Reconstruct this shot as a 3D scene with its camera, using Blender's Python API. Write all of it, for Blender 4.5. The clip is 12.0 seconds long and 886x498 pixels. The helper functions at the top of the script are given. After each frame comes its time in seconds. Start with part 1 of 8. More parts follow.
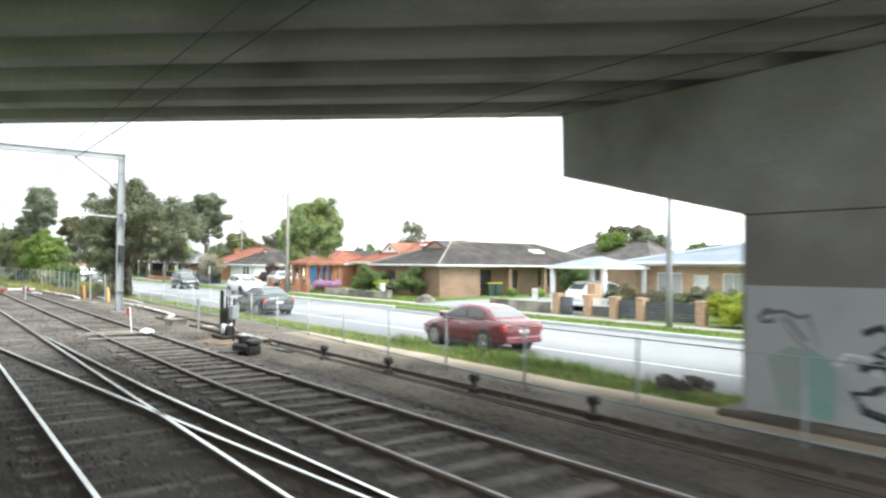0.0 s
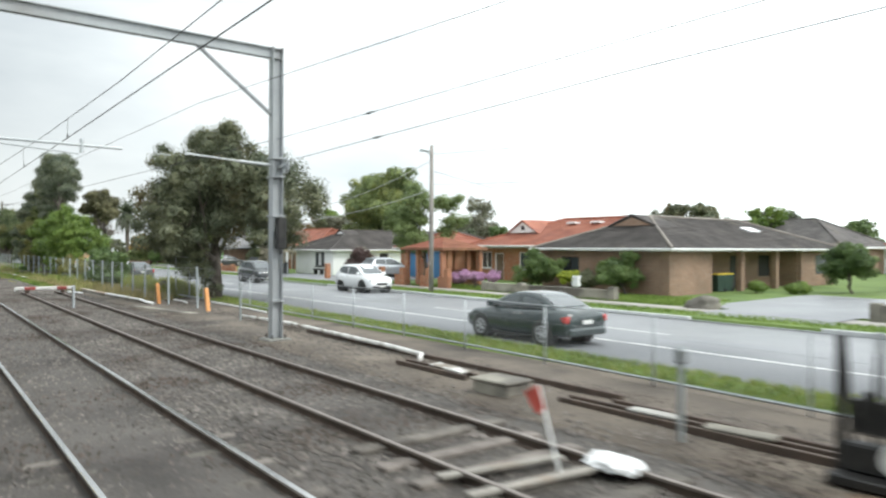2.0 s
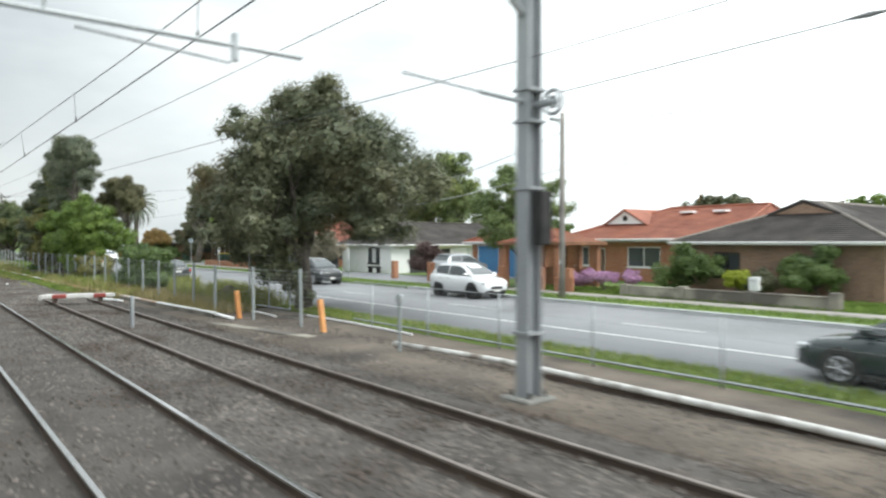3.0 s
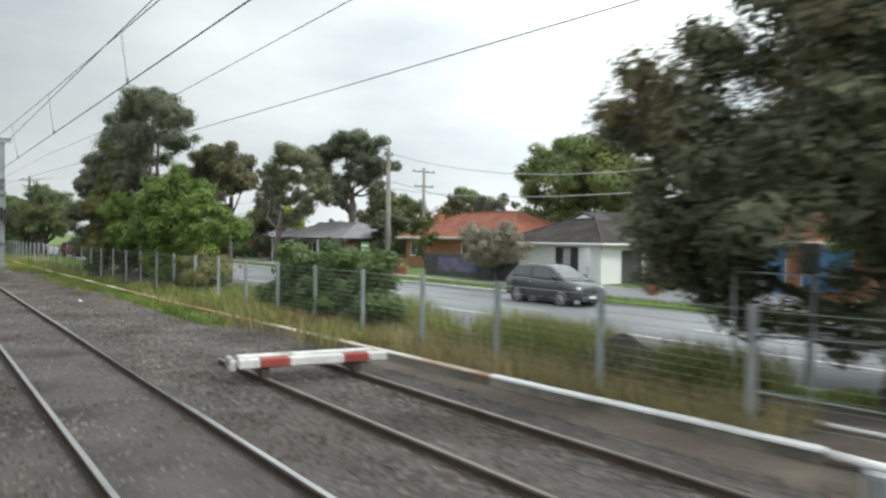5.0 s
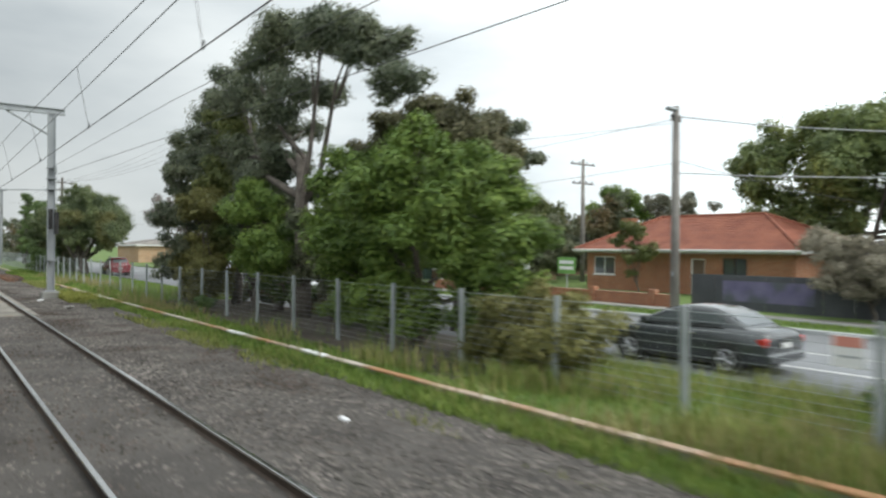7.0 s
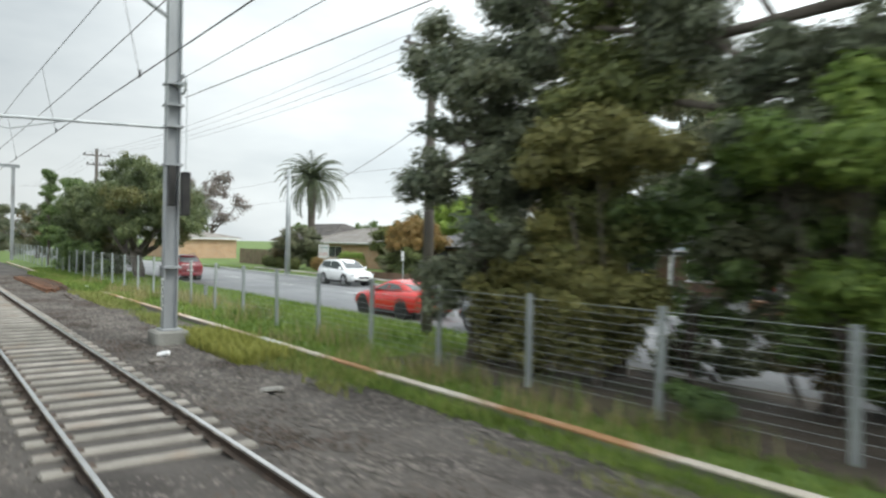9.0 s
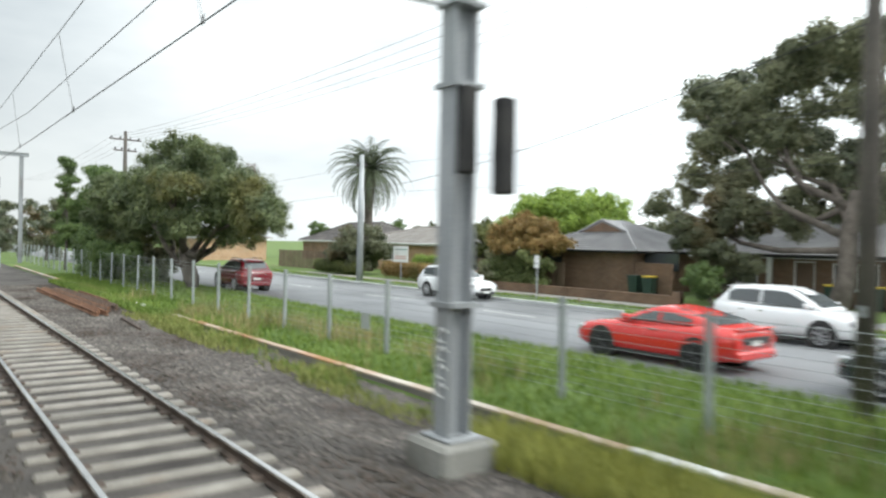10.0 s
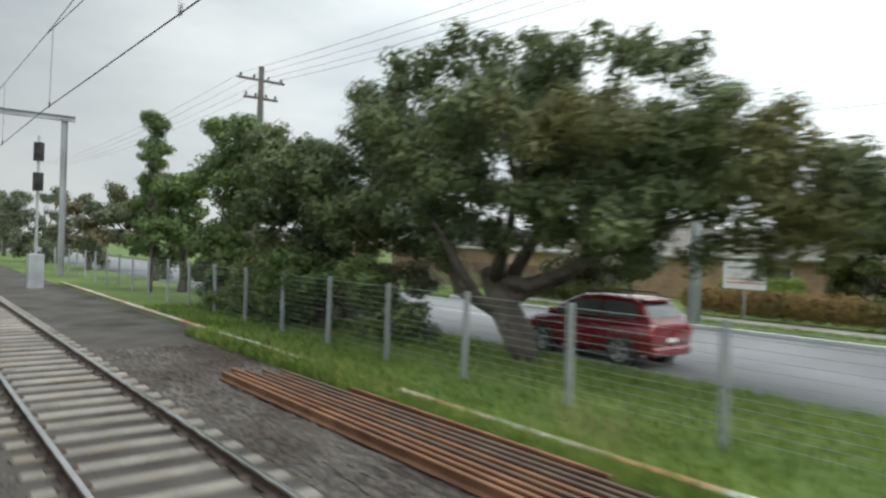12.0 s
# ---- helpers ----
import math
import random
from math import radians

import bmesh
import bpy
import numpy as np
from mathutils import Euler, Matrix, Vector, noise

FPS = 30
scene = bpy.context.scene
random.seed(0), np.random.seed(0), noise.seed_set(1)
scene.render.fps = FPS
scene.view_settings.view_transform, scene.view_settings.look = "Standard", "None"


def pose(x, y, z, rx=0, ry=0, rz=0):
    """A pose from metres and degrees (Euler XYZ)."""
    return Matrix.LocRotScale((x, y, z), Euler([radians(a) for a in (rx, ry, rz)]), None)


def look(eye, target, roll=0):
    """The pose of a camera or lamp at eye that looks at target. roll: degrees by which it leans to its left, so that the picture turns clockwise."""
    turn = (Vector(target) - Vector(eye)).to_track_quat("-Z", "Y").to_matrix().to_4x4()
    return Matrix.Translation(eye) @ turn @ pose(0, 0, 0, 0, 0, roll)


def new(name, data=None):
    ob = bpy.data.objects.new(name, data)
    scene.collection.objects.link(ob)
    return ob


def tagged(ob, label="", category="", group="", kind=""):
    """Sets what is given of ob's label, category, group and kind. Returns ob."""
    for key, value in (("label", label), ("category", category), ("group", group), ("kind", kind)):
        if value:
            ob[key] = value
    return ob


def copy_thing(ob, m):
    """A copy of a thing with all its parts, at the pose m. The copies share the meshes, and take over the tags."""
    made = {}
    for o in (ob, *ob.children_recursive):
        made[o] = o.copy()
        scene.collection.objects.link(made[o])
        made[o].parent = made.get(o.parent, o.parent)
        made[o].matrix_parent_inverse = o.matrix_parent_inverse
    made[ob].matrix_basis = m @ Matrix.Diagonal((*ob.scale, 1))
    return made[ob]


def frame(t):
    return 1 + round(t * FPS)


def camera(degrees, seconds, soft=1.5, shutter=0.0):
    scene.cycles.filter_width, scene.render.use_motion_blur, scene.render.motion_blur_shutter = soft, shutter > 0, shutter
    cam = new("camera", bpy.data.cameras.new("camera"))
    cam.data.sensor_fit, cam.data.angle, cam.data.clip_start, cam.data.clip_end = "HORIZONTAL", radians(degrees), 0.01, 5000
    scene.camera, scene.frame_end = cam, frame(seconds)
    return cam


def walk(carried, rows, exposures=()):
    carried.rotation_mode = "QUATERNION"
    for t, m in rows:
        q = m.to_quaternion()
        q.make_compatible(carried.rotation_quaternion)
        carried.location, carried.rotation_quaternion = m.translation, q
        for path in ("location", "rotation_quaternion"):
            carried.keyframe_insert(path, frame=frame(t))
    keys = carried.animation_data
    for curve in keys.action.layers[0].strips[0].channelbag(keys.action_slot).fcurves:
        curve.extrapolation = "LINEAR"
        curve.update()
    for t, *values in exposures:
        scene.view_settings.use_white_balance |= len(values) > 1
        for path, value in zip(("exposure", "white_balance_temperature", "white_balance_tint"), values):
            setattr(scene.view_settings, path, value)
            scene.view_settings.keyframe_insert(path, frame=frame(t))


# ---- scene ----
# ---- camera: carried by a train, along -X, two and a half metres over the rails ----
cam = camera(64.99, 12.0, soft=2.3, shutter=0.42)
PATH = [
    (0.0, 0.000, 53.193, 1.294, -0.554),
    (0.5, -5.351, 53.031, 1.208, -0.336),
    (1.0, -10.626, 52.959, 0.828, -0.449),
    (1.5, -15.888, 52.475, 0.294, -0.330),
    (2.0, -21.195, 52.486, -0.102, -0.199),
    (2.5, -26.491, 52.002, -0.235, -0.231),
    (2.7, -28.594, 51.900, -0.425, -0.030),
    (4.3, -45.192, 53.047, -0.856, -0.438),
    (4.5, -47.262, 52.988, -0.865, -0.446),
    (5.0, -52.451, 52.673, -0.920, -0.697),
    (5.5, -57.626, 52.713, -0.833, -0.394),
    (6.0, -62.734, 52.686, -0.464, -0.104),
    (6.5, -67.860, 52.859, -0.137, -0.049),
    (7.0, -73.080, 53.154, -0.024, -0.447),
    (7.2, -75.193, 53.218, -0.023, -0.617),
    (8.8, -92.791, 52.859, -0.358, -1.124),
    (9.0, -95.110, 52.691, -0.361, -1.222),
    (9.5, -101.025, 52.579, -0.412, -1.083),
    (10.0, -107.089, 52.298, -0.419, -1.260),
    (10.5, -113.273, 51.977, -0.271, -1.304),
    (11.0, -119.552, 51.764, -0.253, -1.502),
    (11.5, -125.892, 51.849, -0.174, -1.767),
    (12.0, -132.258, 51.652, -0.172, -1.843),
]
walk(cam, [(t, pose(x, 0.0, 2.511, 90 + pitch, roll, yaw)) for t, x, yaw, pitch, roll in PATH],
     exposures=((0.0, 1.3), (0.5, 1.12), (1.0, 0.72), (1.5, 0.58), (2.7, 0.48), (4.3, 0.2), (6.0, 0.15), (7.2, 0.1), (8.8, 0.3), (10.0, 0.5), (11.0, 0.25), (12.0, 0.0)))

# ---- light: an overcast sky, with a broad weak sun behind thin cloud ----
SUN_EL, SUN_AZ = 48.0, 62.0          # degrees; the azimuth turns from +Y towards +X
world = bpy.data.worlds.new("sky")
scene.world = world
world.use_nodes = True
wn, wl = world.node_tree.nodes, world.node_tree.links
wn.clear()
w_out = wn.new("ShaderNodeOutputWorld")
w_bg = wn.new("ShaderNodeBackground")
w_sky = wn.new("ShaderNodeTexSky")
w_sky.sky_type, w_sky.sun_disc = "NISHITA", False
w_sky.sun_elevation, w_sky.sun_rotation = radians(SUN_EL), radians(SUN_AZ)
w_sky.dust_density, w_sky.air_density = 4.0, 1.0
w_co = wn.new("ShaderNodeTexCoord")
w_map = wn.new("ShaderNodeMapping")
w_map.inputs["Scale"].default_value = (1.0, 1.0, 3.2)
w_noise = wn.new("ShaderNodeTexNoise")
w_noise.inputs["Scale"].default_value, w_noise.inputs["Detail"].default_value = 2.4, 6.0
w_ramp = wn.new("ShaderNodeValToRGB")
w_ramp.color_ramp.elements[0].position, w_ramp.color_ramp.elements[0].color = 0.32, (6.4, 7.05, 7.3, 1)
w_ramp.color_ramp.elements[1].position, w_ramp.color_ramp.elements[1].color = 0.66, (9.5, 10.1, 10.1, 1)
w_mix = wn.new("ShaderNodeMixRGB")
w_mix.inputs["Fac"].default_value = 0.9
wl.new(w_co.outputs["Generated"], w_map.inputs["Vector"])
wl.new(w_map.outputs["Vector"], w_noise.inputs["Vector"])
wl.new(w_noise.outputs["Fac"], w_ramp.inputs["Fac"])
wl.new(w_sky.outputs["Color"], w_mix.inputs["Color1"])
wl.new(w_ramp.outputs["Color"], w_mix.inputs["Color2"])
# overcast cloud is brighter towards the hidden sun
w_dot = wn.new("ShaderNodeVectorMath")
w_dot.operation = "DOT_PRODUCT"
w_dot.inputs[1].default_value = (math.sin(radians(SUN_AZ)), math.cos(radians(SUN_AZ)), 0.35)
wl.new(w_co.outputs["Generated"], w_dot.inputs[0])
w_fall = wn.new("ShaderNodeMapRange")
w_fall.inputs["From Min"].default_value, w_fall.inputs["From Max"].default_value = -0.95, 0.35
w_fall.inputs["To Min"].default_value, w_fall.inputs["To Max"].default_value = 0.36, 1.28
wl.new(w_dot.outputs["Value"], w_fall.inputs["Value"])
w_mul = wn.new("ShaderNodeMixRGB")
w_mul.blend_type = "MULTIPLY"
w_mul.inputs["Fac"].default_value = 1.0
wl.new(w_mix.outputs["Color"], w_mul.inputs["Color1"])
wl.new(w_fall.outputs["Result"], w_mul.inputs["Color2"])
wl.new(w_mul.outputs["Color"], w_bg.inputs["Color"])
w_bg.inputs["Strength"].default_value = 0.148
wl.new(w_bg.outputs["Background"], w_out.inputs["Surface"])

sun_data = bpy.data.lights.new("sun", "SUN")
sun_data.energy, sun_data.angle, sun_data.color = 1.3, radians(14), (0.97, 0.98, 0.94)
sun = new("sun", sun_data)
_az, _el = radians(SUN_AZ), radians(SUN_EL)
_s = Vector((math.sin(_az) * math.cos(_el), math.cos(_az) * math.cos(_el), math.sin(_el)))
sun.matrix_world = look(_s * 50, (0, 0, 0))


# ---- materials ----
def surface(name, c1, c2, scale=1.5, rough=0.8, bump=0.25, fine=30.0, metal=0.0, island=0.0, rnd=0.0, stain=None, stain_at=0.62, spec=0.5, rough2=None):
    """Two-scale procedural surface: broad patches between c1 and c2, fine grain and bump, optional stains, random tint by object or island."""
    m = bpy.data.materials.new(name)
    m.use_nodes = True
    n, l = m.node_tree.nodes, m.node_tree.links
    b = n["Principled BSDF"]
    geo = n.new("ShaderNodeNewGeometry")
    big = n.new("ShaderNodeTexNoise")
    big.inputs["Scale"].default_value, big.inputs["Detail"].default_value = scale, 5.0
    small = n.new("ShaderNodeTexNoise")
    small.inputs["Scale"].default_value, small.inputs["Detail"].default_value = fine, 3.0
    for t in (big, small):
        l.new(geo.outputs["Position"], t.inputs["Vector"])
    add = n.new("ShaderNodeMath")
    add.operation = "MULTIPLY_ADD"
    l.new(small.outputs["Fac"], add.inputs[0])
    add.inputs[1].default_value = 0.45
    l.new(big.outputs["Fac"], add.inputs[2])
    ramp = n.new("ShaderNodeValToRGB")
    e = ramp.color_ramp.elements
    e[0].position, e[0].color = 0.5, (*c1, 1)
    e[1].position, e[1].color = 0.95, (*c2, 1)
    l.new(add.outputs[0], ramp.inputs["Fac"])
    col = ramp.outputs["Color"]
    if stain:
        st = n.new("ShaderNodeTexNoise")
        st.inputs["Scale"].default_value, st.inputs["Detail"].default_value = scale * 0.6, 7.0
        l.new(geo.outputs["Position"], st.inputs["Vector"])
        sr = n.new("ShaderNodeMapRange")
        sr.inputs["From Min"].default_value, sr.inputs["From Max"].default_value = stain_at - 0.06, stain_at + 0.08
        l.new(st.outputs["Fac"], sr.inputs["Value"])
        mx = n.new("ShaderNodeMixRGB")
        mx.inputs["Color2"].default_value = (*stain, 1)
        l.new(sr.outputs["Result"], mx.inputs["Fac"])
        l.new(col, mx.inputs["Color1"])
        col = mx.outputs["Color"]
    if island or rnd:
        hs = n.new("ShaderNodeHueSaturation")
        src = geo.outputs["Random Per Island"] if island else n.new("ShaderNodeObjectInfo").outputs["Random"]
        k = island or rnd
        mr = n.new("ShaderNodeMapRange")
        mr.inputs["To Min"].default_value, mr.inputs["To Max"].default_value = 1 - k, 1 + k
        l.new(src, mr.inputs["Value"])
        l.new(mr.outputs["Result"], hs.inputs["Value"])
        mh = n.new("ShaderNodeMapRange")
        mh.inputs["To Min"].default_value, mh.inputs["To Max"].default_value = 0.5 + k * 0.05, 0.5 - k * 0.04
        l.new(src, mh.inputs["Value"])
        l.new(mh.outputs["Result"], hs.inputs["Hue"])
        l.new(col, hs.inputs["Color"])
        col = hs.outputs["Color"]
    l.new(col, b.inputs["Base Color"])
    b.inputs["Metallic"].default_value = metal
    b.inputs["Specular IOR Level"].default_value = spec
    if rough2 is None:
        b.inputs["Roughness"].default_value = rough
    else:
        rr = n.new("ShaderNodeMapRange")
        rr.inputs["From Min"].default_value, rr.inputs["From Max"].default_value = 0.35, 0.65
        rr.inputs["To Min"].default_value, rr.inputs["To Max"].default_value = rough, rough2
        l.new(big.outputs["Fac"], rr.inputs["Value"])
        l.new(rr.outputs["Result"], b.inputs["Roughness"])
    if bump:
        bp = n.new("ShaderNodeBump")
        bp.inputs["Strength"].default_value, bp.inputs["Distance"].default_value = bump, 0.02
        l.new(small.outputs["Fac"], bp.inputs["Height"])
        l.new(bp.outputs["Normal"], b.inputs["Normal"])
    return m


def brickwork(name, c1, c2, mortar, scale=1.0):
    """Courses of brick at true size, laid on walls that face either way."""
    m = surface(name, c1, c2, 0.8, 0.85, 0.3, 25)
    n, l = m.node_tree.nodes, m.node_tree.links
    b = n["Principled BSDF"]
    geo = n.new("ShaderNodeNewGeometry")
    sep = n.new("ShaderNodeSeparateXYZ")
    l.new(geo.outputs["Position"], sep.inputs["Vector"])
    su = n.new("ShaderNodeMath")
    l.new(sep.outputs["X"], su.inputs[0])
    l.new(sep.outputs["Y"], su.inputs[1])
    cb = n.new("ShaderNodeCombineXYZ")
    l.new(su.outputs[0], cb.inputs["X"])
    l.new(sep.outputs["Z"], cb.inputs["Y"])
    br = n.new("ShaderNodeTexBrick")
    br.inputs["Scale"].default_value = 1.0
    br.inputs["Brick Width"].default_value, br.inputs["Row Height"].default_value = 0.24 * scale, 0.086 * scale
    br.inputs["Mortar Size"].default_value = 0.008 * scale
    br.inputs["Mortar"].default_value = (*mortar, 1)
    old = b.inputs["Base Color"].links[0].from_socket
    dark = n.new("ShaderNodeMixRGB")
    dark.blend_type = "MULTIPLY"
    dark.inputs["Fac"].default_value = 1.0
    dark.inputs["Color2"].default_value = (0.72, 0.7, 0.7, 1)
    l.new(old, dark.inputs["Color1"])
    l.new(cb.outputs["Vector"], br.inputs["Vector"])
    l.new(old, br.inputs["Color1"])
    l.new(dark.outputs["Color"], br.inputs["Color2"])
    l.new(br.outputs["Color"], b.inputs["Base Color"])
    return m


def paint(name, c, rough=0.25, metal=0.0, coat=0.6):
    m = surface(name, c, tuple(min(1, v * 1.06 + 0.004) for v in c), 2.0, rough, 0.0, 60, metal)
    m.node_tree.nodes["Principled BSDF"].inputs["Coat Weight"].default_value = coat
    return m


def glass_dark(name, c=(0.02, 0.025, 0.028)):
    m = surface(name, c, tuple(v * 1.3 for v in c), 0.7, 0.06, 0.0, 8, 0.0, spec=0.7)
    return m


def leafy(name, c1, c2, gloss=0.5, through_light=0.25, k=0.3, stain=None):
    m = surface(name, c1, c2, 0.5, gloss, 0.0, 6.0, island=k, stain=stain, stain_at=0.6)
    n, l = m.node_tree.nodes, m.node_tree.links
    b = n["Principled BSDF"]
    out = n["Material Output"]
    tr = n.new("ShaderNodeBsdfTranslucent")
    l.new(b.inputs["Base Color"].links[0].from_socket, tr.inputs["Color"])
    mix = n.new("ShaderNodeMixShader")
    mix.inputs["Fac"].default_value = through_light
    l.new(b.outputs["BSDF"], mix.inputs[1])
    l.new(tr.outputs["BSDF"], mix.inputs[2])
    l.new(mix.outputs["Shader"], out.inputs["Surface"])
    b.inputs["Specular IOR Level"].default_value = 0.3
    return m


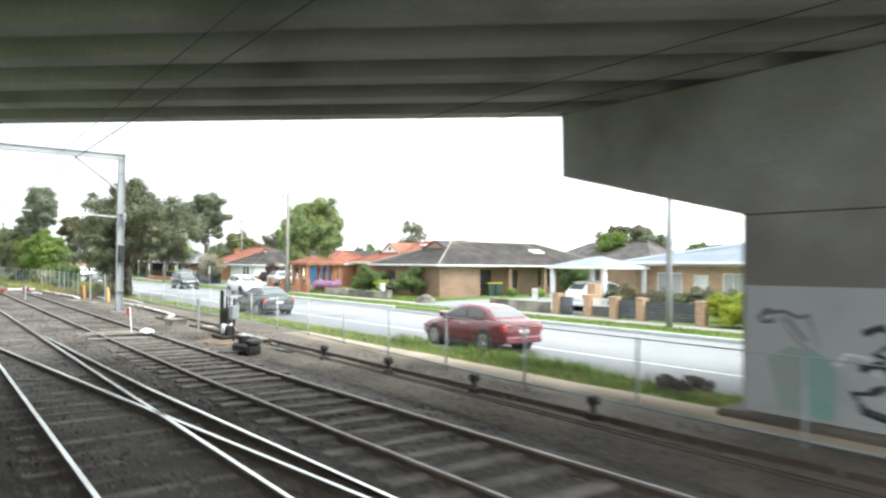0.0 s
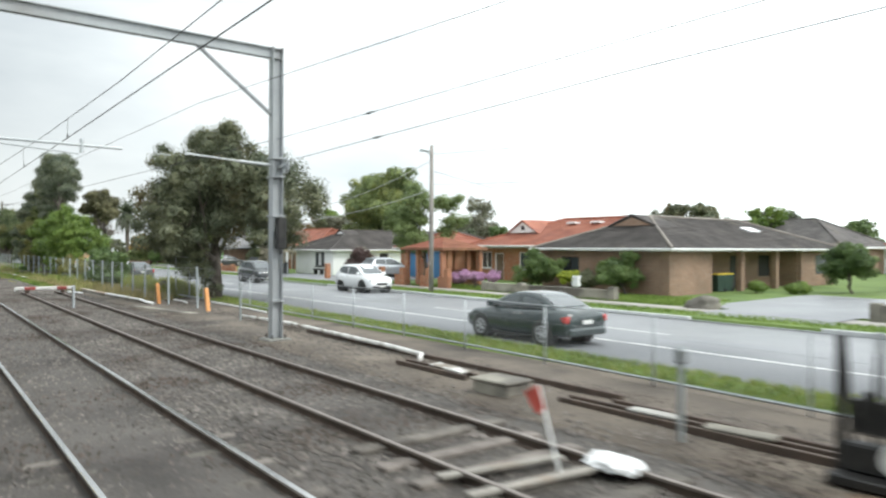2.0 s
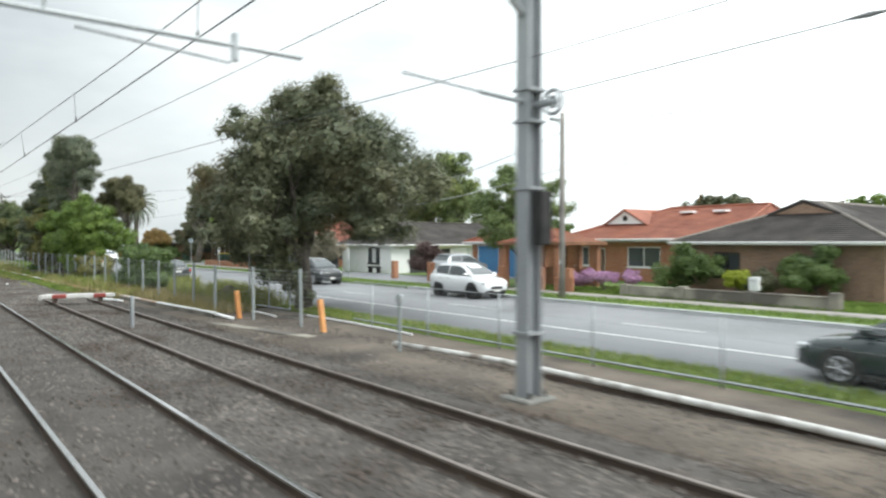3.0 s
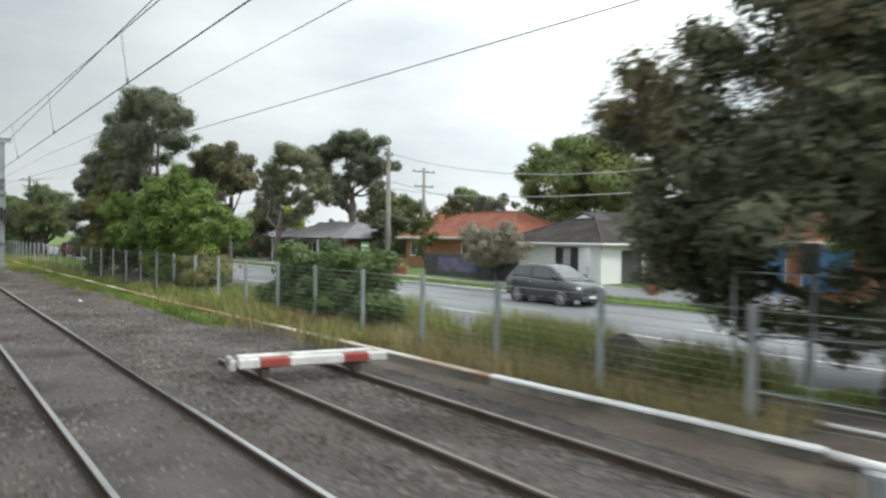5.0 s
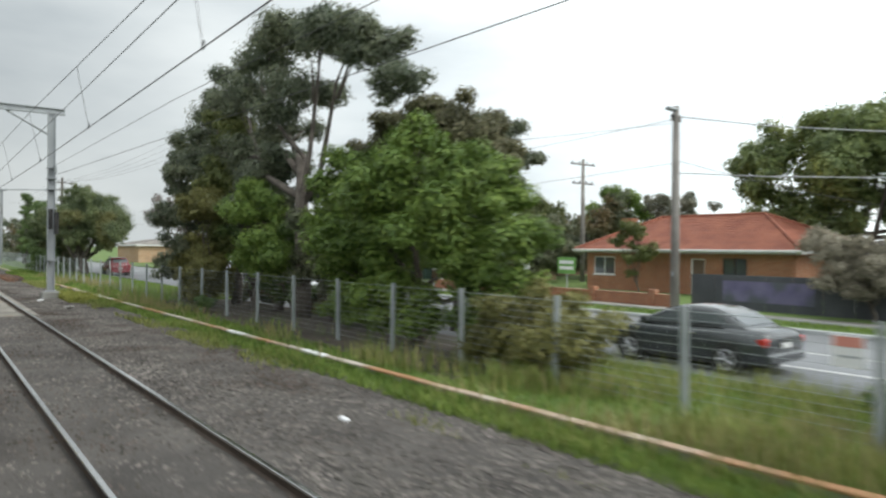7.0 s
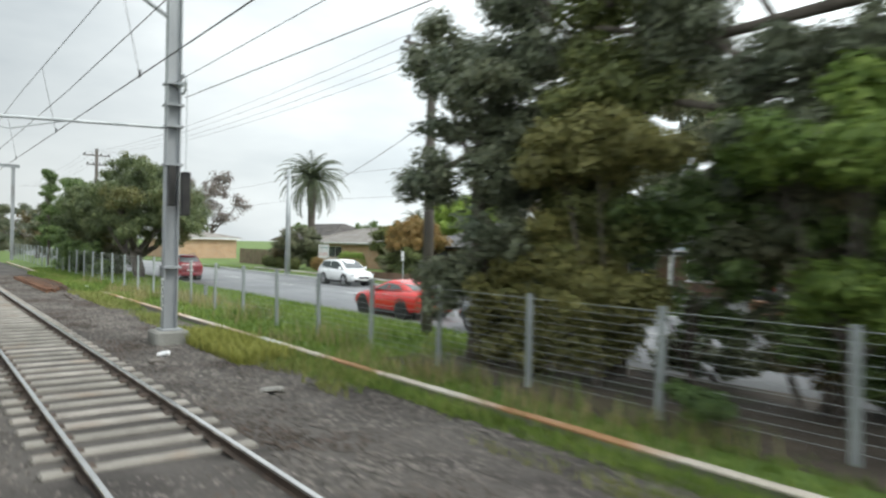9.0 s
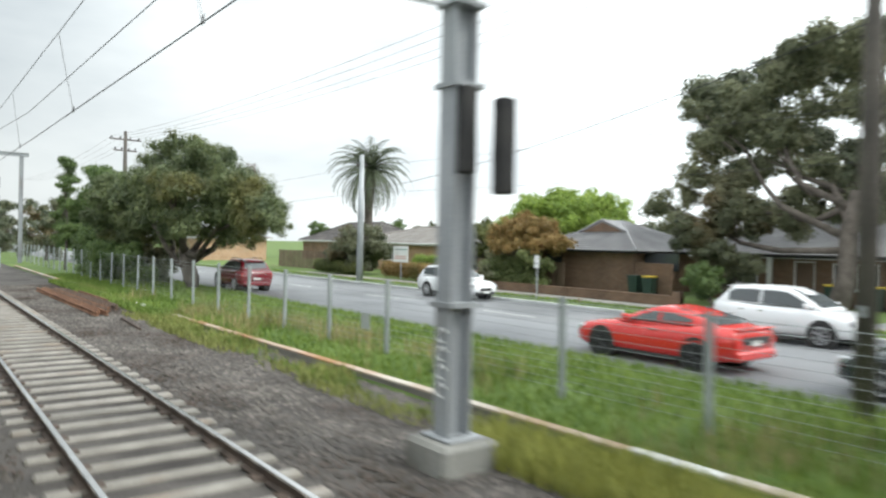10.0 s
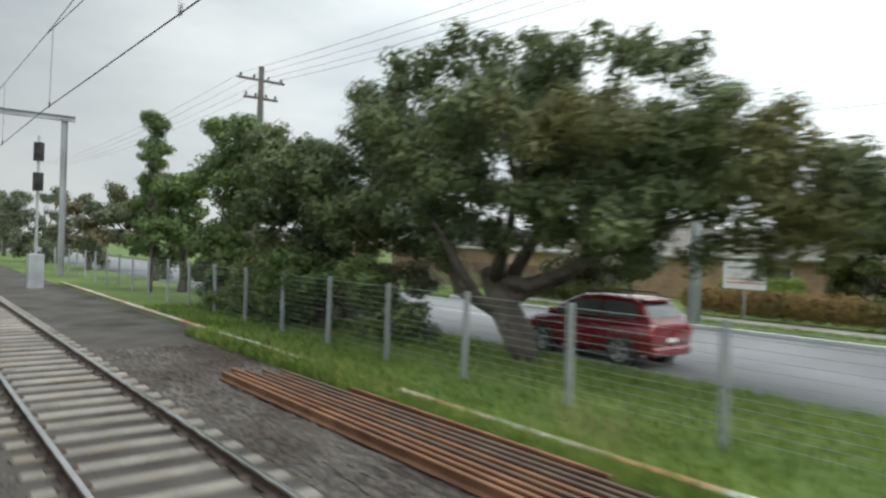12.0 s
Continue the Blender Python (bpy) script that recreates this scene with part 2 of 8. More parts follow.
M = {
    "dirt": surface("dirt", (0.07, 0.057, 0.046), (0.175, 0.145, 0.115), 0.5, 0.95, 0.6, 18, stain=(0.05, 0.042, 0.036)),
    "ballast_bed": surface("ballast_bed", (0.045, 0.04, 0.036), (0.11, 0.099, 0.09), 0.8, 0.95, 0.9, 22, stain=(0.035, 0.03, 0.027), stain_at=0.6),
    "stone": surface("ballast_stone", (0.07, 0.061, 0.054), (0.165, 0.148, 0.132), 0.7, 0.9, 0.2, 30, island=0.5, stain=(0.06, 0.046, 0.036), stain_at=0.56),
    "lawn": surface("lawn", (0.065, 0.115, 0.024), (0.145, 0.21, 0.05), 0.35, 0.95, 0.5, 14, stain=(0.14, 0.14, 0.05), stain_at=0.68),
    "blade": leafy("grass_blade", (0.105, 0.17, 0.03), (0.215, 0.295, 0.065), 0.6, 0.3, 0.35),
    "olive_grass": leafy("olive_grass", (0.165, 0.19, 0.05), (0.31, 0.32, 0.11), 0.7, 0.3, 0.3),
    "gold_weed": leafy("gold_weed", (0.22, 0.24, 0.05), (0.36, 0.36, 0.1), 0.7, 0.3, 0.3),
    "dry": leafy("dry_grass", (0.22, 0.195, 0.085), (0.38, 0.32, 0.16), 0.7, 0.25, 0.35),
    "asphalt": surface("wet_asphalt", (0.17, 0.175, 0.185), (0.235, 0.24, 0.25), 0.22, 0.38, 0.12, 60, stain=(0.15, 0.155, 0.165), stain_at=0.58, rough2=0.6),
    "mud": surface("orange_brown_mud", (0.1, 0.068, 0.045), (0.185, 0.125, 0.08), 1.2, 0.8, 0.5, 20),
    "water": surface("puddle_water", (0.02, 0.019, 0.017), (0.035, 0.032, 0.028), 1.0, 0.04, 0.0, 10, spec=0.6),
    "path": surface("damp_concrete_path", (0.24, 0.225, 0.2), (0.36, 0.34, 0.31), 0.6, 0.7, 0.2, 30),
    "gravelpath": surface("sandy_path", (0.28, 0.225, 0.165), (0.42, 0.34, 0.26), 0.5, 0.95, 0.4, 25),
    "concrete": surface("weathered_concrete", (0.25, 0.24, 0.22), (0.42, 0.41, 0.38), 0.5, 0.85, 0.25, 20, stain=(0.19, 0.18, 0.165)),
    "bridge": surface("bridge_concrete", (0.27, 0.26, 0.245), (0.4, 0.39, 0.37), 0.35, 0.85, 0.2, 14, stain=(0.2, 0.19, 0.175), stain_at=0.58),
    "sleeper_c": surface("concrete_sleeper", (0.2, 0.185, 0.162), (0.325, 0.305, 0.27), 2.0, 0.85, 0.3, 30, rnd=0.16, stain=(0.25, 0.21, 0.17)),
    "sleeper_w": surface("timber_sleeper", (0.07, 0.06, 0.052), (0.19, 0.17, 0.148), 3.0, 0.9, 0.5, 40, rnd=0.3),
    "rail_run": surface("polished_rail_head", (0.52, 0.51, 0.5), (0.7, 0.69, 0.68), 1.0, 0.22, 0.02, 50, 1.0),
    "rail_side": surface("rusty_rail_web", (0.05, 0.036, 0.028), (0.1, 0.07, 0.052), 3.0, 0.8, 0.3, 40),
    "rail_old": surface("dull_rusty_rail_head", (0.16, 0.13, 0.11), (0.27, 0.24, 0.215), 2.0, 0.45, 0.1, 40, 0.5),
    "rail_brown": surface("brown_rail_rust", (0.075, 0.048, 0.034), (0.15, 0.1, 0.072), 2.0, 0.8, 0.3, 34, stain=(0.2, 0.1, 0.055), stain_at=0.6),
    "rust": surface("orange_rust", (0.13, 0.062, 0.035), (0.28, 0.14, 0.075), 1.5, 0.85, 0.3, 30, stain=(0.12, 0.055, 0.03)),
    "rust_white": surface("rust_stained_concrete", (0.36, 0.29, 0.22), (0.6, 0.56, 0.5), 0.5, 0.85, 0.25, 26, stain=(0.36, 0.19, 0.095), stain_at=0.5),
    "galv": surface("galvanised_steel", (0.3, 0.32, 0.33), (0.45, 0.47, 0.48), 1.2, 0.5, 0.05, 30, 0.35),
    "mast": surface("grey_steel_mast", (0.25, 0.265, 0.275), (0.36, 0.375, 0.385), 0.6, 0.55, 0.05, 25, 0.2, stain=(0.2, 0.19, 0.18), stain_at=0.66),
    "wire": surface("dark_wire", (0.05, 0.05, 0.05), (0.09, 0.09, 0.09), 2, 0.6, 0.0, 10, 0.3),
    "black_iron": surface("black_iron", (0.016, 0.016, 0.017), (0.045, 0.043, 0.04), 3, 0.6, 0.2, 30, 0.4),
    "white": surface("white_paint", (0.68, 0.68, 0.67), (0.8, 0.8, 0.79), 1.5, 0.6, 0.05, 30, stain=(0.55, 0.54, 0.51), stain_at=0.66),
    "render": surface("white_render", (0.7, 0.71, 0.71), (0.82, 0.82, 0.81), 0.5, 0.8, 0.1, 30, stain=(0.6, 0.6, 0.58), stain_at=0.66),
    "red_paint": surface("red_paint", (0.36, 0.05, 0.035), (0.48, 0.08, 0.055), 2, 0.6, 0.1, 30),
    "brown_brick": brickwork("brown_brick", (0.2, 0.12, 0.078), (0.34, 0.21, 0.14), (0.3, 0.25, 0.2)),
    "tan_brick": brickwork("tan_brick", (0.42, 0.25, 0.14), (0.58, 0.37, 0.22), (0.45, 0.38, 0.3)),
    "orange_brick": brickwork("orange_brick", (0.3, 0.11, 0.055), (0.44, 0.18, 0.09), (0.38, 0.28, 0.2)),
    "dark_brick": brickwork("dark_brown_brick", (0.13, 0.078, 0.05), (0.24, 0.145, 0.09), (0.18, 0.14, 0.11)),
    "tile_grey": surface("dark_grey_roof_tile", (0.065, 0.06, 0.058), (0.145, 0.132, 0.126), 0.9, 0.8, 0.2, 22, island=0.18, spec=0.3, stain=(0.17, 0.15, 0.125), stain_at=0.64),
    "tile_ribbed": surface("grey_ribbed_roof_tile", (0.23, 0.225, 0.23), (0.36, 0.355, 0.36), 0.9, 0.6, 0.15, 22),
    "tile_red": surface("terracotta_roof_tile", (0.2, 0.065, 0.04), (0.34, 0.125, 0.075), 1.0, 0.75, 0.2, 22, island=0.18),
    "tile_beige": surface("beige_roof_tile", (0.26, 0.24, 0.22), (0.37, 0.345, 0.32), 1.0, 0.8, 0.2, 22, island=0.1),
    "tin_blue": surface("pale_blue_metal_roof", (0.27, 0.31, 0.37), (0.36, 0.4, 0.45), 0.7, 0.45, 0.03, 10, 0.15),
    "fence_dark": surface("dark_panel_fence", (0.055, 0.058, 0.068), (0.1, 0.105, 0.118), 0.8, 0.7, 0.1, 20, rnd=0.1),
    "fence_brown": surface("brown_paling_fence", (0.1, 0.065, 0.048), (0.18, 0.125, 0.09), 0.9, 0.85, 0.3, 20, rnd=0.2),
    "blue_door": paint("blue_roller_door", (0.07, 0.22, 0.42), 0.5, coat=0.0),
    "bark": surface("grey_brown_bark", (0.06, 0.05, 0.042), (0.16, 0.135, 0.115), 2.5, 0.95, 0.8, 14),
    "pole_wood": surface("weathered_pole_timber", (0.17, 0.155, 0.14), (0.3, 0.28, 0.255), 1.2, 0.9, 0.3, 18, stain=(0.13, 0.12, 0.11)),
    "pole_dark": surface("dark_pole_timber", (0.06, 0.055, 0.05), (0.12, 0.105, 0.09), 1.2, 0.9, 0.3, 18),
    "pole_conc": surface("pale_concrete_pole", (0.42, 0.43, 0.43), (0.55, 0.56, 0.56), 0.8, 0.75, 0.1, 18),
    "pole_grey": surface("mid_grey_concrete_pole", (0.26, 0.26, 0.27), (0.36, 0.36, 0.37), 0.8, 0.8, 0.1, 18),
    "rubber": surface("black_rubber", (0.012, 0.012, 0.012), (0.025, 0.025, 0.025), 5, 0.75, 0.1, 40),
    "alloy": surface("wheel_alloy", (0.3, 0.3, 0.31), (0.45, 0.45, 0.46), 3, 0.35, 0.0, 20, 0.8),
    "dark_alloy": surface("black_alloy", (0.02, 0.02, 0.021), (0.04, 0.04, 0.042), 3, 0.35, 0.0, 20, 0.6),
    "trim": surface("black_plastic_trim", (0.02, 0.02, 0.02), (0.04, 0.04, 0.04), 3, 0.55, 0.05, 40),
    "chrome": surface("chrome_trim", (0.6, 0.6, 0.6), (0.7, 0.7, 0.7), 3, 0.15, 0.0, 20, 1.0),
    "car_glass": glass_dark("tinted_car_glass", (0.09, 0.1, 0.105)),
    "window": glass_dark("window_glass", (0.05, 0.057, 0.062)),
    "window_pale": glass_dark("window_glass_over_pale_blind", (0.36, 0.37, 0.37)),
    "lamp_clear": surface("headlight_glass", (0.55, 0.57, 0.6), (0.7, 0.72, 0.74), 4, 0.08, 0.0, 20, 0.3, spec=0.8),
    "lamp_red": surface("tail_light_red", (0.4, 0.02, 0.015), (0.55, 0.04, 0.03), 4, 0.12, 0.0, 20, spec=0.8),
    "plate": surface("plate_white", (0.6, 0.6, 0.58), (0.72, 0.72, 0.7), 3, 0.5, 0.0, 20),
    "curtain": surface("pale_curtain", (0.45, 0.46, 0.47), (0.66, 0.66, 0.65), 1.5, 0.9, 0.1, 14),
    "bin_green": surface("dark_green_plastic", (0.02, 0.045, 0.035), (0.035, 0.065, 0.05), 2, 0.5, 0.05, 30),
    "bin_yellow": surface("yellow_plastic", (0.7, 0.5, 0.05), (0.8, 0.6, 0.08), 2, 0.5, 0.05, 30),
    "orange_post": surface("faded_orange_paint", (0.55, 0.22, 0.07), (0.72, 0.36, 0.14), 2.0, 0.7, 0.1, 30, stain=(0.4, 0.25, 0.14)),
    "plastic_white": surface("white_plastic_sheet", (0.7, 0.71, 0.72), (0.82, 0.82, 0.82), 3, 0.4, 0.3, 12),
    "paintline": surface("road_paint", (0.62, 0.62, 0.6), (0.78, 0.78, 0.77), 1.2, 0.6, 0.1, 30, stain=(0.4, 0.4, 0.4), stain_at=0.66),
    "leaf_dark": leafy("dark_evergreen_leaf", (0.075, 0.095, 0.058), (0.17, 0.175, 0.098), 0.4, 0.22, 0.3, (0.17, 0.125, 0.06)),
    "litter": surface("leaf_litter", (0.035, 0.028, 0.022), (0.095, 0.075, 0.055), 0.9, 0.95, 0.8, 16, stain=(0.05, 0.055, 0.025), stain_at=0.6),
    "leaf_pepper": leafy("pepper_tree_leaf", (0.066, 0.095, 0.045), (0.165, 0.195, 0.082), 0.4, 0.27, 0.3, (0.17, 0.165, 0.06)),
    "worn_white": surface("worn_white_timber_paint", (0.5, 0.49, 0.46), (0.74, 0.73, 0.71), 3.0, 0.75, 0.4, 26, stain=(0.22, 0.19, 0.16), stain_at=0.55),
    "worn_red": surface("worn_red_timber_paint", (0.25, 0.05, 0.042), (0.38, 0.08, 0.065), 3.0, 0.75, 0.4, 26, stain=(0.16, 0.07, 0.055), stain_at=0.56),
    "tile_worn": surface("pale_worn_ridge_tile", (0.16, 0.14, 0.12), (0.28, 0.25, 0.215), 1.2, 0.7, 0.2, 22),
    "tile_dark": surface("charcoal_roof_tile", (0.045, 0.041, 0.039), (0.105, 0.094, 0.088), 0.9, 0.85, 0.2, 22, island=0.18, stain=(0.15, 0.135, 0.11), stain_at=0.66, spec=0.25),
    "post_dull": surface("dull_fence_post", (0.24, 0.265, 0.265), (0.36, 0.385, 0.385), 1.2, 0.65, 0.05, 30, 0.2),
    "pale_cable": surface("pale_insulated_cable", (0.42, 0.42, 0.42), (0.52, 0.52, 0.52), 2, 0.6, 0.0, 10),
    "footing": surface("mossy_footing_concrete", (0.16, 0.16, 0.145), (0.3, 0.295, 0.27), 0.9, 0.9, 0.35, 22, stain=(0.12, 0.115, 0.1), stain_at=0.56),
    "worn_slab": surface("dusty_slab_concrete", (0.2, 0.185, 0.15), (0.4, 0.38, 0.32), 0.9, 0.9, 0.3, 20, stain=(0.12, 0.11, 0.095), stain_at=0.5),
    "leaf_rust": leafy("rusty_gum_leaf", (0.08, 0.08, 0.04), (0.16, 0.15, 0.075), 0.5, 0.2, 0.4),
    "trough": surface("stained_trough_concrete", (0.14, 0.13, 0.11), (0.27, 0.255, 0.225), 0.6, 0.9, 0.3, 24, stain=(0.08, 0.065, 0.05)),
    "leaf_euc": leafy("gum_leaf", (0.078, 0.1, 0.066), (0.175, 0.19, 0.115), 0.38, 0.27, 0.3),
    "leaf_gloss": leafy("glossy_green_leaf", (0.105, 0.145, 0.058), (0.25, 0.3, 0.11), 0.35, 0.3, 0.3, (0.28, 0.3, 0.09)),
    "leaf_mid": leafy("mid_green_leaf", (0.066, 0.11, 0.036), (0.155, 0.22, 0.07), 0.42, 0.25, 0.3),
    "leaf_bright": leafy("bright_green_leaf", (0.09, 0.15, 0.032), (0.215, 0.3, 0.068), 0.45, 0.32, 0.3),
    "leaf_willow": leafy("pale_willow_leaf", (0.13, 0.18, 0.07), (0.24, 0.3, 0.12), 0.5, 0.35, 0.3),
    "leaf_lime": leafy("lime_leaf", (0.19, 0.28, 0.05), (0.35, 0.46, 0.1), 0.45, 0.35, 0.3),
    "leaf_gold": leafy("golden_leaf", (0.25, 0.3, 0.03), (0.42, 0.46, 0.06), 0.5, 0.3, 0.3),
    "leaf_copper": leafy("copper_leaf", (0.21, 0.15, 0.055), (0.38, 0.25, 0.095), 0.5, 0.3, 0.35, (0.17, 0.2, 0.07)),
    "leaf_olive": leafy("olive_leaf", (0.077, 0.099, 0.033), (0.182, 0.198, 0.068), 0.5, 0.25, 0.35),
    "leaf_tawny": leafy("tawny_olive_leaf", (0.12, 0.12, 0.04), (0.23, 0.22, 0.075), 0.5, 0.28, 0.3),
    "leaf_blush": leafy("blush_grey_leaf", (0.24, 0.22, 0.16), (0.4, 0.36, 0.28), 0.6, 0.25, 0.3),
    "leaf_mottled": leafy("mottled_gum_leaf", (0.12, 0.135, 0.08), (0.25, 0.26, 0.15), 0.5, 0.32, 0.35, (0.22, 0.205, 0.12)),
    "leaf_flower": leafy("flowering_shrub_leaf", (0.11, 0.145, 0.055), (0.24, 0.27, 0.11), 0.5, 0.28, 0.35, (0.52, 0.47, 0.38)),
    "purple_spray": surface("purple_blue_spray", (0.11, 0.1, 0.19), (0.19, 0.17, 0.28), 1.5, 0.7, 0.05, 30, stain=(0.1, 0.11, 0.13), stain_at=0.5),
    "leaf_grey": leafy("grey_green_leaf", (0.13, 0.14, 0.1), (0.24, 0.23, 0.17), 0.6, 0.25, 0.3),
    "leaf_plum": leafy("dull_plum_leaf", (0.07, 0.045, 0.042), (0.14, 0.09, 0.08), 0.6, 0.2, 0.3),
    "twig": leafy("bare_twig", (0.13, 0.11, 0.1), (0.24, 0.21, 0.19), 0.8, 0.1, 0.3),
    "twig_dark": leafy("dark_twig", (0.09, 0.075, 0.07), (0.17, 0.145, 0.135), 0.8, 0.1, 0.3),
    "petal": leafy("mauve_petal", (0.4, 0.2, 0.36), (0.6, 0.4, 0.55), 0.6, 0.3, 0.3),
    "frond": leafy("palm_frond", (0.055, 0.075, 0.042), (0.13, 0.15, 0.085), 0.5, 0.15, 0.35),
    "teal": surface("teal_spray_paint", (0.2, 0.36, 0.32), (0.28, 0.42, 0.37), 1.5, 0.7, 0.05, 30, stain=(0.33, 0.36, 0.34), stain_at=0.52),
    "faded_spray": surface("faded_purple_spray", (0.13, 0.115, 0.135), (0.23, 0.21, 0.24), 3, 0.7, 0.05, 30),
    "spray": surface("black_spray_paint", (0.02, 0.02, 0.022), (0.06, 0.06, 0.065), 3, 0.6, 0.05, 30),
    "grey_paint": surface("grey_cover_paint", (0.4, 0.41, 0.42), (0.48, 0.49, 0.5), 0.5, 0.8, 0.05, 20, stain=(0.36, 0.36, 0.36)),
    "sign_green": surface("green_sign", (0.12, 0.3, 0.07), (0.18, 0.38, 0.1), 3, 0.5, 0.0, 20),
    "pale_blue": surface("pale_blue_sign", (0.5, 0.62, 0.72), (0.6, 0.7, 0.78), 3, 0.5, 0.0, 20),
    "sign_red": surface("faded_red_ink", (0.55, 0.2, 0.15), (0.65, 0.3, 0.24), 3, 0.6, 0.0, 20),
    "sign_dark": surface("dark_ink", (0.05, 0.06, 0.07), (0.09, 0.1, 0.11), 3, 0.6, 0.0, 20),
    "blue_pipe": surface("pale_blue_plastic", (0.3, 0.45, 0.55), (0.42, 0.55, 0.62), 3, 0.5, 0.05, 20),
    "interior": surface("dim_room", (0.05, 0.05, 0.052), (0.09, 0.09, 0.088), 1, 0.9, 0.0, 10),
}
CAR = {
    "maroon": paint("maroon_car_paint", (0.14, 0.012, 0.02)), "green": paint("dark_green_car_paint", (0.02, 0.032, 0.033)),
    "white": paint("white_car_paint", (0.84, 0.85, 0.86)), "red": paint("bright_red_car_paint", (0.62, 0.03, 0.025)),
    "crimson": paint("crimson_car_paint", (0.17, 0.012, 0.019)), "grey": paint("dark_grey_car_paint", (0.045, 0.05, 0.053)),
    "silver": paint("silver_car_paint", (0.36, 0.38, 0.4), 0.3, 0.5), "black": paint("black_car_paint", (0.018, 0.018, 0.02)),
}


# ---- mesh helpers ----
def mesh(name, verts, faces, mats, smooth=False, idx=None):
    me = bpy.data.meshes.new(name)
    me.from_pydata([tuple(map(float, v)) for v in verts], [], faces)
    for mm in (mats if isinstance(mats, (list, tuple)) else [mats]):
        me.materials.append(mm)
    if idx is not None:
        me.polygons.foreach_set("material_index", idx)
    if smooth:
        me.polygons.foreach_set("use_smooth", [True] * len(me.polygons))
    me.update()
    return me


def part(name, me, parent=None, label="", at=None):
    """One mesh object, under its thing or part; a bmesh is turned into a mesh first by the callers."""
    ob = new(name, me)
    if parent is not None:
        ob.parent = parent
    if at is not None:
        ob.matrix_basis = at
    if label:
        tagged(ob, label)
    return ob


def thing(name, label, category, at=None, group="", kind=""):
    ob = new(name)
    ob.empty_display_size = 0.2
    if at is not None:
        ob.matrix_basis = at
    return tagged(ob, label, category, group, kind)


def cat(chunks):
    """Join (verts, faces) chunks."""
    V, Fc, o = [], [], 0
    for v, f in chunks:
        V.extend(v)
        Fc.extend([tuple(i + o for i in q) for q in f])
        o += len(v)
    return V, Fc


def box(x0, x1, y0, y1, z0, z1, bev=0.0):
    """A box; with bev its edges are chamfered all round."""
    if bev <= 0:
        v = [(x, y, z) for z in (z0, z1) for y in (y0, y1) for x in (x0, x1)]
        return v, [(0, 2, 3, 1), (4, 5, 7, 6), (0, 1, 5, 4), (2, 6, 7, 3), (0, 4, 6, 2), (1, 3, 7, 5)]
    bm = bmesh.new()
    bmesh.ops.create_cube(bm, size=1.0)
    for q in bm.verts:
        q.co = ((x0 + x1) / 2 + q.co.x * (x1 - x0), (y0 + y1) / 2 + q.co.y * (y1 - y0), (z0 + z1) / 2 + q.co.z * (z1 - z0))
    bmesh.ops.bevel(bm, geom=list(bm.edges), offset=bev, segments=1, affect="EDGES")
    v = [tuple(q.co) for q in bm.verts]
    bm.verts.index_update()
    f = [tuple(q.index for q in p.verts) for p in bm.faces]
    bm.free()
    return v, f


def tube(points, radii, n=8, cap=True):
    """A tapered tube along points."""
    pts = [Vector(p) for p in points]
    V, Fc = [], []
    for i, p in enumerate(pts):
        d = (pts[min(i + 1, len(pts) - 1)] - pts[max(i - 1, 0)]).normalized()
        a = d.cross(Vector((0, 0, 1)) if abs(d.z) < 0.9 else Vector((0, 1, 0))).normalized()
        b = d.cross(a)
        r = radii[i] if isinstance(radii, (list, tuple)) else radii
        V += [tuple(p + (a * math.cos(2 * math.pi * k / n) + b * math.sin(2 * math.pi * k / n)) * r) for k in range(n)]
    for i in range(len(pts) - 1):
        for k in range(n):
            Fc.append((i * n + k, i * n + (k + 1) % n, (i + 1) * n + (k + 1) % n, (i + 1) * n + k))
    if cap:
        Fc.append(tuple(range(n))[::-1])
        Fc.append(tuple(range((len(pts) - 1) * n, len(pts) * n)))
    return V, Fc


def prism(outline, axis, a, b):
    """An outline of two coordinates pushed from a to b along an axis."""
    n = len(outline)
    mk = {"x": lambda p, s: (s, p[0], p[1]), "y": lambda p, s: (p[0], s, p[1]), "z": lambda p, s: (p[0], p[1], s)}[axis]
    V = [mk(p, a) for p in outline] + [mk(p, b) for p in outline]
    Fc = [(i, (i + 1) % n, n + (i + 1) % n, n + i) for i in range(n)] + [tuple(range(n))[::-1], tuple(range(n, 2 * n))]
    return V, Fc


def P(name, chunk, mat, parent=None, label="", smooth=False, at=None):
    return part(name, mesh(name, chunk[0], chunk[1], mat, smooth), parent, label, at)


def quick(name, v, f, mat, smooth=False):
    """A mesh from numpy arrays of vertices and equal-sided faces."""
    v, f = np.asarray(v, np.float32), np.asarray(f, np.int32)
    me = bpy.data.meshes.new(name)
    me.vertices.add(len(v))
    me.vertices.foreach_set("co", v.ravel())
    me.loops.add(f.size)
    me.loops.foreach_set("vertex_index", f.ravel())
    me.polygons.add(len(f))
    me.polygons.foreach_set("loop_start", np.arange(0, f.size, f.shape[1], dtype=np.int32))
    me.update(calc_edges=True)
    me.materials.append(mat)
    if smooth:
        me.polygons.foreach_set("use_smooth", [True] * len(me.polygons))
    me.validate()
    return me


RNG = np.random.default_rng(7)


def unit(n):
    d = RNG.normal(size=(n, 3))
    return d / np.linalg.norm(d, axis=1)[:, None]


# ---- setting ----
WEST, EAST = -330.0, 90.0


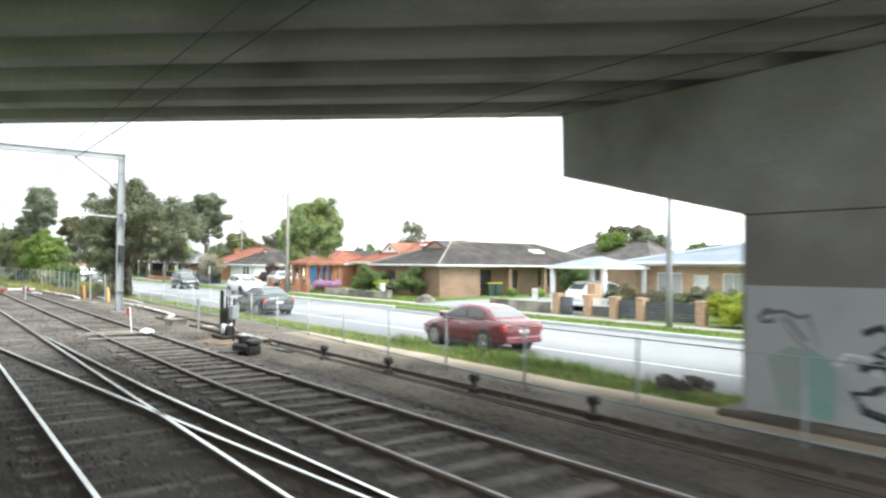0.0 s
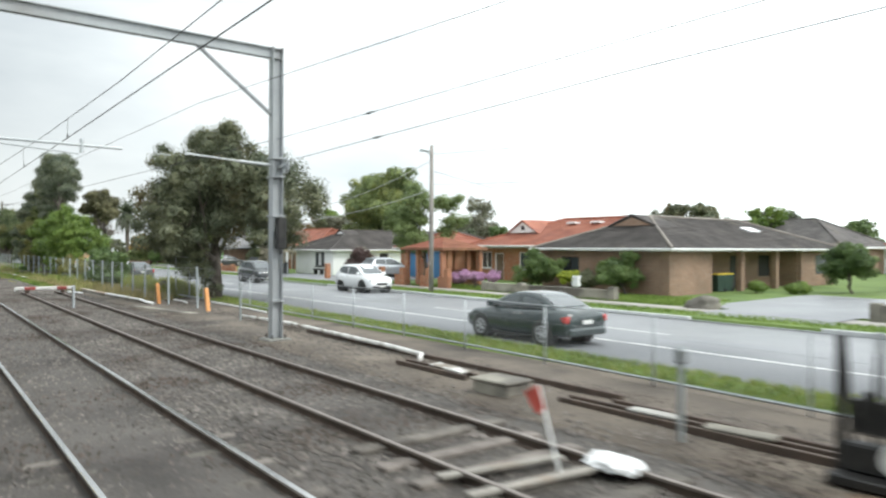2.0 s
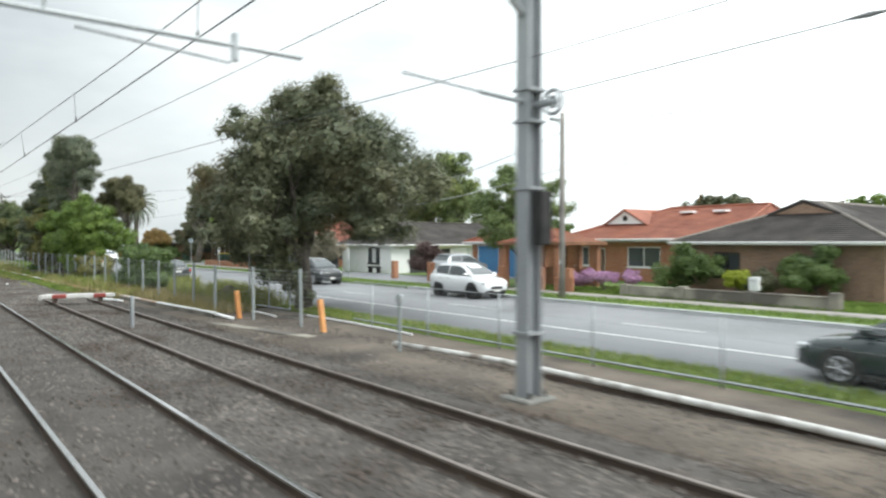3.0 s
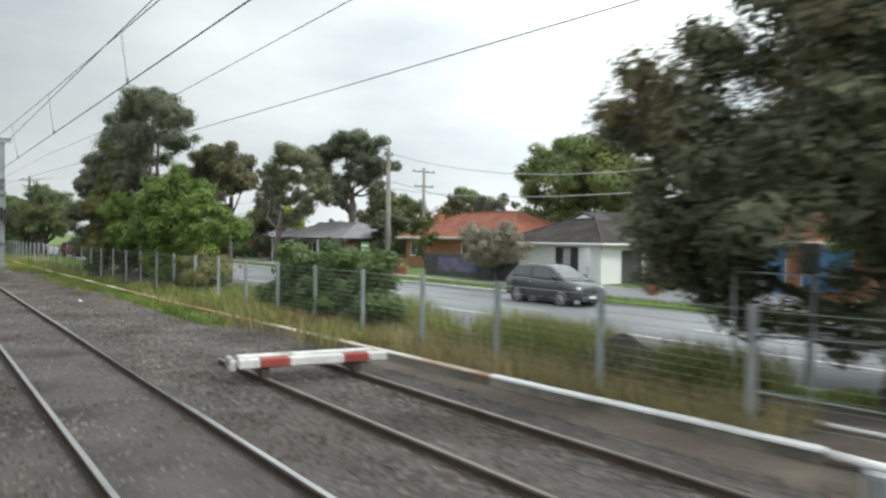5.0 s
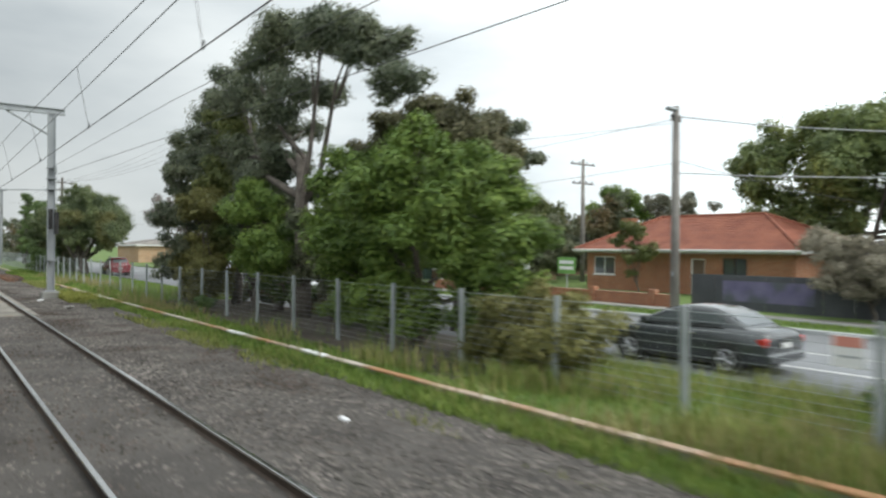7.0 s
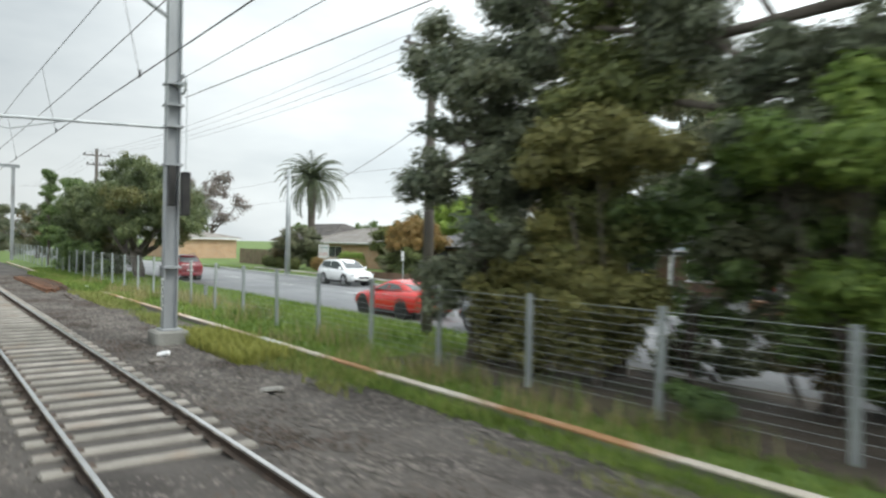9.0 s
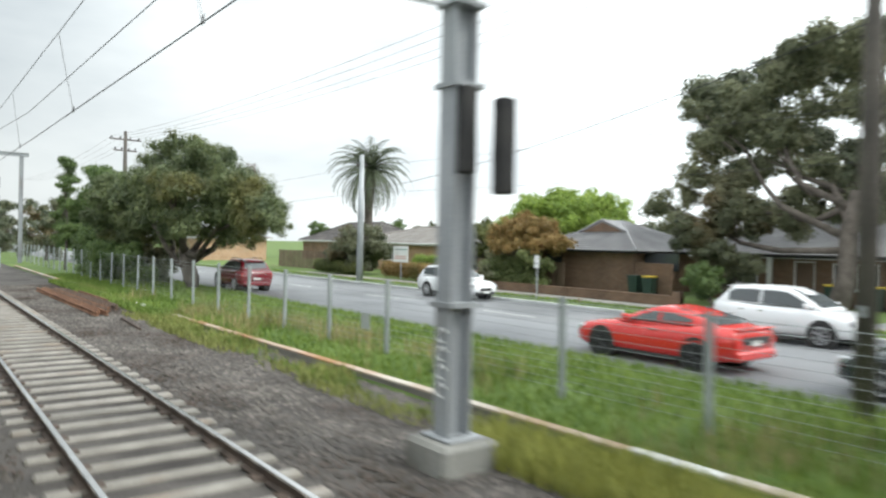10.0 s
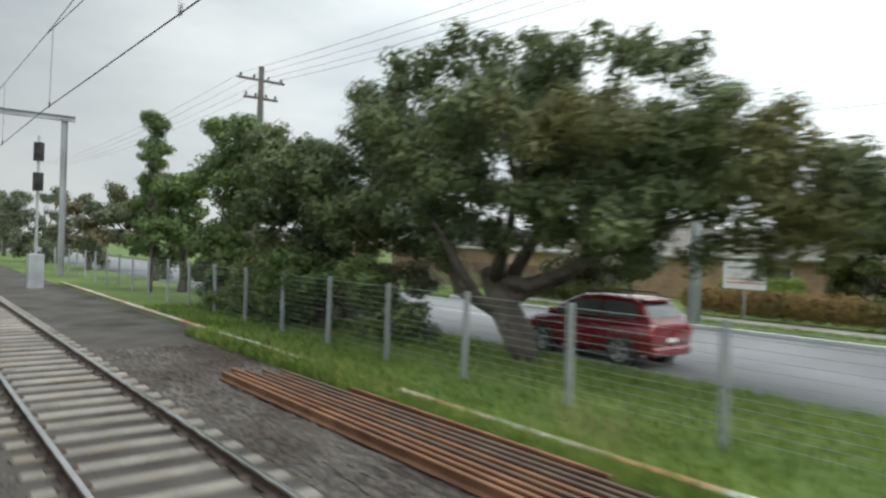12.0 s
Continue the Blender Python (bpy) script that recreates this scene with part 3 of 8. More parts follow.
def strip(name, outline, x0, x1, mat, label, step=None, rough=0.0):
    """A long strip along the line, from an outline of (y, z), cut into lengths with a little unevenness."""
    step = step or 3.0
    n = max(1, int(abs(x1 - x0) / step))
    V, Fc, k = [], [], len(outline)
    for i in range(n + 1):
        x = x0 + (x1 - x0) * i / n
        for y, z in outline:
            V.append((x, y + rough * noise.noise((x * 0.3, y, 3)), z + rough * 0.4 * noise.noise((x * 0.4, y * 0.6, 0))))
    for i in range(n):
        for j in range(k - 1):
            Fc.append((i * k + j, (i + 1) * k + j, (i + 1) * k + j + 1, i * k + j + 1))
    ob = part(name, mesh(name, V, Fc, mat, True))
    return tagged(ob, label, "ground", kind="structure")


def build_setting():
    prof = [(-2500, -0.6), (-60, -0.5), (9, -0.45), (13.3, -0.4), (23.46, -0.4), (23.62, -0.09), (27, -0.06), (60, 0.1), (2500, 0.6)]
    xs = [-2600, -900, -330, -200, -150, -100, -50, 0, 90, 600, 2400]
    V = [(x, y, z) for x in xs for y, z in prof]
    k = len(prof)
    Fc = [(i * k + j, (i + 1) * k + j, (i + 1) * k + j + 1, i * k + j + 1) for i in range(len(xs) - 1) for j in range(k - 1)]
    tagged(part("ground", mesh("ground", V, Fc, M["lawn"])), "damp green suburban ground beyond the road", "ground", kind="structure")
    strip("ballast_crib", [(-9, -0.45), (-7, -0.17), (-2, -0.13), (0.9, -0.14), (2.4, -0.13), (4.1, -0.15), (5.7, -0.14), (7.1, -0.17), (8.3, -0.28), (8.9, -0.45)], -103.3, EAST, M["ballast_bed"], "dark crushed-stone ballast packed round the sleepers", 1.2, 0.05)
    strip("ballast_bed", [(-9, -0.45), (-7, -0.2), (-2, -0.17), (0.9, -0.19), (2.4, -0.17), (4.1, -0.2), (5.7, -0.19), (7.3, -0.22), (8.3, -0.3), (8.9, -0.45)], WEST, -103.1, M["ballast_bed"], "dark crushed-stone ballast bed under the tracks", 1.2, 0.06)
    strip("dirt_strip", [(7.6, -0.45), (7.9, -0.2), (9.0, -0.17), (10.2, -0.2), (11.0, -0.16), (12.2, -0.2), (13.3, -0.24), (13.45, -0.45)], -74, EAST, M["dirt"], "bare brown trackside dirt", 0.8, 0.12)
    strip("sandy_path", [(10.95, -0.4), (11.05, -0.13), (12.0, -0.13), (12.25, -0.18), (12.35, -0.4)], -25, EAST, M["gravelpath"], "sandy footpath behind the trackside fence", 1.0, 0.08)
    strip("grass_verge", [(11.9, -0.45), (12.1, -0.16), (12.8, -0.13), (13.35, -0.19), (13.45, -0.45)], -66.5, EAST, M["lawn"], "thin grass verge beside the road", 0.8, 0.1)
    strip("grass_bank", [(6.9, -0.45), (7.2, -0.14), (9.0, -0.1), (11.0, -0.14), (13.2, -0.2), (13.5, -0.45)], WEST, -73.5, M["lawn"], "green grass bank between railway and road", 0.8, 0.12)
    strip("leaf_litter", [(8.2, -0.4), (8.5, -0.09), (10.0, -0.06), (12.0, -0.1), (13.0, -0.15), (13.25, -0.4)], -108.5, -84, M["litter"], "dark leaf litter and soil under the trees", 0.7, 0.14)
    strip("road", [(13.3, -0.45), (13.32, -0.23), (18.6, -0.17), (23.4, -0.22), (23.42, -0.45)], WEST, EAST, M["asphalt"], "damp grey asphalt road", 2.0, 0.0)
    kerb = thing("kerb", "pale concrete kerb along the far side of the road", "kerb", kind="structure")
    me = mesh("kerb_stone", *box(-1.19, 1.19, -0.08, 0.12, -0.3, 0.13, 0.02), M["pole_conc"])
    x = -160.0
    while x < 20:
        if not any(a < x < b for a, b in ((-37.5, -31.5), (-76, -66), (-124.5, -120))):
            part("kerb_stone", me, kerb, at=pose(x, 23.5, -0.2))
        x += 2.4
    strip("footpath", [(25.55, -0.2), (25.57, -0.05), (26.95, -0.04), (26.97, -0.2)], -160, 20, M["path"], "damp concrete footpath along the front gardens", 2.0, 0.0)
    for nm, xa, xb, y1, z in (("driveway", -37.0, -32.0, 31.5, -0.02), ("driveway", -82.6, -66.0, 30.3, -0.02), ("driveway", -124.4, -119.6, 31.0, -0.02)):
        ob = P(nm, cat([([(xa - 0.5, 23.4, -0.195), (xb + 0.5, 23.4, -0.195), (xb, 25.6, z), (xa, 25.6, z), (xb, y1, z + 0.03), (xa, y1, z + 0.03)], [(0, 1, 2, 3), (3, 2, 4, 5)])]), M["asphalt"])
        tagged(ob, "damp asphalt driveway crossing the footpath", "driveway", kind="structure")
    ob = P("parking_court", ([(-37.6, 27.4, -0.015), (-22.5, 28, -0.015), (-22.5, 33.3, 0.0), (-30, 38, 0.0), (-33.5, 45, 0.0), (-36.3, 46, 0.0), (-37.6, 44, 0.0), (-39.2, 38.4, 0.0), (-38.7, 30, 0.0)], [(0, 1, 2, 3, 4, 5, 6, 7, 8)]), M["asphalt"])
    tagged(ob, "damp asphalt parking court between houses", "driveway", kind="structure")
    ob = P("driveway", ([(-73.2, 30.3, 0.008), (-66.0, 30.3, 0.008), (-66.0, 34.75, 0.012), (-73.2, 34.75, 0.012)], [(0, 1, 2, 3)]), M["asphalt"])
    tagged(ob, "damp asphalt driveway before the garage", "driveway", kind="structure")
    # painted lines
    lines = thing("lane_markings", "white painted lane lines on the road", "road marking", kind="structure")
    solid = mesh("edge_line", *box(-4, 4, -0.06, 0.06, 0, 0.004), M["paintline"])
    for i in range(13):
        x = 0 - 8 * i
        if x > -100:
            part("edge_line", solid, lines, at=pose(x, 16.35, -0.19))
    dash = mesh("dash", *box(-1.5, 1.5, -0.05, 0.05, 0, 0.004), M["paintline"])
    for i in range(22):
        x = 10.0 - 9.15 * i + 0.2
        part("dash", dash, lines, at=pose(x, 18.75, -0.168))


build_setting()


# ---- permanent way ----
def rail_profile(h=0.16):
    return [(-0.07, -h), (0.07, -h), (0.07, -h + 0.014), (0.012, -h + 0.035), (0.012, -0.045), (0.036, -0.035), (0.036, -0.006), (0.028, 0), (-0.028, 0), (-0.036, -0.006), (-0.036, -0.035), (-0.012, -0.045), (-0.012, -h + 0.035), (-0.07, -h + 0.014)]


def rail(y0, y1, x0, x1, head, label, parent):
    out = rail_profile()
    n = len(out)
    N = 30
    V, Fc, idx = [], [], []
    for i in range(N + 1):
        t = i / N
        x = x0 + (x1 - x0) * t
        y = y0 + (y1 - y0) * t
        V += [(x, y + a, b) for a, b in out]
    for i in range(N):
        for j in range(n):
            Fc.append((i * n + j, i * n + (j + 1) % n, (i + 1) * n + (j + 1) % n, (i + 1) * n + j))
            idx.append(0 if j in (5, 6, 7, 8, 9) else 1)
    Fc += [tuple(range(n)), tuple(range(N * n, N * n + n))[::-1]]
    idx += [1, 1]
    return part("rail", mesh("rail", V, Fc, [head, M["rail_side"]], False, idx), parent, label)


def build_tracks():
    main = thing("main_track", "running line with polished rails on ballast", "railway track", kind="structure")
    rail(1.545, 1.545, WEST, 40, M["rail_run"], "polished running rail", main)
    rail(3.215, 3.215, WEST, 40, M["rail_run"], "polished running rail", main)
    conc = mesh("sleeper", *box(-0.11, 0.11, -1.25, 1.25, -0.2, 0.03, 0.03), M["sleeper_c"])
    x = -103.9
    while x > -205:
        part("sleeper", conc, main, at=pose(x + random.uniform(-0.02, 0.02), 2.38, -0.155))
        x -= 0.7
    wood = mesh("sleeper", *box(-0.125, 0.125, -1.3, 1.3, -0.2, 0.0, 0.02), M["sleeper_w"])
    x = 3.0
    while x > -103.4:
        part("sleeper", wood, main, at=pose(x, 2.38 + random.uniform(-0.08, 0.08), (-0.125 if x > -31 else -0.175) + random.uniform(-0.02, 0.01), 0, 0, random.uniform(-1.5, 1.5)))
        x -= 0.72
    plate = mesh("baseplate", *box(-0.09, 0.09, -0.17, 0.17, -0.02, 0.02, 0.008), M["rail_side"])
    for i in range(110):
        for y in (1.545, 3.215):
            part("baseplate", plate, main, at=pose(-103.9 - 0.7 * i, y, -0.128))
    side = thing("siding_track", "rusty dead-end siding on old timber sleepers", "railway track", kind="structure")
    rail(5.35, 4.95, 8, -16, M["rail_old"], "dull rusty siding rail", side)
    rail(7.05, 6.55, 8, -16, M["rail_old"], "dull rusty siding rail", side)
    rail(4.95, 4.98, -16, -66.5, M["rail_old"], "dull rusty siding rail", side)
    rail(6.55, 6.62, -16, -66.5, M["rail_old"], "dull rusty siding rail", side)
    x = 3.0
    while x > -62:
        part("sleeper", wood, side, at=pose(x, 5.75 + random.uniform(-0.1, 0.1), (-0.095 if x > -29 else -0.2) + random.uniform(-0.015, 0.02), 0, 0, random.uniform(-2, 2)))
        x -= 0.78
    # a turnout lead between the running line and the siding
    lead = thing("turnout_lead", "polished turnout rails crossing towards the siding", "railway track", kind="structure")
    rail(4.9, 1.62, 2, -25.5, M["rail_run"], "polished switch rail", lead)
    rail(4.12, 3.67, -6.3, -14.5, M["rail_run"], "polished switch rail", lead)
    rail(3.67, 3.3, -14.5, -27, M["rail_run"], "polished switch rail", lead)
    rail(4.9, 4.12, 4, -6.3, M["rail_run"], "polished switch rail", lead)


build_tracks()


def stones(name, n, xr, yr, zf, size, label, mat):
    x, y = RNG.uniform(*xr, n), RNG.uniform(*yr, n)
    keep = np.ones(n, bool)
    for ry in (1.545, 3.215):
        keep &= np.abs(y - ry) > 0.08
    x, y = x[keep], y[keep]
    n = len(x)
    z = zf(x, y)
    s = RNG.uniform(0.55, 1.25, (n, 1)) * size * RNG.uniform(0.6, 1.3, (n, 3))
    an = RNG.uniform(0, 2 * np.pi, (n, 4)) * 0.12 + np.arange(4) * np.pi / 2 + RNG.uniform(0, 6.28, (n, 1))
    rr = RNG.uniform(0.7, 1.3, (n, 4))
    foot = np.stack([np.cos(an) * rr * s[:, :1], np.sin(an) * rr * s[:, 1:2], RNG.uniform(-0.55, 0.15, (n, 4)) * s[:, 2:]], 2)
    top = np.stack([RNG.uniform(-0.35, 0.35, n) * s[:, 0], RNG.uniform(-0.35, 0.35, n) * s[:, 1], RNG.uniform(0.5, 1.0, n) * s[:, 2]], 1)
    V = np.concatenate([foot, top[:, None]], 1) + np.stack([x, y, z], 1)[:, None]
    fc = np.array([(0, 1, 4), (1, 2, 4), (2, 3, 4), (3, 0, 4)])
    Fc = (fc[None] + 5 * np.arange(n)[:, None, None]).reshape(-1, 3)
    tagged(part(name, quick(name, V.reshape(-1, 3), Fc, mat)), label, "ballast", kind="stuff")


def bed(x, y):
    west = np.where(np.abs(y - 2.38) < 1.3, -0.21, -0.175)
    return np.where(x < -103.2, west, -0.135) - 0.06 * np.clip(y - 6.6, 0, 2) + RNG.uniform(-0.02, 0.012, len(x))


stones("ballast_stones", 105000, (-150, 3), (0.6, 7.2), bed, 0.042, "crushed grey-brown ballast stones", M["stone"])
stones("ballast_shoulder", 52000, (-150, 3), (3.3, 8.2), bed, 0.038, "crushed grey-brown ballast stones on the shoulder", M["stone"])


stones("gravel_heap", 9000, (-62.6, -59.8), (10.3, 12.1), lambda x, y: -0.2 + 0.85 * np.clip(1 - np.hypot((x + 61.2) / 1.4, (y - 11.2) / 0.9), 0, 1) ** 0.8, 0.05, "heap of grey gravel dumped behind the fence", M["stone"])
stones("dirt_stones", 20000, (-56, 2), (7.6, 10.8), lambda x, y: RNG.uniform(-0.2, -0.165, len(x)), 0.032, "loose stones scattered over the dirt", M["stone"])


def grass(name, n, xr, yr, zf, hr, w, mat, label, clump=0.0):
    """Upright bent blades, each of two triangles."""
    x, y = RNG.uniform(*xr, n), RNG.uniform(*yr, n)
    if clump:
        k = np.array([noise.noise((a * 0.45, b * 0.7, 1.7)) for a, b in zip(x, y)])
        s = k > RNG.uniform(-clump, 0.35, n)
        x, y = x[s], y[s]
        n = len(x)
    s = ~((x > -107.6) & (x < -85) & (y > 8.6) & (y < 12.6) & (RNG.uniform(0, 1, n) < 0.93))
    x, y = x[s], y[s]
    n = len(x)
    z = zf(x, y) if callable(zf) else np.full(n, zf)
    h = RNG.uniform(*hr, n)
    an = RNG.uniform(0, 2 * np.pi, n)
    le = RNG.uniform(0.1, 0.6, n) * h
    dx, dy = np.cos(an), np.sin(an)
    wd = w * RNG.uniform(0.6, 1.4, n)
    b0 = np.stack([x - dy * wd, y + dx * wd, z], 1)
    b1 = np.stack([x + dy * wd, y - dx * wd, z], 1)
    m0 = np.stack([x + dx * le * 0.3 - dy * wd * 0.7, y + dy * le * 0.3 + dx * wd * 0.7, z + h * 0.6], 1)
    m1 = np.stack([x + dx * le * 0.3 + dy * wd * 0.7, y + dy * le * 0.3 - dx * wd * 0.7, z + h * 0.6], 1)
    tp = np.stack([x + dx * le, y + dy * le, z + h], 1)
    V = np.stack([b0, b1, m1, m0, tp], 1).reshape(-1, 3)
    o = 5 * np.arange(n)[:, None]
    Fc = np.concatenate([o + np.array([[0, 1, 2]]), o + np.array([[0, 2, 3]]), o + np.array([[3, 2, 4]])])
    tagged(part(name, quick(name, V, Fc, mat)), label, "grass", kind="stuff")


for n, xr, yr in ((54000, (-160, -107.5), (7.3, 13.35)), (7500, (-107.5, -85), (7.3, 9.1)), (11500, (-85, -73.5), (7.3, 13.35))):
    grass("grass", n, xr, yr, lambda x, y: -0.13 - 0.02 * np.clip(y - 11, 0, 3), (0.06, 0.2), 0.014, M["blade"], "green mown grass on the bank")
grass("long_grass", 10000, (-118, -70), (8.3, 11.0), -0.12, (0.25, 0.62), 0.012, M["blade"], "long green grass round the fence", 0.15)
grass("tall_grass", 26000, (-77, -58.5), (10.4, 13.1), -0.15, (0.35, 0.95), 0.012, M["olive_grass"], "tall yellow-green grass behind the fence", 0.25)
grass("rank_grass", 16000, (-88, -67), (7.9, 12.8), -0.14, (0.2, 0.6), 0.013, M["olive_grass"], "rank yellow-green grass round the trough", 0.2)
grass("bank_edge", 9000, (-152, -131), (6.45, 7.1), -0.17, (0.08, 0.3), 0.014, M["blade"], "green grass between trough and ballast")
grass("lip_grass", 15000, (-112, -73), (6.7, 7.55), -0.16, (0.06, 0.22), 0.013, M["blade"], "short grass along the front of the trough")
grass("straw", 9000, (-78, -57), (8.7, 10.6), -0.15, (0.12, 0.5), 0.011, M["dry"], "pale straw at the foot of the fence")
grass("trough_weeds", 9000, (-150, -72), (6.75, 7.7), -0.16, (0.08, 0.3), 0.012, M["olive_grass"], "ragged weeds along the cable trough", 0.3)
grass("edge_weeds", 30000, (-133, -78), (5.9, 7.15), -0.2, (0.06, 0.26), 0.014, M["olive_grass"], "ragged olive weeds between ballast and trough", 0.12)
grass("edge_grass", 20000, (-133, -74), (6.3, 7.2), -0.19, (0.06, 0.2), 0.014, M["blade"], "green grass creeping over the ballast shoulder", 0.2)
grass("yellow_weeds", 5000, (-114.5, -109.5), (5.6, 6.9), -0.2, (0.15, 0.45), 0.016, M["gold_weed"], "yellow-green weeds beside the mast footing", 0.5)
grass("dry_grass", 12000, (-140, -66), (7.3, 10.2), -0.12, (0.2, 0.6), 0.011, M["dry"], "straw-coloured long grass along the trough", 0.1)
grass("verge_grass", 20000, (-58, 2), (12.15, 13.4), -0.16, (0.04, 0.15), 0.014, M["blade"], "ragged green grass along the road edge")
grass("verge_straw", 9000, (-58, 2), (12.0, 13.3), -0.16, (0.05, 0.2), 0.013, M["olive_grass"], "yellowing grass tips along the road edge")
grass("weed_tuft", 2600, (-20, -9), (12.7, 13.3), -0.16, (0.15, 0.42), 0.016, M["blade"], "tall green weeds along the road edge", 0.3)
grass("lawn_grass", 26000, (-165, -8), (23.7, 25.5), -0.07, (0.04, 0.12), 0.02, M["blade"], "short lawn grass of the nature strip")
grass("garden_grass", 22000, (-60, -39.5), (27.0, 31.8), -0.04, (0.04, 0.12), 0.025, M["blade"], "short lawn grass of front gardens")


# ---- trees ----
def clumps(lobes, per, k0, k1, seed):
    """Splits each lobe of a crown into small billows that sit on its skin, denser towards the top."""
    g = np.random.default_rng(seed)
    out = []
    for l in lobes:
        out.append((l[0], l[1], l[2], l[3] * 0.72, l[4] * 0.72, l[5] * 0.72))
        for _ in range(per):
            u = g.normal(0, 1, 3)
            u[2] = u[2] * 0.9 + 0.25
            u /= np.linalg.norm(u)
            q = g.uniform(0.62, 0.95)
            r = (l[3] * l[4] * l[5]) ** (1 / 3) * g.uniform(k0, k1)
            out.append((l[0] + u[0] * l[3] * q, l[1] + u[1] * l[4] * q, l[2] + u[2] * l[5] * q, r, r, r * g.uniform(0.65, 0.85)))
    return out


def leaves(lobes, n, size, flat=0.0, clump=0.45, hollow=0.55):
    """Leaf quads near the skin of each billow (x, y, z, rx, ry, rz), with a filling of larger sprays inside."""
    w = np.array([(l[3] * l[4] * l[5]) ** (2 / 3) for l in lobes])
    w /= w.sum()
    allp, alln, alls = [], [], []
    for l, f in zip(lobes, w):
        k = max(1, int(n * f))
        u = unit(k)
        ph = RNG.uniform(0, 6.28, 4)
        bump = 0.09 * np.sin(5 * u[:, 0] + ph[0]) * np.sin(4.3 * u[:, 1] + ph[1]) + 0.06 * np.sin(8 * u[:, 2] + ph[2]) * np.sin(7 * u[:, 0] + ph[3])
        skin = RNG.uniform(0, 1, k) < 0.8
        r = np.where(skin, 0.9 + RNG.normal(0, 0.07 + 0.06 * clump, k) + bump, RNG.uniform(hollow * 0.4, 0.78, k))
        allp.append(u * r[:, None] * np.array(l[3:6]) + np.array(l[:3]))
        alln.append(u)
        big = min(2.6, max(1.2, 0.3 * l[3] / size))
        alls.append(np.where(skin, 1.0, big))
    p, u, sc = np.concatenate(allp), np.concatenate(alln), np.concatenate(alls)
    k = len(p)
    a = unit(k)
    nrm = u * 0.95 + unit(k) * 0.6 + np.array([0, 0, flat + 0.25])
    nrm /= np.linalg.norm(nrm, axis=1)[:, None]
    b = np.cross(nrm, a)
    b /= np.linalg.norm(b, axis=1)[:, None]
    a = np.cross(b, nrm)
    s = size * RNG.uniform(0.6, 1.4, (k, 1)) * sc[:, None]
    V = np.stack([p - b * s * 0.5 - a * s * 0.8, p + b * s * 0.5 - a * s * 0.6, p + a * s], 1).reshape(-1, 3)
    return V, np.arange(3 * k).reshape(-1, 3)


def limbs(base, top, lobes, r):
    """A tapered trunk that forks into limbs, one towards each lobe."""
    base, top = Vector(base), Vector(top)
    ch = [tube([base, base.lerp(top, 0.35) + Vector((0.12, 0.05, 0)), base.lerp(top, 0.7) + Vector((-0.08, 0.06, 0)), top], [r * 1.35, r, r * 0.85, r * 0.6], 9)]
    for i, l in enumerate(lobes[::max(1, len(lobes) // 6)]):
        e = Vector(l[:3]) + Vector((0, 0, l[5] * 0.2))
        s = base.lerp(top, 0.55 + 0.45 * ((i * 37) % 10) / 10)
        n = (e - s).length
        mid = s.lerp(e, 0.5) + Vector((0, 0, -0.08 * n))
        bend = Vector(unit(1)[0]) * 0.09 * n
        ch.append(tube([s, s.lerp(mid, 0.5) + bend, mid, mid.lerp(e, 0.5) - bend * 0.7, e], [r * 0.5, r * 0.38, r * 0.29, r * 0.17, r * 0.07], 6))
        for q in range(2):
            d = Vector(unit(1)[0]) * l[3] * 0.7
            ch.append(tube([mid.lerp(e, 0.4), e + d], [r * 0.22, r * 0.03], 5))
    return cat(ch)


def tree(name, label, at, trunk_h, lobes, n, size, leaf, r=0.2, group="", bark="bark", flat=0.0, clump=0.45, lean=(0, 0), hollow=0.55):
    """A tree or shrub: trunk with limbs, and a crown of leaves; lobes are given relative to its foot."""
    th = thing(name, label, "tree" if "tree" in name or "gum" in name else "shrub", pose(*at), group)
    P("trunk", limbs((0, 0, -0.35), (lean[0], lean[1], trunk_h), lobes, r), M[bark], th, smooth=True)
    fine = clumps(lobes, 6, 0.38, 0.6, int(abs(at[0]) * 7)) if clump > 0.2 else lobes
    V, Fc = leaves(fine, n, size, flat, clump, hollow)
    part("crown", quick("crown", V, Fc, M[leaf]), th)
    return th


def rlobes(n, rx, ry, z0, z1, r0, r1, seed):
    """Irregular lobes spread through an egg-shaped crown."""
    g = np.random.default_rng(seed)
    out = []
    for i in range(n):
        a, q = g.uniform(0, 2 * np.pi), g.uniform(0, 1) ** 0.5
        z = g.uniform(z0, z1)
        k = math.sqrt(max(0.12, 1 - ((z - (z0 + z1) / 2) / ((z1 - z0) / 2 + 0.6)) ** 2))
        r = g.uniform(r0, r1)
        out.append((math.cos(a) * q * rx * k, math.sin(a) * q * ry * k, z, r, r * g.uniform(0.8, 1.1), r * g.uniform(0.6, 0.85)))
    return out


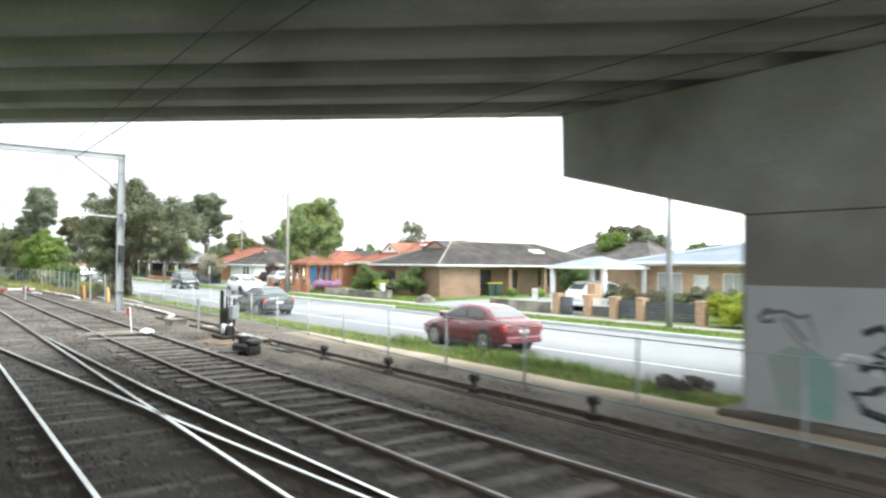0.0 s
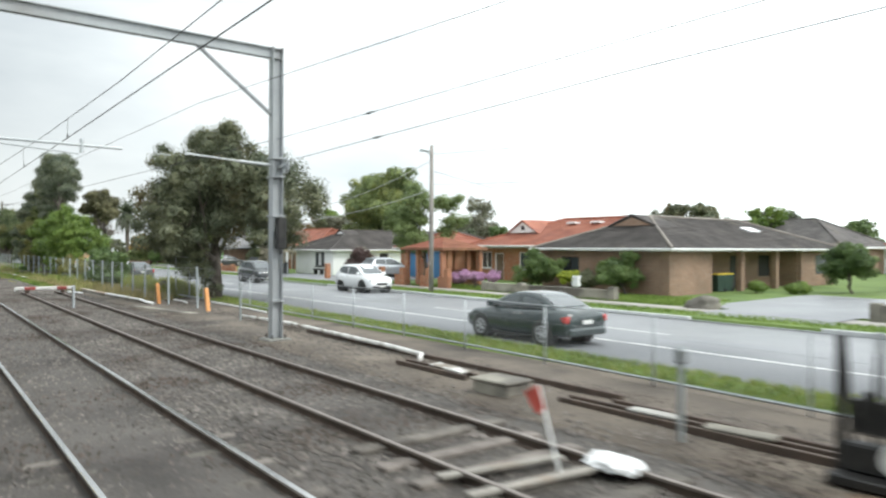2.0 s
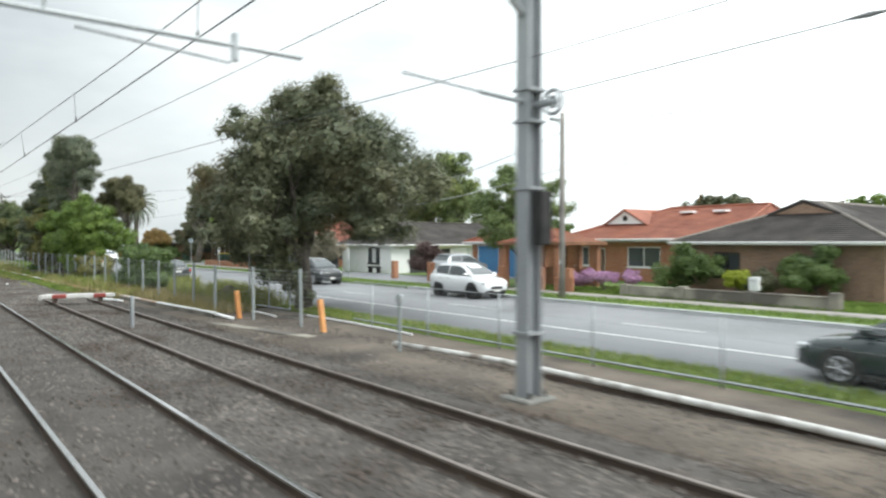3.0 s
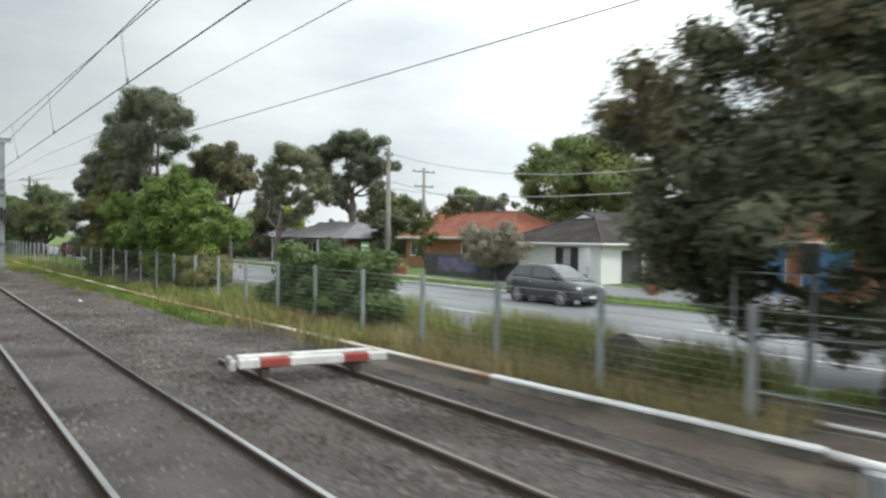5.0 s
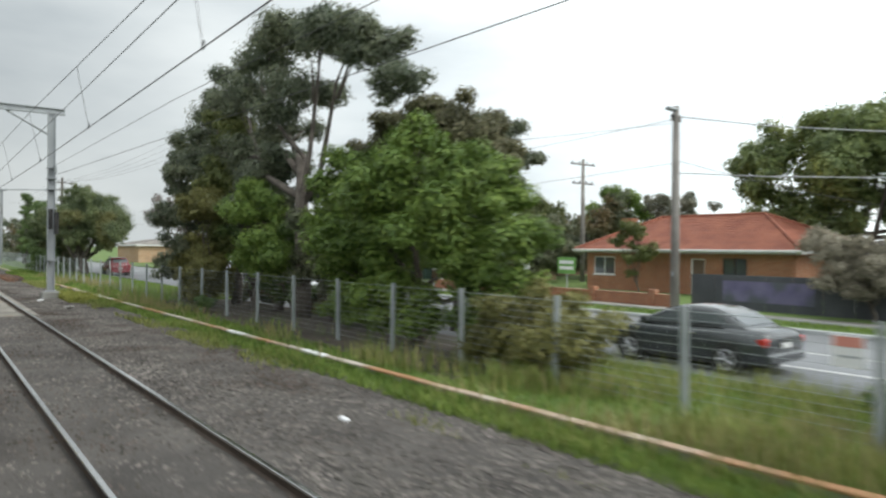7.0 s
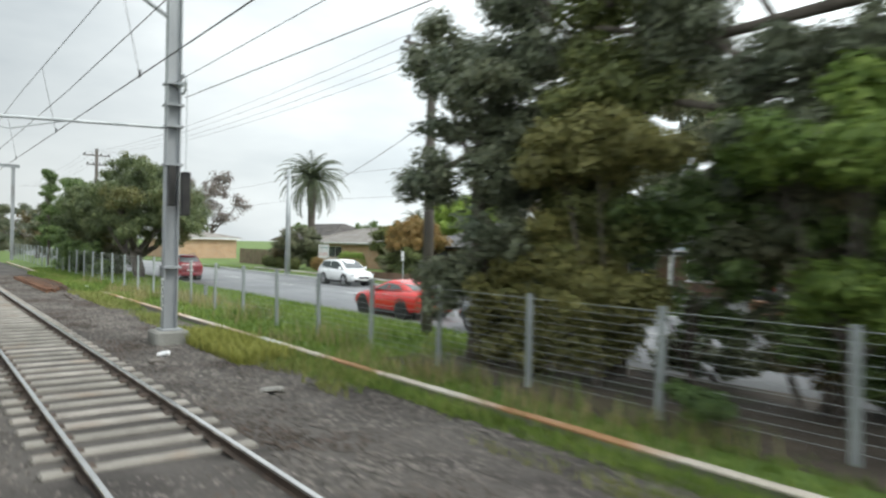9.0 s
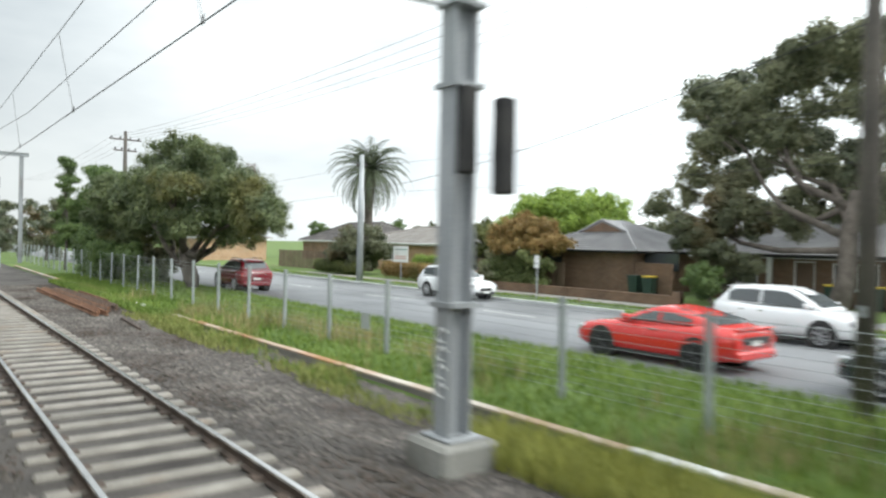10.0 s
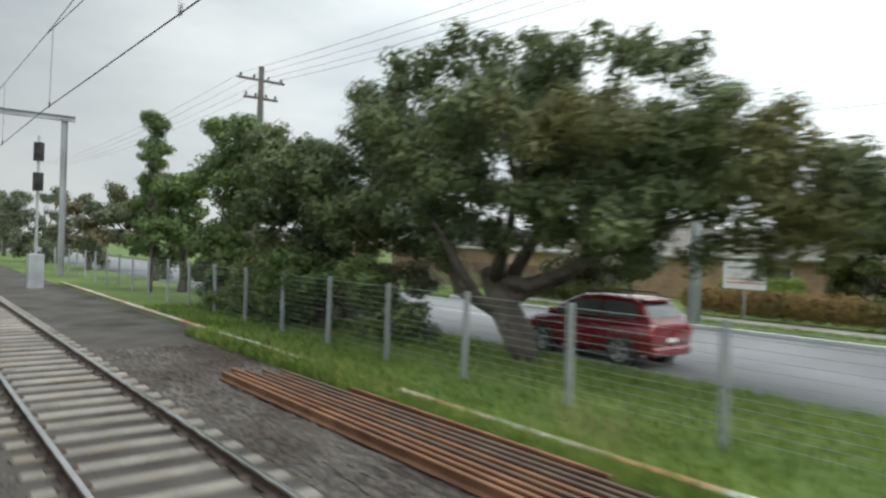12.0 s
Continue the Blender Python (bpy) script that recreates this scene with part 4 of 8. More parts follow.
# ---- trees and shrubs ----
def build_trees():
    dk = "broad dark evergreen tree between fence and road"
    # the broad dark tree: a round dome of billows whose skirt hangs low over the fence
    dome = [(x, y, z, r * 1.12, r * 1.12, r * 0.95) for x, y, z, r in (
        (-3.6, -0.5, 2.8, 1.15), (-3.8, -0.5, 4.4, 1.25), (-3.1, -0.4, 6.0, 1.1), (-1.9, 0, 6.8, 1.2), (-0.2, 0, 7.6, 1.25), (1.5, 0, 7.5, 1.2), (2.4, 0.6, 7.0, 1.0), (3.1, 0.9, 6.2, 0.85),
        (3.9, 1.2, 5.2, 0.75), (3.9, 1.2, 4.3, 0.8), (3.6, 1.0, 3.3, 0.65), (2.8, 0.6, 4.3, 0.9), (1.5, -2.4, 4.4, 1.1), (0, -2.4, 4.7, 1.25), (-1.0, -2.4, 3.6, 1.3), (1.2, -2.2, 3.2, 1.1),
        (-2.2, -0.6, 2.3, 1.1), (0.2, -1.0, 2.4, 1.1), (1.9, -1.6, 5.6, 1.0), (0.6, -2.0, 6.1, 1.2), (0.2, 0, 8.1, 1.2), (1.8, 0.2, 7.9, 1.0), (-1.6, 0.4, 7.6, 1.2), (2.6, 0.8, 6.4, 1.0), (-0.4, 0, 5.2, 2.3), (0.6, 0.2, 3.6, 1.7), (2.2, 0.4, 5.6, 1.9), (-2.6, 0.4, 4.2, 1.8), (0.2, -0.6, 1.4, 0.7), (-0.9, -0.4, 1.4, 0.7), (0.4, -0.3, 0.7, 0.5), (-3.0, -1.0, 3.0, 1.1), (-3.6, -0.6, 2.2, 0.9), (-2.6, -0.4, 1.5, 0.8),
        (-2.1, 3.0, 4.8, 1.7), (1.2, 3.4, 6.2, 1.6), (-2.6, 2.2, 5.4, 1.5), (2.8, 3.0, 4.6, 1.4), (-2.6, -2.0, 5.0, 1.3), (0, 3.6, 3.8, 1.5), (-0.4, -1.6, 7.0, 1.1))]
    tree("tree", dk, (-56.8, 12.5, -0.2), 3.0, dome, 126000, 0.058, "leaf_dark", 0.3, clump=0.45)
    fresh = [(x, y, z, r * 1.1, r, r * 0.9) for x, y, z, r in (
        (0.4, -0.3, 5.6, 0.75), (-1.7, 0, 5.3, 1.0), (1.7, 0, 4.9, 0.95), (-3.8, 0, 4.9, 1.0), (3.1, 0, 4.0, 0.9), (4.1, 0, 2.9, 0.7), (-4.6, 0, 3.5, 1.1), (-0.9, -0.6, 3.5, 1.5), (2.2, -0.6, 3.2, 1.3),
        (-3.8, 0, 1.9, 1.1), (-0.4, -0.6, 1.8, 1.1), (2.4, 0, 2.0, 1.0), (4.3, 0, 1.9, 0.6), (-2.1, 1.5, 4.4, 1.3), (-3.6, 1.5, 2.8, 1.4), (0.9, 1.5, 2.9, 1.3), (-2.4, -0.4, 1.1, 0.8), (-0.6, -0.7, 0.8, 0.7), (1.2, -0.5, 1.0, 0.8), (3.0, -0.2, 1.1, 0.7), (-4.4, 0, 0.9, 0.7), (0.2, -1.0, 4.4, 1.0), (-2.6, -0.8, 2.8, 1.0))]
    tree("tree", "bright green leafy tree leaning over the fence", (-88.8, 10.9, -0.2), 2.0, fresh, 62000, 0.08, "leaf_bright", 0.2, flat=0.6)
    gum = [(x, y, z, r, r, r * 0.8) for x, y, z, r in ((1.4, 0, 10.3, 1.5), (-1.4, 0.4, 10.9, 1.5), (-3.8, 0, 10.5, 1.6), (5.2, 0, 8.9, 1.3), (3.4, 0.3, 9.7, 1.2), (7.0, 0, 7.6, 0.9), (-7.2, 0, 9.7, 1.4), (-5.6, 0.5, 9.2, 1.2), (-10.6, 0, 9.2, 1.4), (-0.5, 0, 8.7, 1.6), (-9.7, 0, 7.2, 1.7), (-12.4, 0, 7.6, 1.3), (-5.9, 0, 6.6, 1.4), (-9.5, 0.5, 4.8, 1.6), (-3.0, 0.8, 7.6, 1.2))]
    tree("gum_tree", "tall dark gum tree with an open crown", (-97.0, 11.3, -0.2), 6.0, gum, 60000, 0.068, "leaf_euc", 0.3, clump=0.7)
    tree("tree", "bright green sapling tangled in the fence", (-103.6, 10.0, -0.2), 2.2, rlobes(12, 2.4, 0.7, 1.4, 4.6, 0.7, 1.1, 81), 22000, 0.07, "leaf_tawny", 0.07, clump=0.6)
    tree("tree", "bright green sapling tangled in the fence", (-99.4, 10.4, -0.2), 2.2, rlobes(11, 2.0, 0.7, 1.8, 5.0, 0.7, 1.1, 82), 20000, 0.07, "leaf_bright", 0.07, clump=0.6)
    tree("shrub", "small green shrub at the foot of the wires", (-100.7, 9.0, -0.12), 0.3, rlobes(5, 0.35, 0.25, 0.25, 0.7, 0.22, 0.35, 83), 3500, 0.045, "leaf_mid", 0.02, clump=0.3)
    for ux, uy, us, um in ((-102.7, 11.6, 85, "leaf_mid"), (-100.9, 11.9, 86, "leaf_dark"), (-98.8, 11.7, 87, "leaf_mid"), (-95.2, 11.5, 88, "leaf_dark")):
        tree("shrub", "tall dense shrub in the undergrowth beside the road", (ux, uy, -0.2), 1.2, rlobes(10, 1.6, 0.9, 0.9, 4.0, 0.75, 1.0, us), 13000, 0.075, um, 0.07, clump=0.5)
    rusty = [(x, y, z, r, r, r * 0.8) for x, y, z, r in ((-2.4, 0, 7.2, 1.2), (-0.2, 0, 7.1, 1.15), (1.2, 0, 6.4, 1.0), (-1.5, 0.4, 6.1, 1.05), (0.6, 0, 5.5, 0.8), (-3.9, 0, 6.8, 1.15), (-5.6, 0, 6.4, 1.1), (-4.2, 0.5, 5.4, 0.9), (2.0, 0.2, 5.6, 0.7))]
    for ux, uy, us in ((-106.2, 12.6, 96), (-102.9, 12.9, 97), (-99.8, 12.8, 98), (-96.6, 12.6, 99), (-93.4, 12.7, 100)):
        tree("shrub", "low dark undergrowth shrub at the road edge", (ux, uy, -0.2), 0.4, rlobes(8, 1.5, 0.4, 0.3, 0.75, 0.35, 0.5, us), 6500, 0.06, "leaf_dark", 0.04, clump=0.35)
    tree("gum_tree", "rusty olive gum tree at the roadside", (-91.4, 14.3, -0.2), 4.5, rusty, 30000, 0.075, "leaf_rust", 0.18, clump=0.6)
    tangle = [(k * 0.6 - 3.1, 0.25 * math.sin(k * 1.9), 0.65 + 0.1 * math.sin(k * 2.3), 0.75, 0.75, 0.75) for k in range(13)] + [(k * 0.68 - 2.6, 0.2 * math.cos(k * 1.6), 1.75 + 0.12 * math.sin(k * 1.3), 0.72, 0.7, 0.68) for k in range(10)]
    tree("shrub", "dense green shrub grown through the fence", (-73.2, 10.7, -0.2), 0.7, tangle, 42000, 0.06, "leaf_mid", 0.05, clump=0.3)
    tree("shrub", "low dark shrub at the foot of the fence", (-83.6, 10.4, -0.2), 0.5, rlobes(18, 2.0, 0.8, 0.4, 1.45, 0.55, 0.8, 22), 18000, 0.065, "leaf_tawny", 0.05, clump=0.3)
    tree("pine_tree", "dark ragged trackside tree with a tangled crown", (-107.2, 10.2, -0.2), 5.5, rlobes(24, 2.0, 1.3, 1.4, 7.3, 0.6, 0.95, 12), 24000, 0.075, "leaf_euc", 0.2, clump=0.75)
    tree("pine_tree", "dark ragged trackside tree with an olive crown", (-104.4, 11.6, -0.2), 5.0, rlobes(22, 2.2, 1.4, 2.6, 9.0, 0.7, 1.0, 13), 26000, 0.075, "leaf_olive", 0.2, clump=0.7)
    tree("pine_tree", "dark ragged trackside tree beside the road", (-100.2, 11.8, -0.2), 4.0, rlobes(9, 2.0, 1.4, 3.0, 6.2, 0.8, 1.1, 14), 16000, 0.075, "leaf_euc", 0.18, clump=0.6)
    tree("shrub", "olive green shrub below the trackside trees", (-105.6, 10.2, -0.2), 0.6, rlobes(10, 2.8, 0.7, 0.6, 1.9, 0.8, 1.1, 24), 16000, 0.07, "leaf_tawny", 0.05, clump=0.35)
    spread = [(x, y, z, r * 1.1, r * 1.1, r * 0.85) for x, y, z, r in (
        (-6.6, 0, 7.2, 1.1), (-7.8, 0, 6.2, 0.9), (-4.6, 0, 7.8, 1.1), (-2.3, 0, 8.0, 0.95), (0.9, 0, 7.3, 0.85), (-0.5, 0.2, 7.1, 1.0), (2.4, 0, 7.0, 0.8), (3.6, 0, 6.4, 0.75), (4.7, 0, 5.6, 0.75),
        (-4.0, -1.4, 5.5, 1.45), (-0.8, -1.8, 5.6, 1.35), (1.5, -1.8, 5.1, 1.2), (3.1, -1.5, 5.1, 1.1), (3.6, 0, 4.6, 0.95), (-6.4, 0, 4.4, 1.3), (-6.8, 0.2, 2.9, 1.0), (-4.8, 0, 3.6, 1.0), (-3.2, 0, 4.0, 1.1),
        (0.5, -1.0, 3.9, 0.8), (3.0, -1.0, 3.7, 0.85), (3.9, 0, 3.8, 0.8), (-4.6, 2.2, 6.8, 1.6), (-0.7, 2.6, 6.2, 1.5), (2.4, 2.6, 5.4, 1.3), (-2.4, 3.0, 4.6, 1.3), (-2.4, 0, 5.6, 1.8), (0.4, 0.4, 5.6, 1.7), (2.2, 0.6, 5.0, 1.5), (-5.2, 0.4, 5.8, 1.6), (-1.6, 2.0, 4.2, 1.1), (1.2, 2.2, 4.2, 1.0), (-7.4, 0.6, 5.2, 1.2), (-4.2, -1.6, 3.9, 1.0), (-2.4, -1.8, 3.6, 0.8), (1.9, -1.8, 3.7, 0.85), (3.4, -1.6, 3.2, 0.7), (-5.8, -1.2, 3.4, 1.0), (-0.4, -2.0, 4.2, 0.9))]
    spread += [(x + 4.9, y + 0.8, z + 0.1, r * 1.1, r * 1.2, r) for x, y, z, r in (
        (-2.1, 0, 5.0, 0.9), (-1.0, 0, 5.2, 0.8), (0.1, 0, 4.9, 0.8), (1.0, 0, 4.5, 0.75), (1.9, 0, 4.1, 0.7), (-1.6, -0.3, 3.9, 0.9), (-0.4, -0.4, 3.8, 0.8), (0.7, -0.4, 3.6, 0.75), (1.7, -0.2, 3.5, 0.65),
        (-0.4, 0, 3.0, 0.5), (0.8, 0, 2.9, 0.45), (-2.2, -0.2, 2.6, 0.55), (-1.0, 0.1, 2.6, 0.5), (0.2, 0.2, 2.6, 0.5), (1.5, 0, 2.8, 0.45), (2.5, 0, 3.7, 0.55), (0, 1.2, 4.2, 0.9), (-1.8, 1.2, 4.4, 0.9), (-2.4, 0.2, 3.2, 0.6), (2.2, 0.6, 3.2, 0.5), (1.2, 0.8, 3.7, 0.6), (3.0, 0.2, 3.2, 0.5), (0.4, 0.6, 3.4, 0.7))]
    spread += [(x, y, z, r * 1.1, r * 1.1, r * 0.8) for x, y, z, r in ((-2.6, -0.6, 3.1, 0.9), (-0.8, -0.8, 3.3, 0.8), (0.8, -0.6, 3.2, 0.8), (2.2, -0.4, 3.0, 0.7), (-4.4, 0, 2.6, 0.9), (1.6, 1.4, 3.2, 0.8), (-0.4, 1.6, 3.3, 0.8))]
    tree("tree", "spreading pepper tree beside the road", (-143.9, 12.0, -0.2), 2.2, spread, 112000, 0.06, "leaf_pepper", 0.42, clump=0.6, lean=(-1.5, -0.1))
    tree("shrub", "dark undergrowth shrub on the bank below the trees", (-150.5, 11.6, -0.2), 0.6, rlobes(12, 3.6, 0.9, 0.5, 1.9, 0.7, 1.0, 95), 16000, 0.075, "leaf_dark", 0.05, clump=0.4)
    tree("tree", "dark bushy tree behind the railway fence", (-152.6, 11.0, -0.2), 3.0, rlobes(18, 3.0, 1.8, 1.0, 7.4, 1.0, 1.4, 17), 30000, 0.075, "leaf_pepper", 0.2, clump=0.5)
    tree("tree", "green bushy tree behind the railway fence", (-158.6, 10.8, -0.2), 3.0, rlobes(16, 2.8, 1.4, 0.8, 7.0, 0.9, 1.3, 84), 24000, 0.08, "leaf_mid", 0.18, clump=0.5)
    tuft = [(x, y, z, r, r, r * 0.9) for x, y, z, r in ((0, 0, 8.2, 0.7), (-0.7, 0.3, 7.3, 0.8), (0.6, -0.2, 6.6, 0.7), (-0.4, 0, 5.6, 0.7), (0.9, 0.2, 5.0, 0.7), (-1.1, 0.1, 4.4, 0.8), (0.2, 0, 3.6, 0.9), (1.3, 0, 3.2, 0.8), (-0.6, 0, 2.4, 0.9))]
    tree("gum_tree", "slender gum tree with tufted crown", (-167.5, 9.8, -0.2), 6.0, tuft, 16000, 0.075, "leaf_mid", 0.1, clump=0.7)
    tree("shrub", "dense dark shrub along the railway fence", (-153, 9.9, -0.2), 0.6, rlobes(22, 7.0, 0.6, 0.5, 1.9, 0.7, 1.1, 19), 26000, 0.08, "leaf_mid", 0.05, clump=0.35)
    for i, (x, y, h, lf) in enumerate(((-168, 11.5, 6.5, "leaf_mid"), (-178, 13, 7.0, "leaf_dark"), (-192, 12, 6.5, "leaf_dark"), (-206, 11, 7.5, "leaf_euc"), (-226, 10, 8, "leaf_dark"), (-250, 12, 9, "leaf_dark"), (-275, 6, 9, "leaf_dark"), (-240, -9, 9, "leaf_dark"), (-280, -8, 10, "leaf_dark"))):
        tree("tree", "dark tree farther along the railway", (x, y, -0.2), h * 0.4, rlobes(16, h * 0.55, h * 0.4, h * 0.12, h * 0.88, h * 0.1, h * 0.19, 30 + i), 9000, 0.13, lf, 0.2, "far railway trees", clump=0.6)
    # gardens and beyond
    tall = [(x, y, z, r, r, r * 0.75) for x, y, z, r in ((-0.9, 0, 13.2, 2.3), (3.4, 0, 12.2, 2.2), (5.6, 0.5, 10.2, 1.6), (-6.0, 0, 12.4, 2.3), (-10.5, 0, 12.0, 2.3), (1.2, 0, 9.4, 1.9), (-5.0, 0.5, 9.2, 2.0), (-10.0, 0.5, 9.6, 1.8), (4.8, 0, 7.5, 1.4), (-1.9, 0, 7.3, 1.7), (-7.8, 1.0, 7.6, 1.6), (-3.4, 0, 12.5, 1.9), (-8.2, 0, 11.0, 1.8), (0.8, 0.4, 11.4, 1.8), (3.0, 0, 9.4, 1.5), (-7.4, 0.4, 9.4, 1.5))]
    tree("gum_tree", "tall gum tree beyond the side street", (-120.8, 39.2, -0.1), 8, tall, 46000, 0.13, "leaf_euc", 0.4, clump=0.7)

    for bx, by, bh, bs, bl in ((-127.0, 46.5, 8.4, 101, "leaf_dark"), (-120.0, 45.5, 8.0, 102, "leaf_olive"), (-113.2, 46.0, 7.8, 103, "leaf_dark"), (-138.5, 48.0, 5.4, 104, "leaf_euc")):
        tree("tree", "dense dark tree beyond the side street", (bx, by, -0.1), 2.0, rlobes(18, 4.4, 2.6, 1.6, bh - 1.2, 1.2, 1.8, bs), 16000, 0.13, bl, 0.22, clump=0.5)
    tree("tree", "dark bushy tree on the street corner", (-111.8, 38.2, -0.1), 1.5, rlobes(22, 3.6, 1.6, 0.7, 4.6, 0.9, 1.3, 11), 22000, 0.12, "leaf_dark", 0.25)
    gloss = [(x, y, z, r, r, r * 0.85) for x, y, z, r in ((2.5, 0, 11.3, 1.3), (4.7, 0, 10.0, 1.8), (5.8, 0, 7.8, 1.8), (0.7, 0, 9.5, 2.3), (-3.6, 0, 9.5, 1.9), (-6.4, 0, 8.3, 1.9), (-5.6, 0, 6.4, 1.9), (0.2, -2, 6.8, 2.6), (4.7, -2, 6.6, 2.5), (6.4, 0, 5.9, 1.4), (-1.6, 0, 10.2, 1.6), (3.3, 0, 4.6, 2.2), (-2.1, 0, 4.8, 2.0), (-0.2, 3, 8.4, 3.0), (2.4, 0.5, 8.6, 2.5), (-2.6, 0.5, 7.4, 2.5), (2.6, 1, 6.2, 2.4), (-4.2, -1, 8.2, 1.8), (4.0, -1.6, 8.6, 1.7), (1.2, -2, 9.0, 1.8), (-0.4, -1, 3.6, 1.8), (5.2, -1, 4.4, 1.5), (-4.6, -1, 4.6, 1.5))]
    tree("tree", "large glossy green tree behind the white house", (-92.0, 45.0, 0), 4, gloss, 56000, 0.12, "leaf_gloss", 0.4, clump=0.4)
    tree("tree", "fresh green tree behind the brick house", (-113.4, 50.0, 0), 2.5, rlobes(20, 3.9, 2.4, 3.4, 7.6, 0.9, 1.3, 90), 20000, 0.11, "leaf_bright", 0.2, clump=0.5)
    tree("tree", "thin wispy young tree before the brick house", (-98.8, 33.4, 0), 1.2, rlobes(16, 1.3, 0.8, 0.7, 4.2, 0.4, 0.6, 91), 6000, 0.075, "leaf_olive", 0.05, clump=0.8)
    tree("tree", "thin grey-green tree beyond the tiled roof", (-104.6, 46.8, 0), 3.0, rlobes(18, 3.6, 1.6, 4.4, 6.6, 0.6, 0.9, 92), 8000, 0.11, "leaf_grey", 0.14, clump=0.8)
    tree("tree", "pale thin-leaved tree beyond the roofs", (-106, 72.5, 0), 5, rlobes(12, 4.5, 4, 5, 9.6, 1.2, 1.8, 41), 3500, 0.2, "leaf_grey", 0.25, clump=0.8)
    tree("tree", "light weeping willow in a front garden", (-63.6, 30.8, 0), 3.2, rlobes(26, 3.2, 2.2, 2.4, 6.9, 0.8, 1.2, 42), 26000, 0.08, "leaf_willow", 0.14, clump=0.5, hollow=0.3)
    tree("shrub", "pale blush-grey rounded shrub by a dark fence", (-84.1, 28.0, 0), 1.0, rlobes(30, 2.2, 1.1, 1.0, 3.2, 0.6, 0.9, 43), 30000, 0.06, "leaf_blush", 0.08, clump=0.45)
    low = [(x, 2.2, z, r, r, r * 0.72) for x, z, r in ((-9.6, 4.6, 1.2), (-8.4, 3.8, 1.2), (-7.4, 6.2, 1.2), (-6.6, 8.0, 1.4), (-5.4, 9.4, 1.5), (-5.6, 4.6, 1.5), (-3.4, 10.6, 1.7), (-2.8, 4.2, 1.5), (-3.6, 7.2, 1.4), (-0.6, 11.2, 1.8), (0.4, 8.4, 1.6), (2.8, 10.4, 1.8), (0.2, 4.6, 1.4), (4.4, 8.2, 1.6), (3.4, 5.6, 1.5), (6.4, 6.6, 1.4), (-7.9, 5.2, 1.0), (-6.8, 7.0, 1.0), (-6.2, 5.8, 1.1), (-4.6, 6.2, 1.1), (-4.2, 8.5, 1.2), (-2.0, 8.8, 1.3), (-1.6, 6.2, 1.3), (1.2, 6.6, 1.2), (-7.6, 9.4, 0.9))]
    tree("gum_tree", "spreading gum tree in a corner garden", (-119.4, 29.2, 0), 5, low, 54000, 0.085, "leaf_mottled", 0.35, clump=0.75, lean=(0.4, 0.8))
    tree("tree", "dense dark bushy tree before a dark brick house", (-124.8, 30.2, 0), 1.5, rlobes(26, 1.9, 1.1, 0.9, 5.0, 0.7, 1.0, 46), 30000, 0.08, "leaf_dark", 0.14, clump=0.5)
    tree("shrub", "dark green shrub before the brick house", (-123.9, 27.8, 0), 0.7, rlobes(8, 0.9, 0.8, 0.6, 1.6, 0.5, 0.7, 45), 9000, 0.08, "leaf_mid", 0.08, clump=0.35)
    lime = [(5.7 * math.sin(a) * e, 2.6 * math.cos(a) * e, 3.0 + 3.2 * (1 - e * e) ** 0.5 * 0.95, 1.5, 1.5, 1.05) for e in (0.1, 0.45, 0.7, 0.95) for a in np.linspace(0, 2 * np.pi, 2 + int(e * 12))[:-1]]
    tree("tree", "rounded lime-green tree behind a brick house", (-143.8, 40.0, 0), 2.8, lime, 42000, 0.1, "leaf_lime", 0.25, clump=0.3)
    dome2 = [(2.5 * math.sin(a) * e, 1.5 * math.cos(a) * e, 2.1 + 1.75 * (1 - e * e) ** 0.5, 0.75, 0.75, 0.6) for e in (0.1, 0.45, 0.7, 0.95) for a in np.linspace(0, 2 * np.pi, 2 + int(e * 11))[:-1]]
    tree("tree", "copper-leaved small tree over a fence", (-136.7, 29.2, 0), 1.8, dome2, 26000, 0.075, "leaf_copper", 0.14, clump=0.35)
    tree("shrub", "green shrub with pale flowers under a copper tree", (-137.0, 28.7, 0), 0.8, rlobes(22, 3.0, 1.0, 0.5, 2.3, 0.6, 0.9, 48), 20000, 0.08, "leaf_flower", 0.08, clump=0.4)
    tree("tree", "olive-green bushy tree in a garden", (-143.4, 31.6, 0), 1.6, rlobes(20, 2.5, 1.0, 0.8, 3.7, 0.8, 1.1, 49), 20000, 0.085, "leaf_olive", 0.14, clump=0.4)
    tree("tree", "dark rounded garden tree beside the palm", (-155.6, 28.8, 0), 1.6, rlobes(20, 3.4, 1.6, 0.9, 3.5, 0.9, 1.2, 50), 24000, 0.09, "leaf_dark", 0.18)
    tree("tree", "bare grey winter tree", (-203, 37, 0), 5, rlobes(16, 6.2, 5, 5.5, 12, 1.5, 2.2, 51), 6000, 0.16, "twig", 0.3, clump=0.8)
    tree("shrub", "dark green shrub against a brown brick wall", (-45.4, 31.0, 0), 0.8, rlobes(10, 1.3, 0.8, 0.7, 1.9, 0.6, 0.8, 52), 12000, 0.075, "leaf_mid", 0.07, clump=0.3)
    tree("shrub", "dark green shrub beside a garden wall", (-51.5, 30.6, 0), 0.8, rlobes(9, 1.3, 0.8, 0.7, 2.0, 0.6, 0.8, 53), 10000, 0.075, "leaf_mid", 0.07, clump=0.3)
    tree("shrub", "golden-leaved rounded shrub in a front garden", (-48.6, 30.2, 0), 0.4, rlobes(6, 0.6, 0.5, 0.45, 0.9, 0.35, 0.5, 54), 5000, 0.06, "leaf_gold", 0.04, clump=0.25)
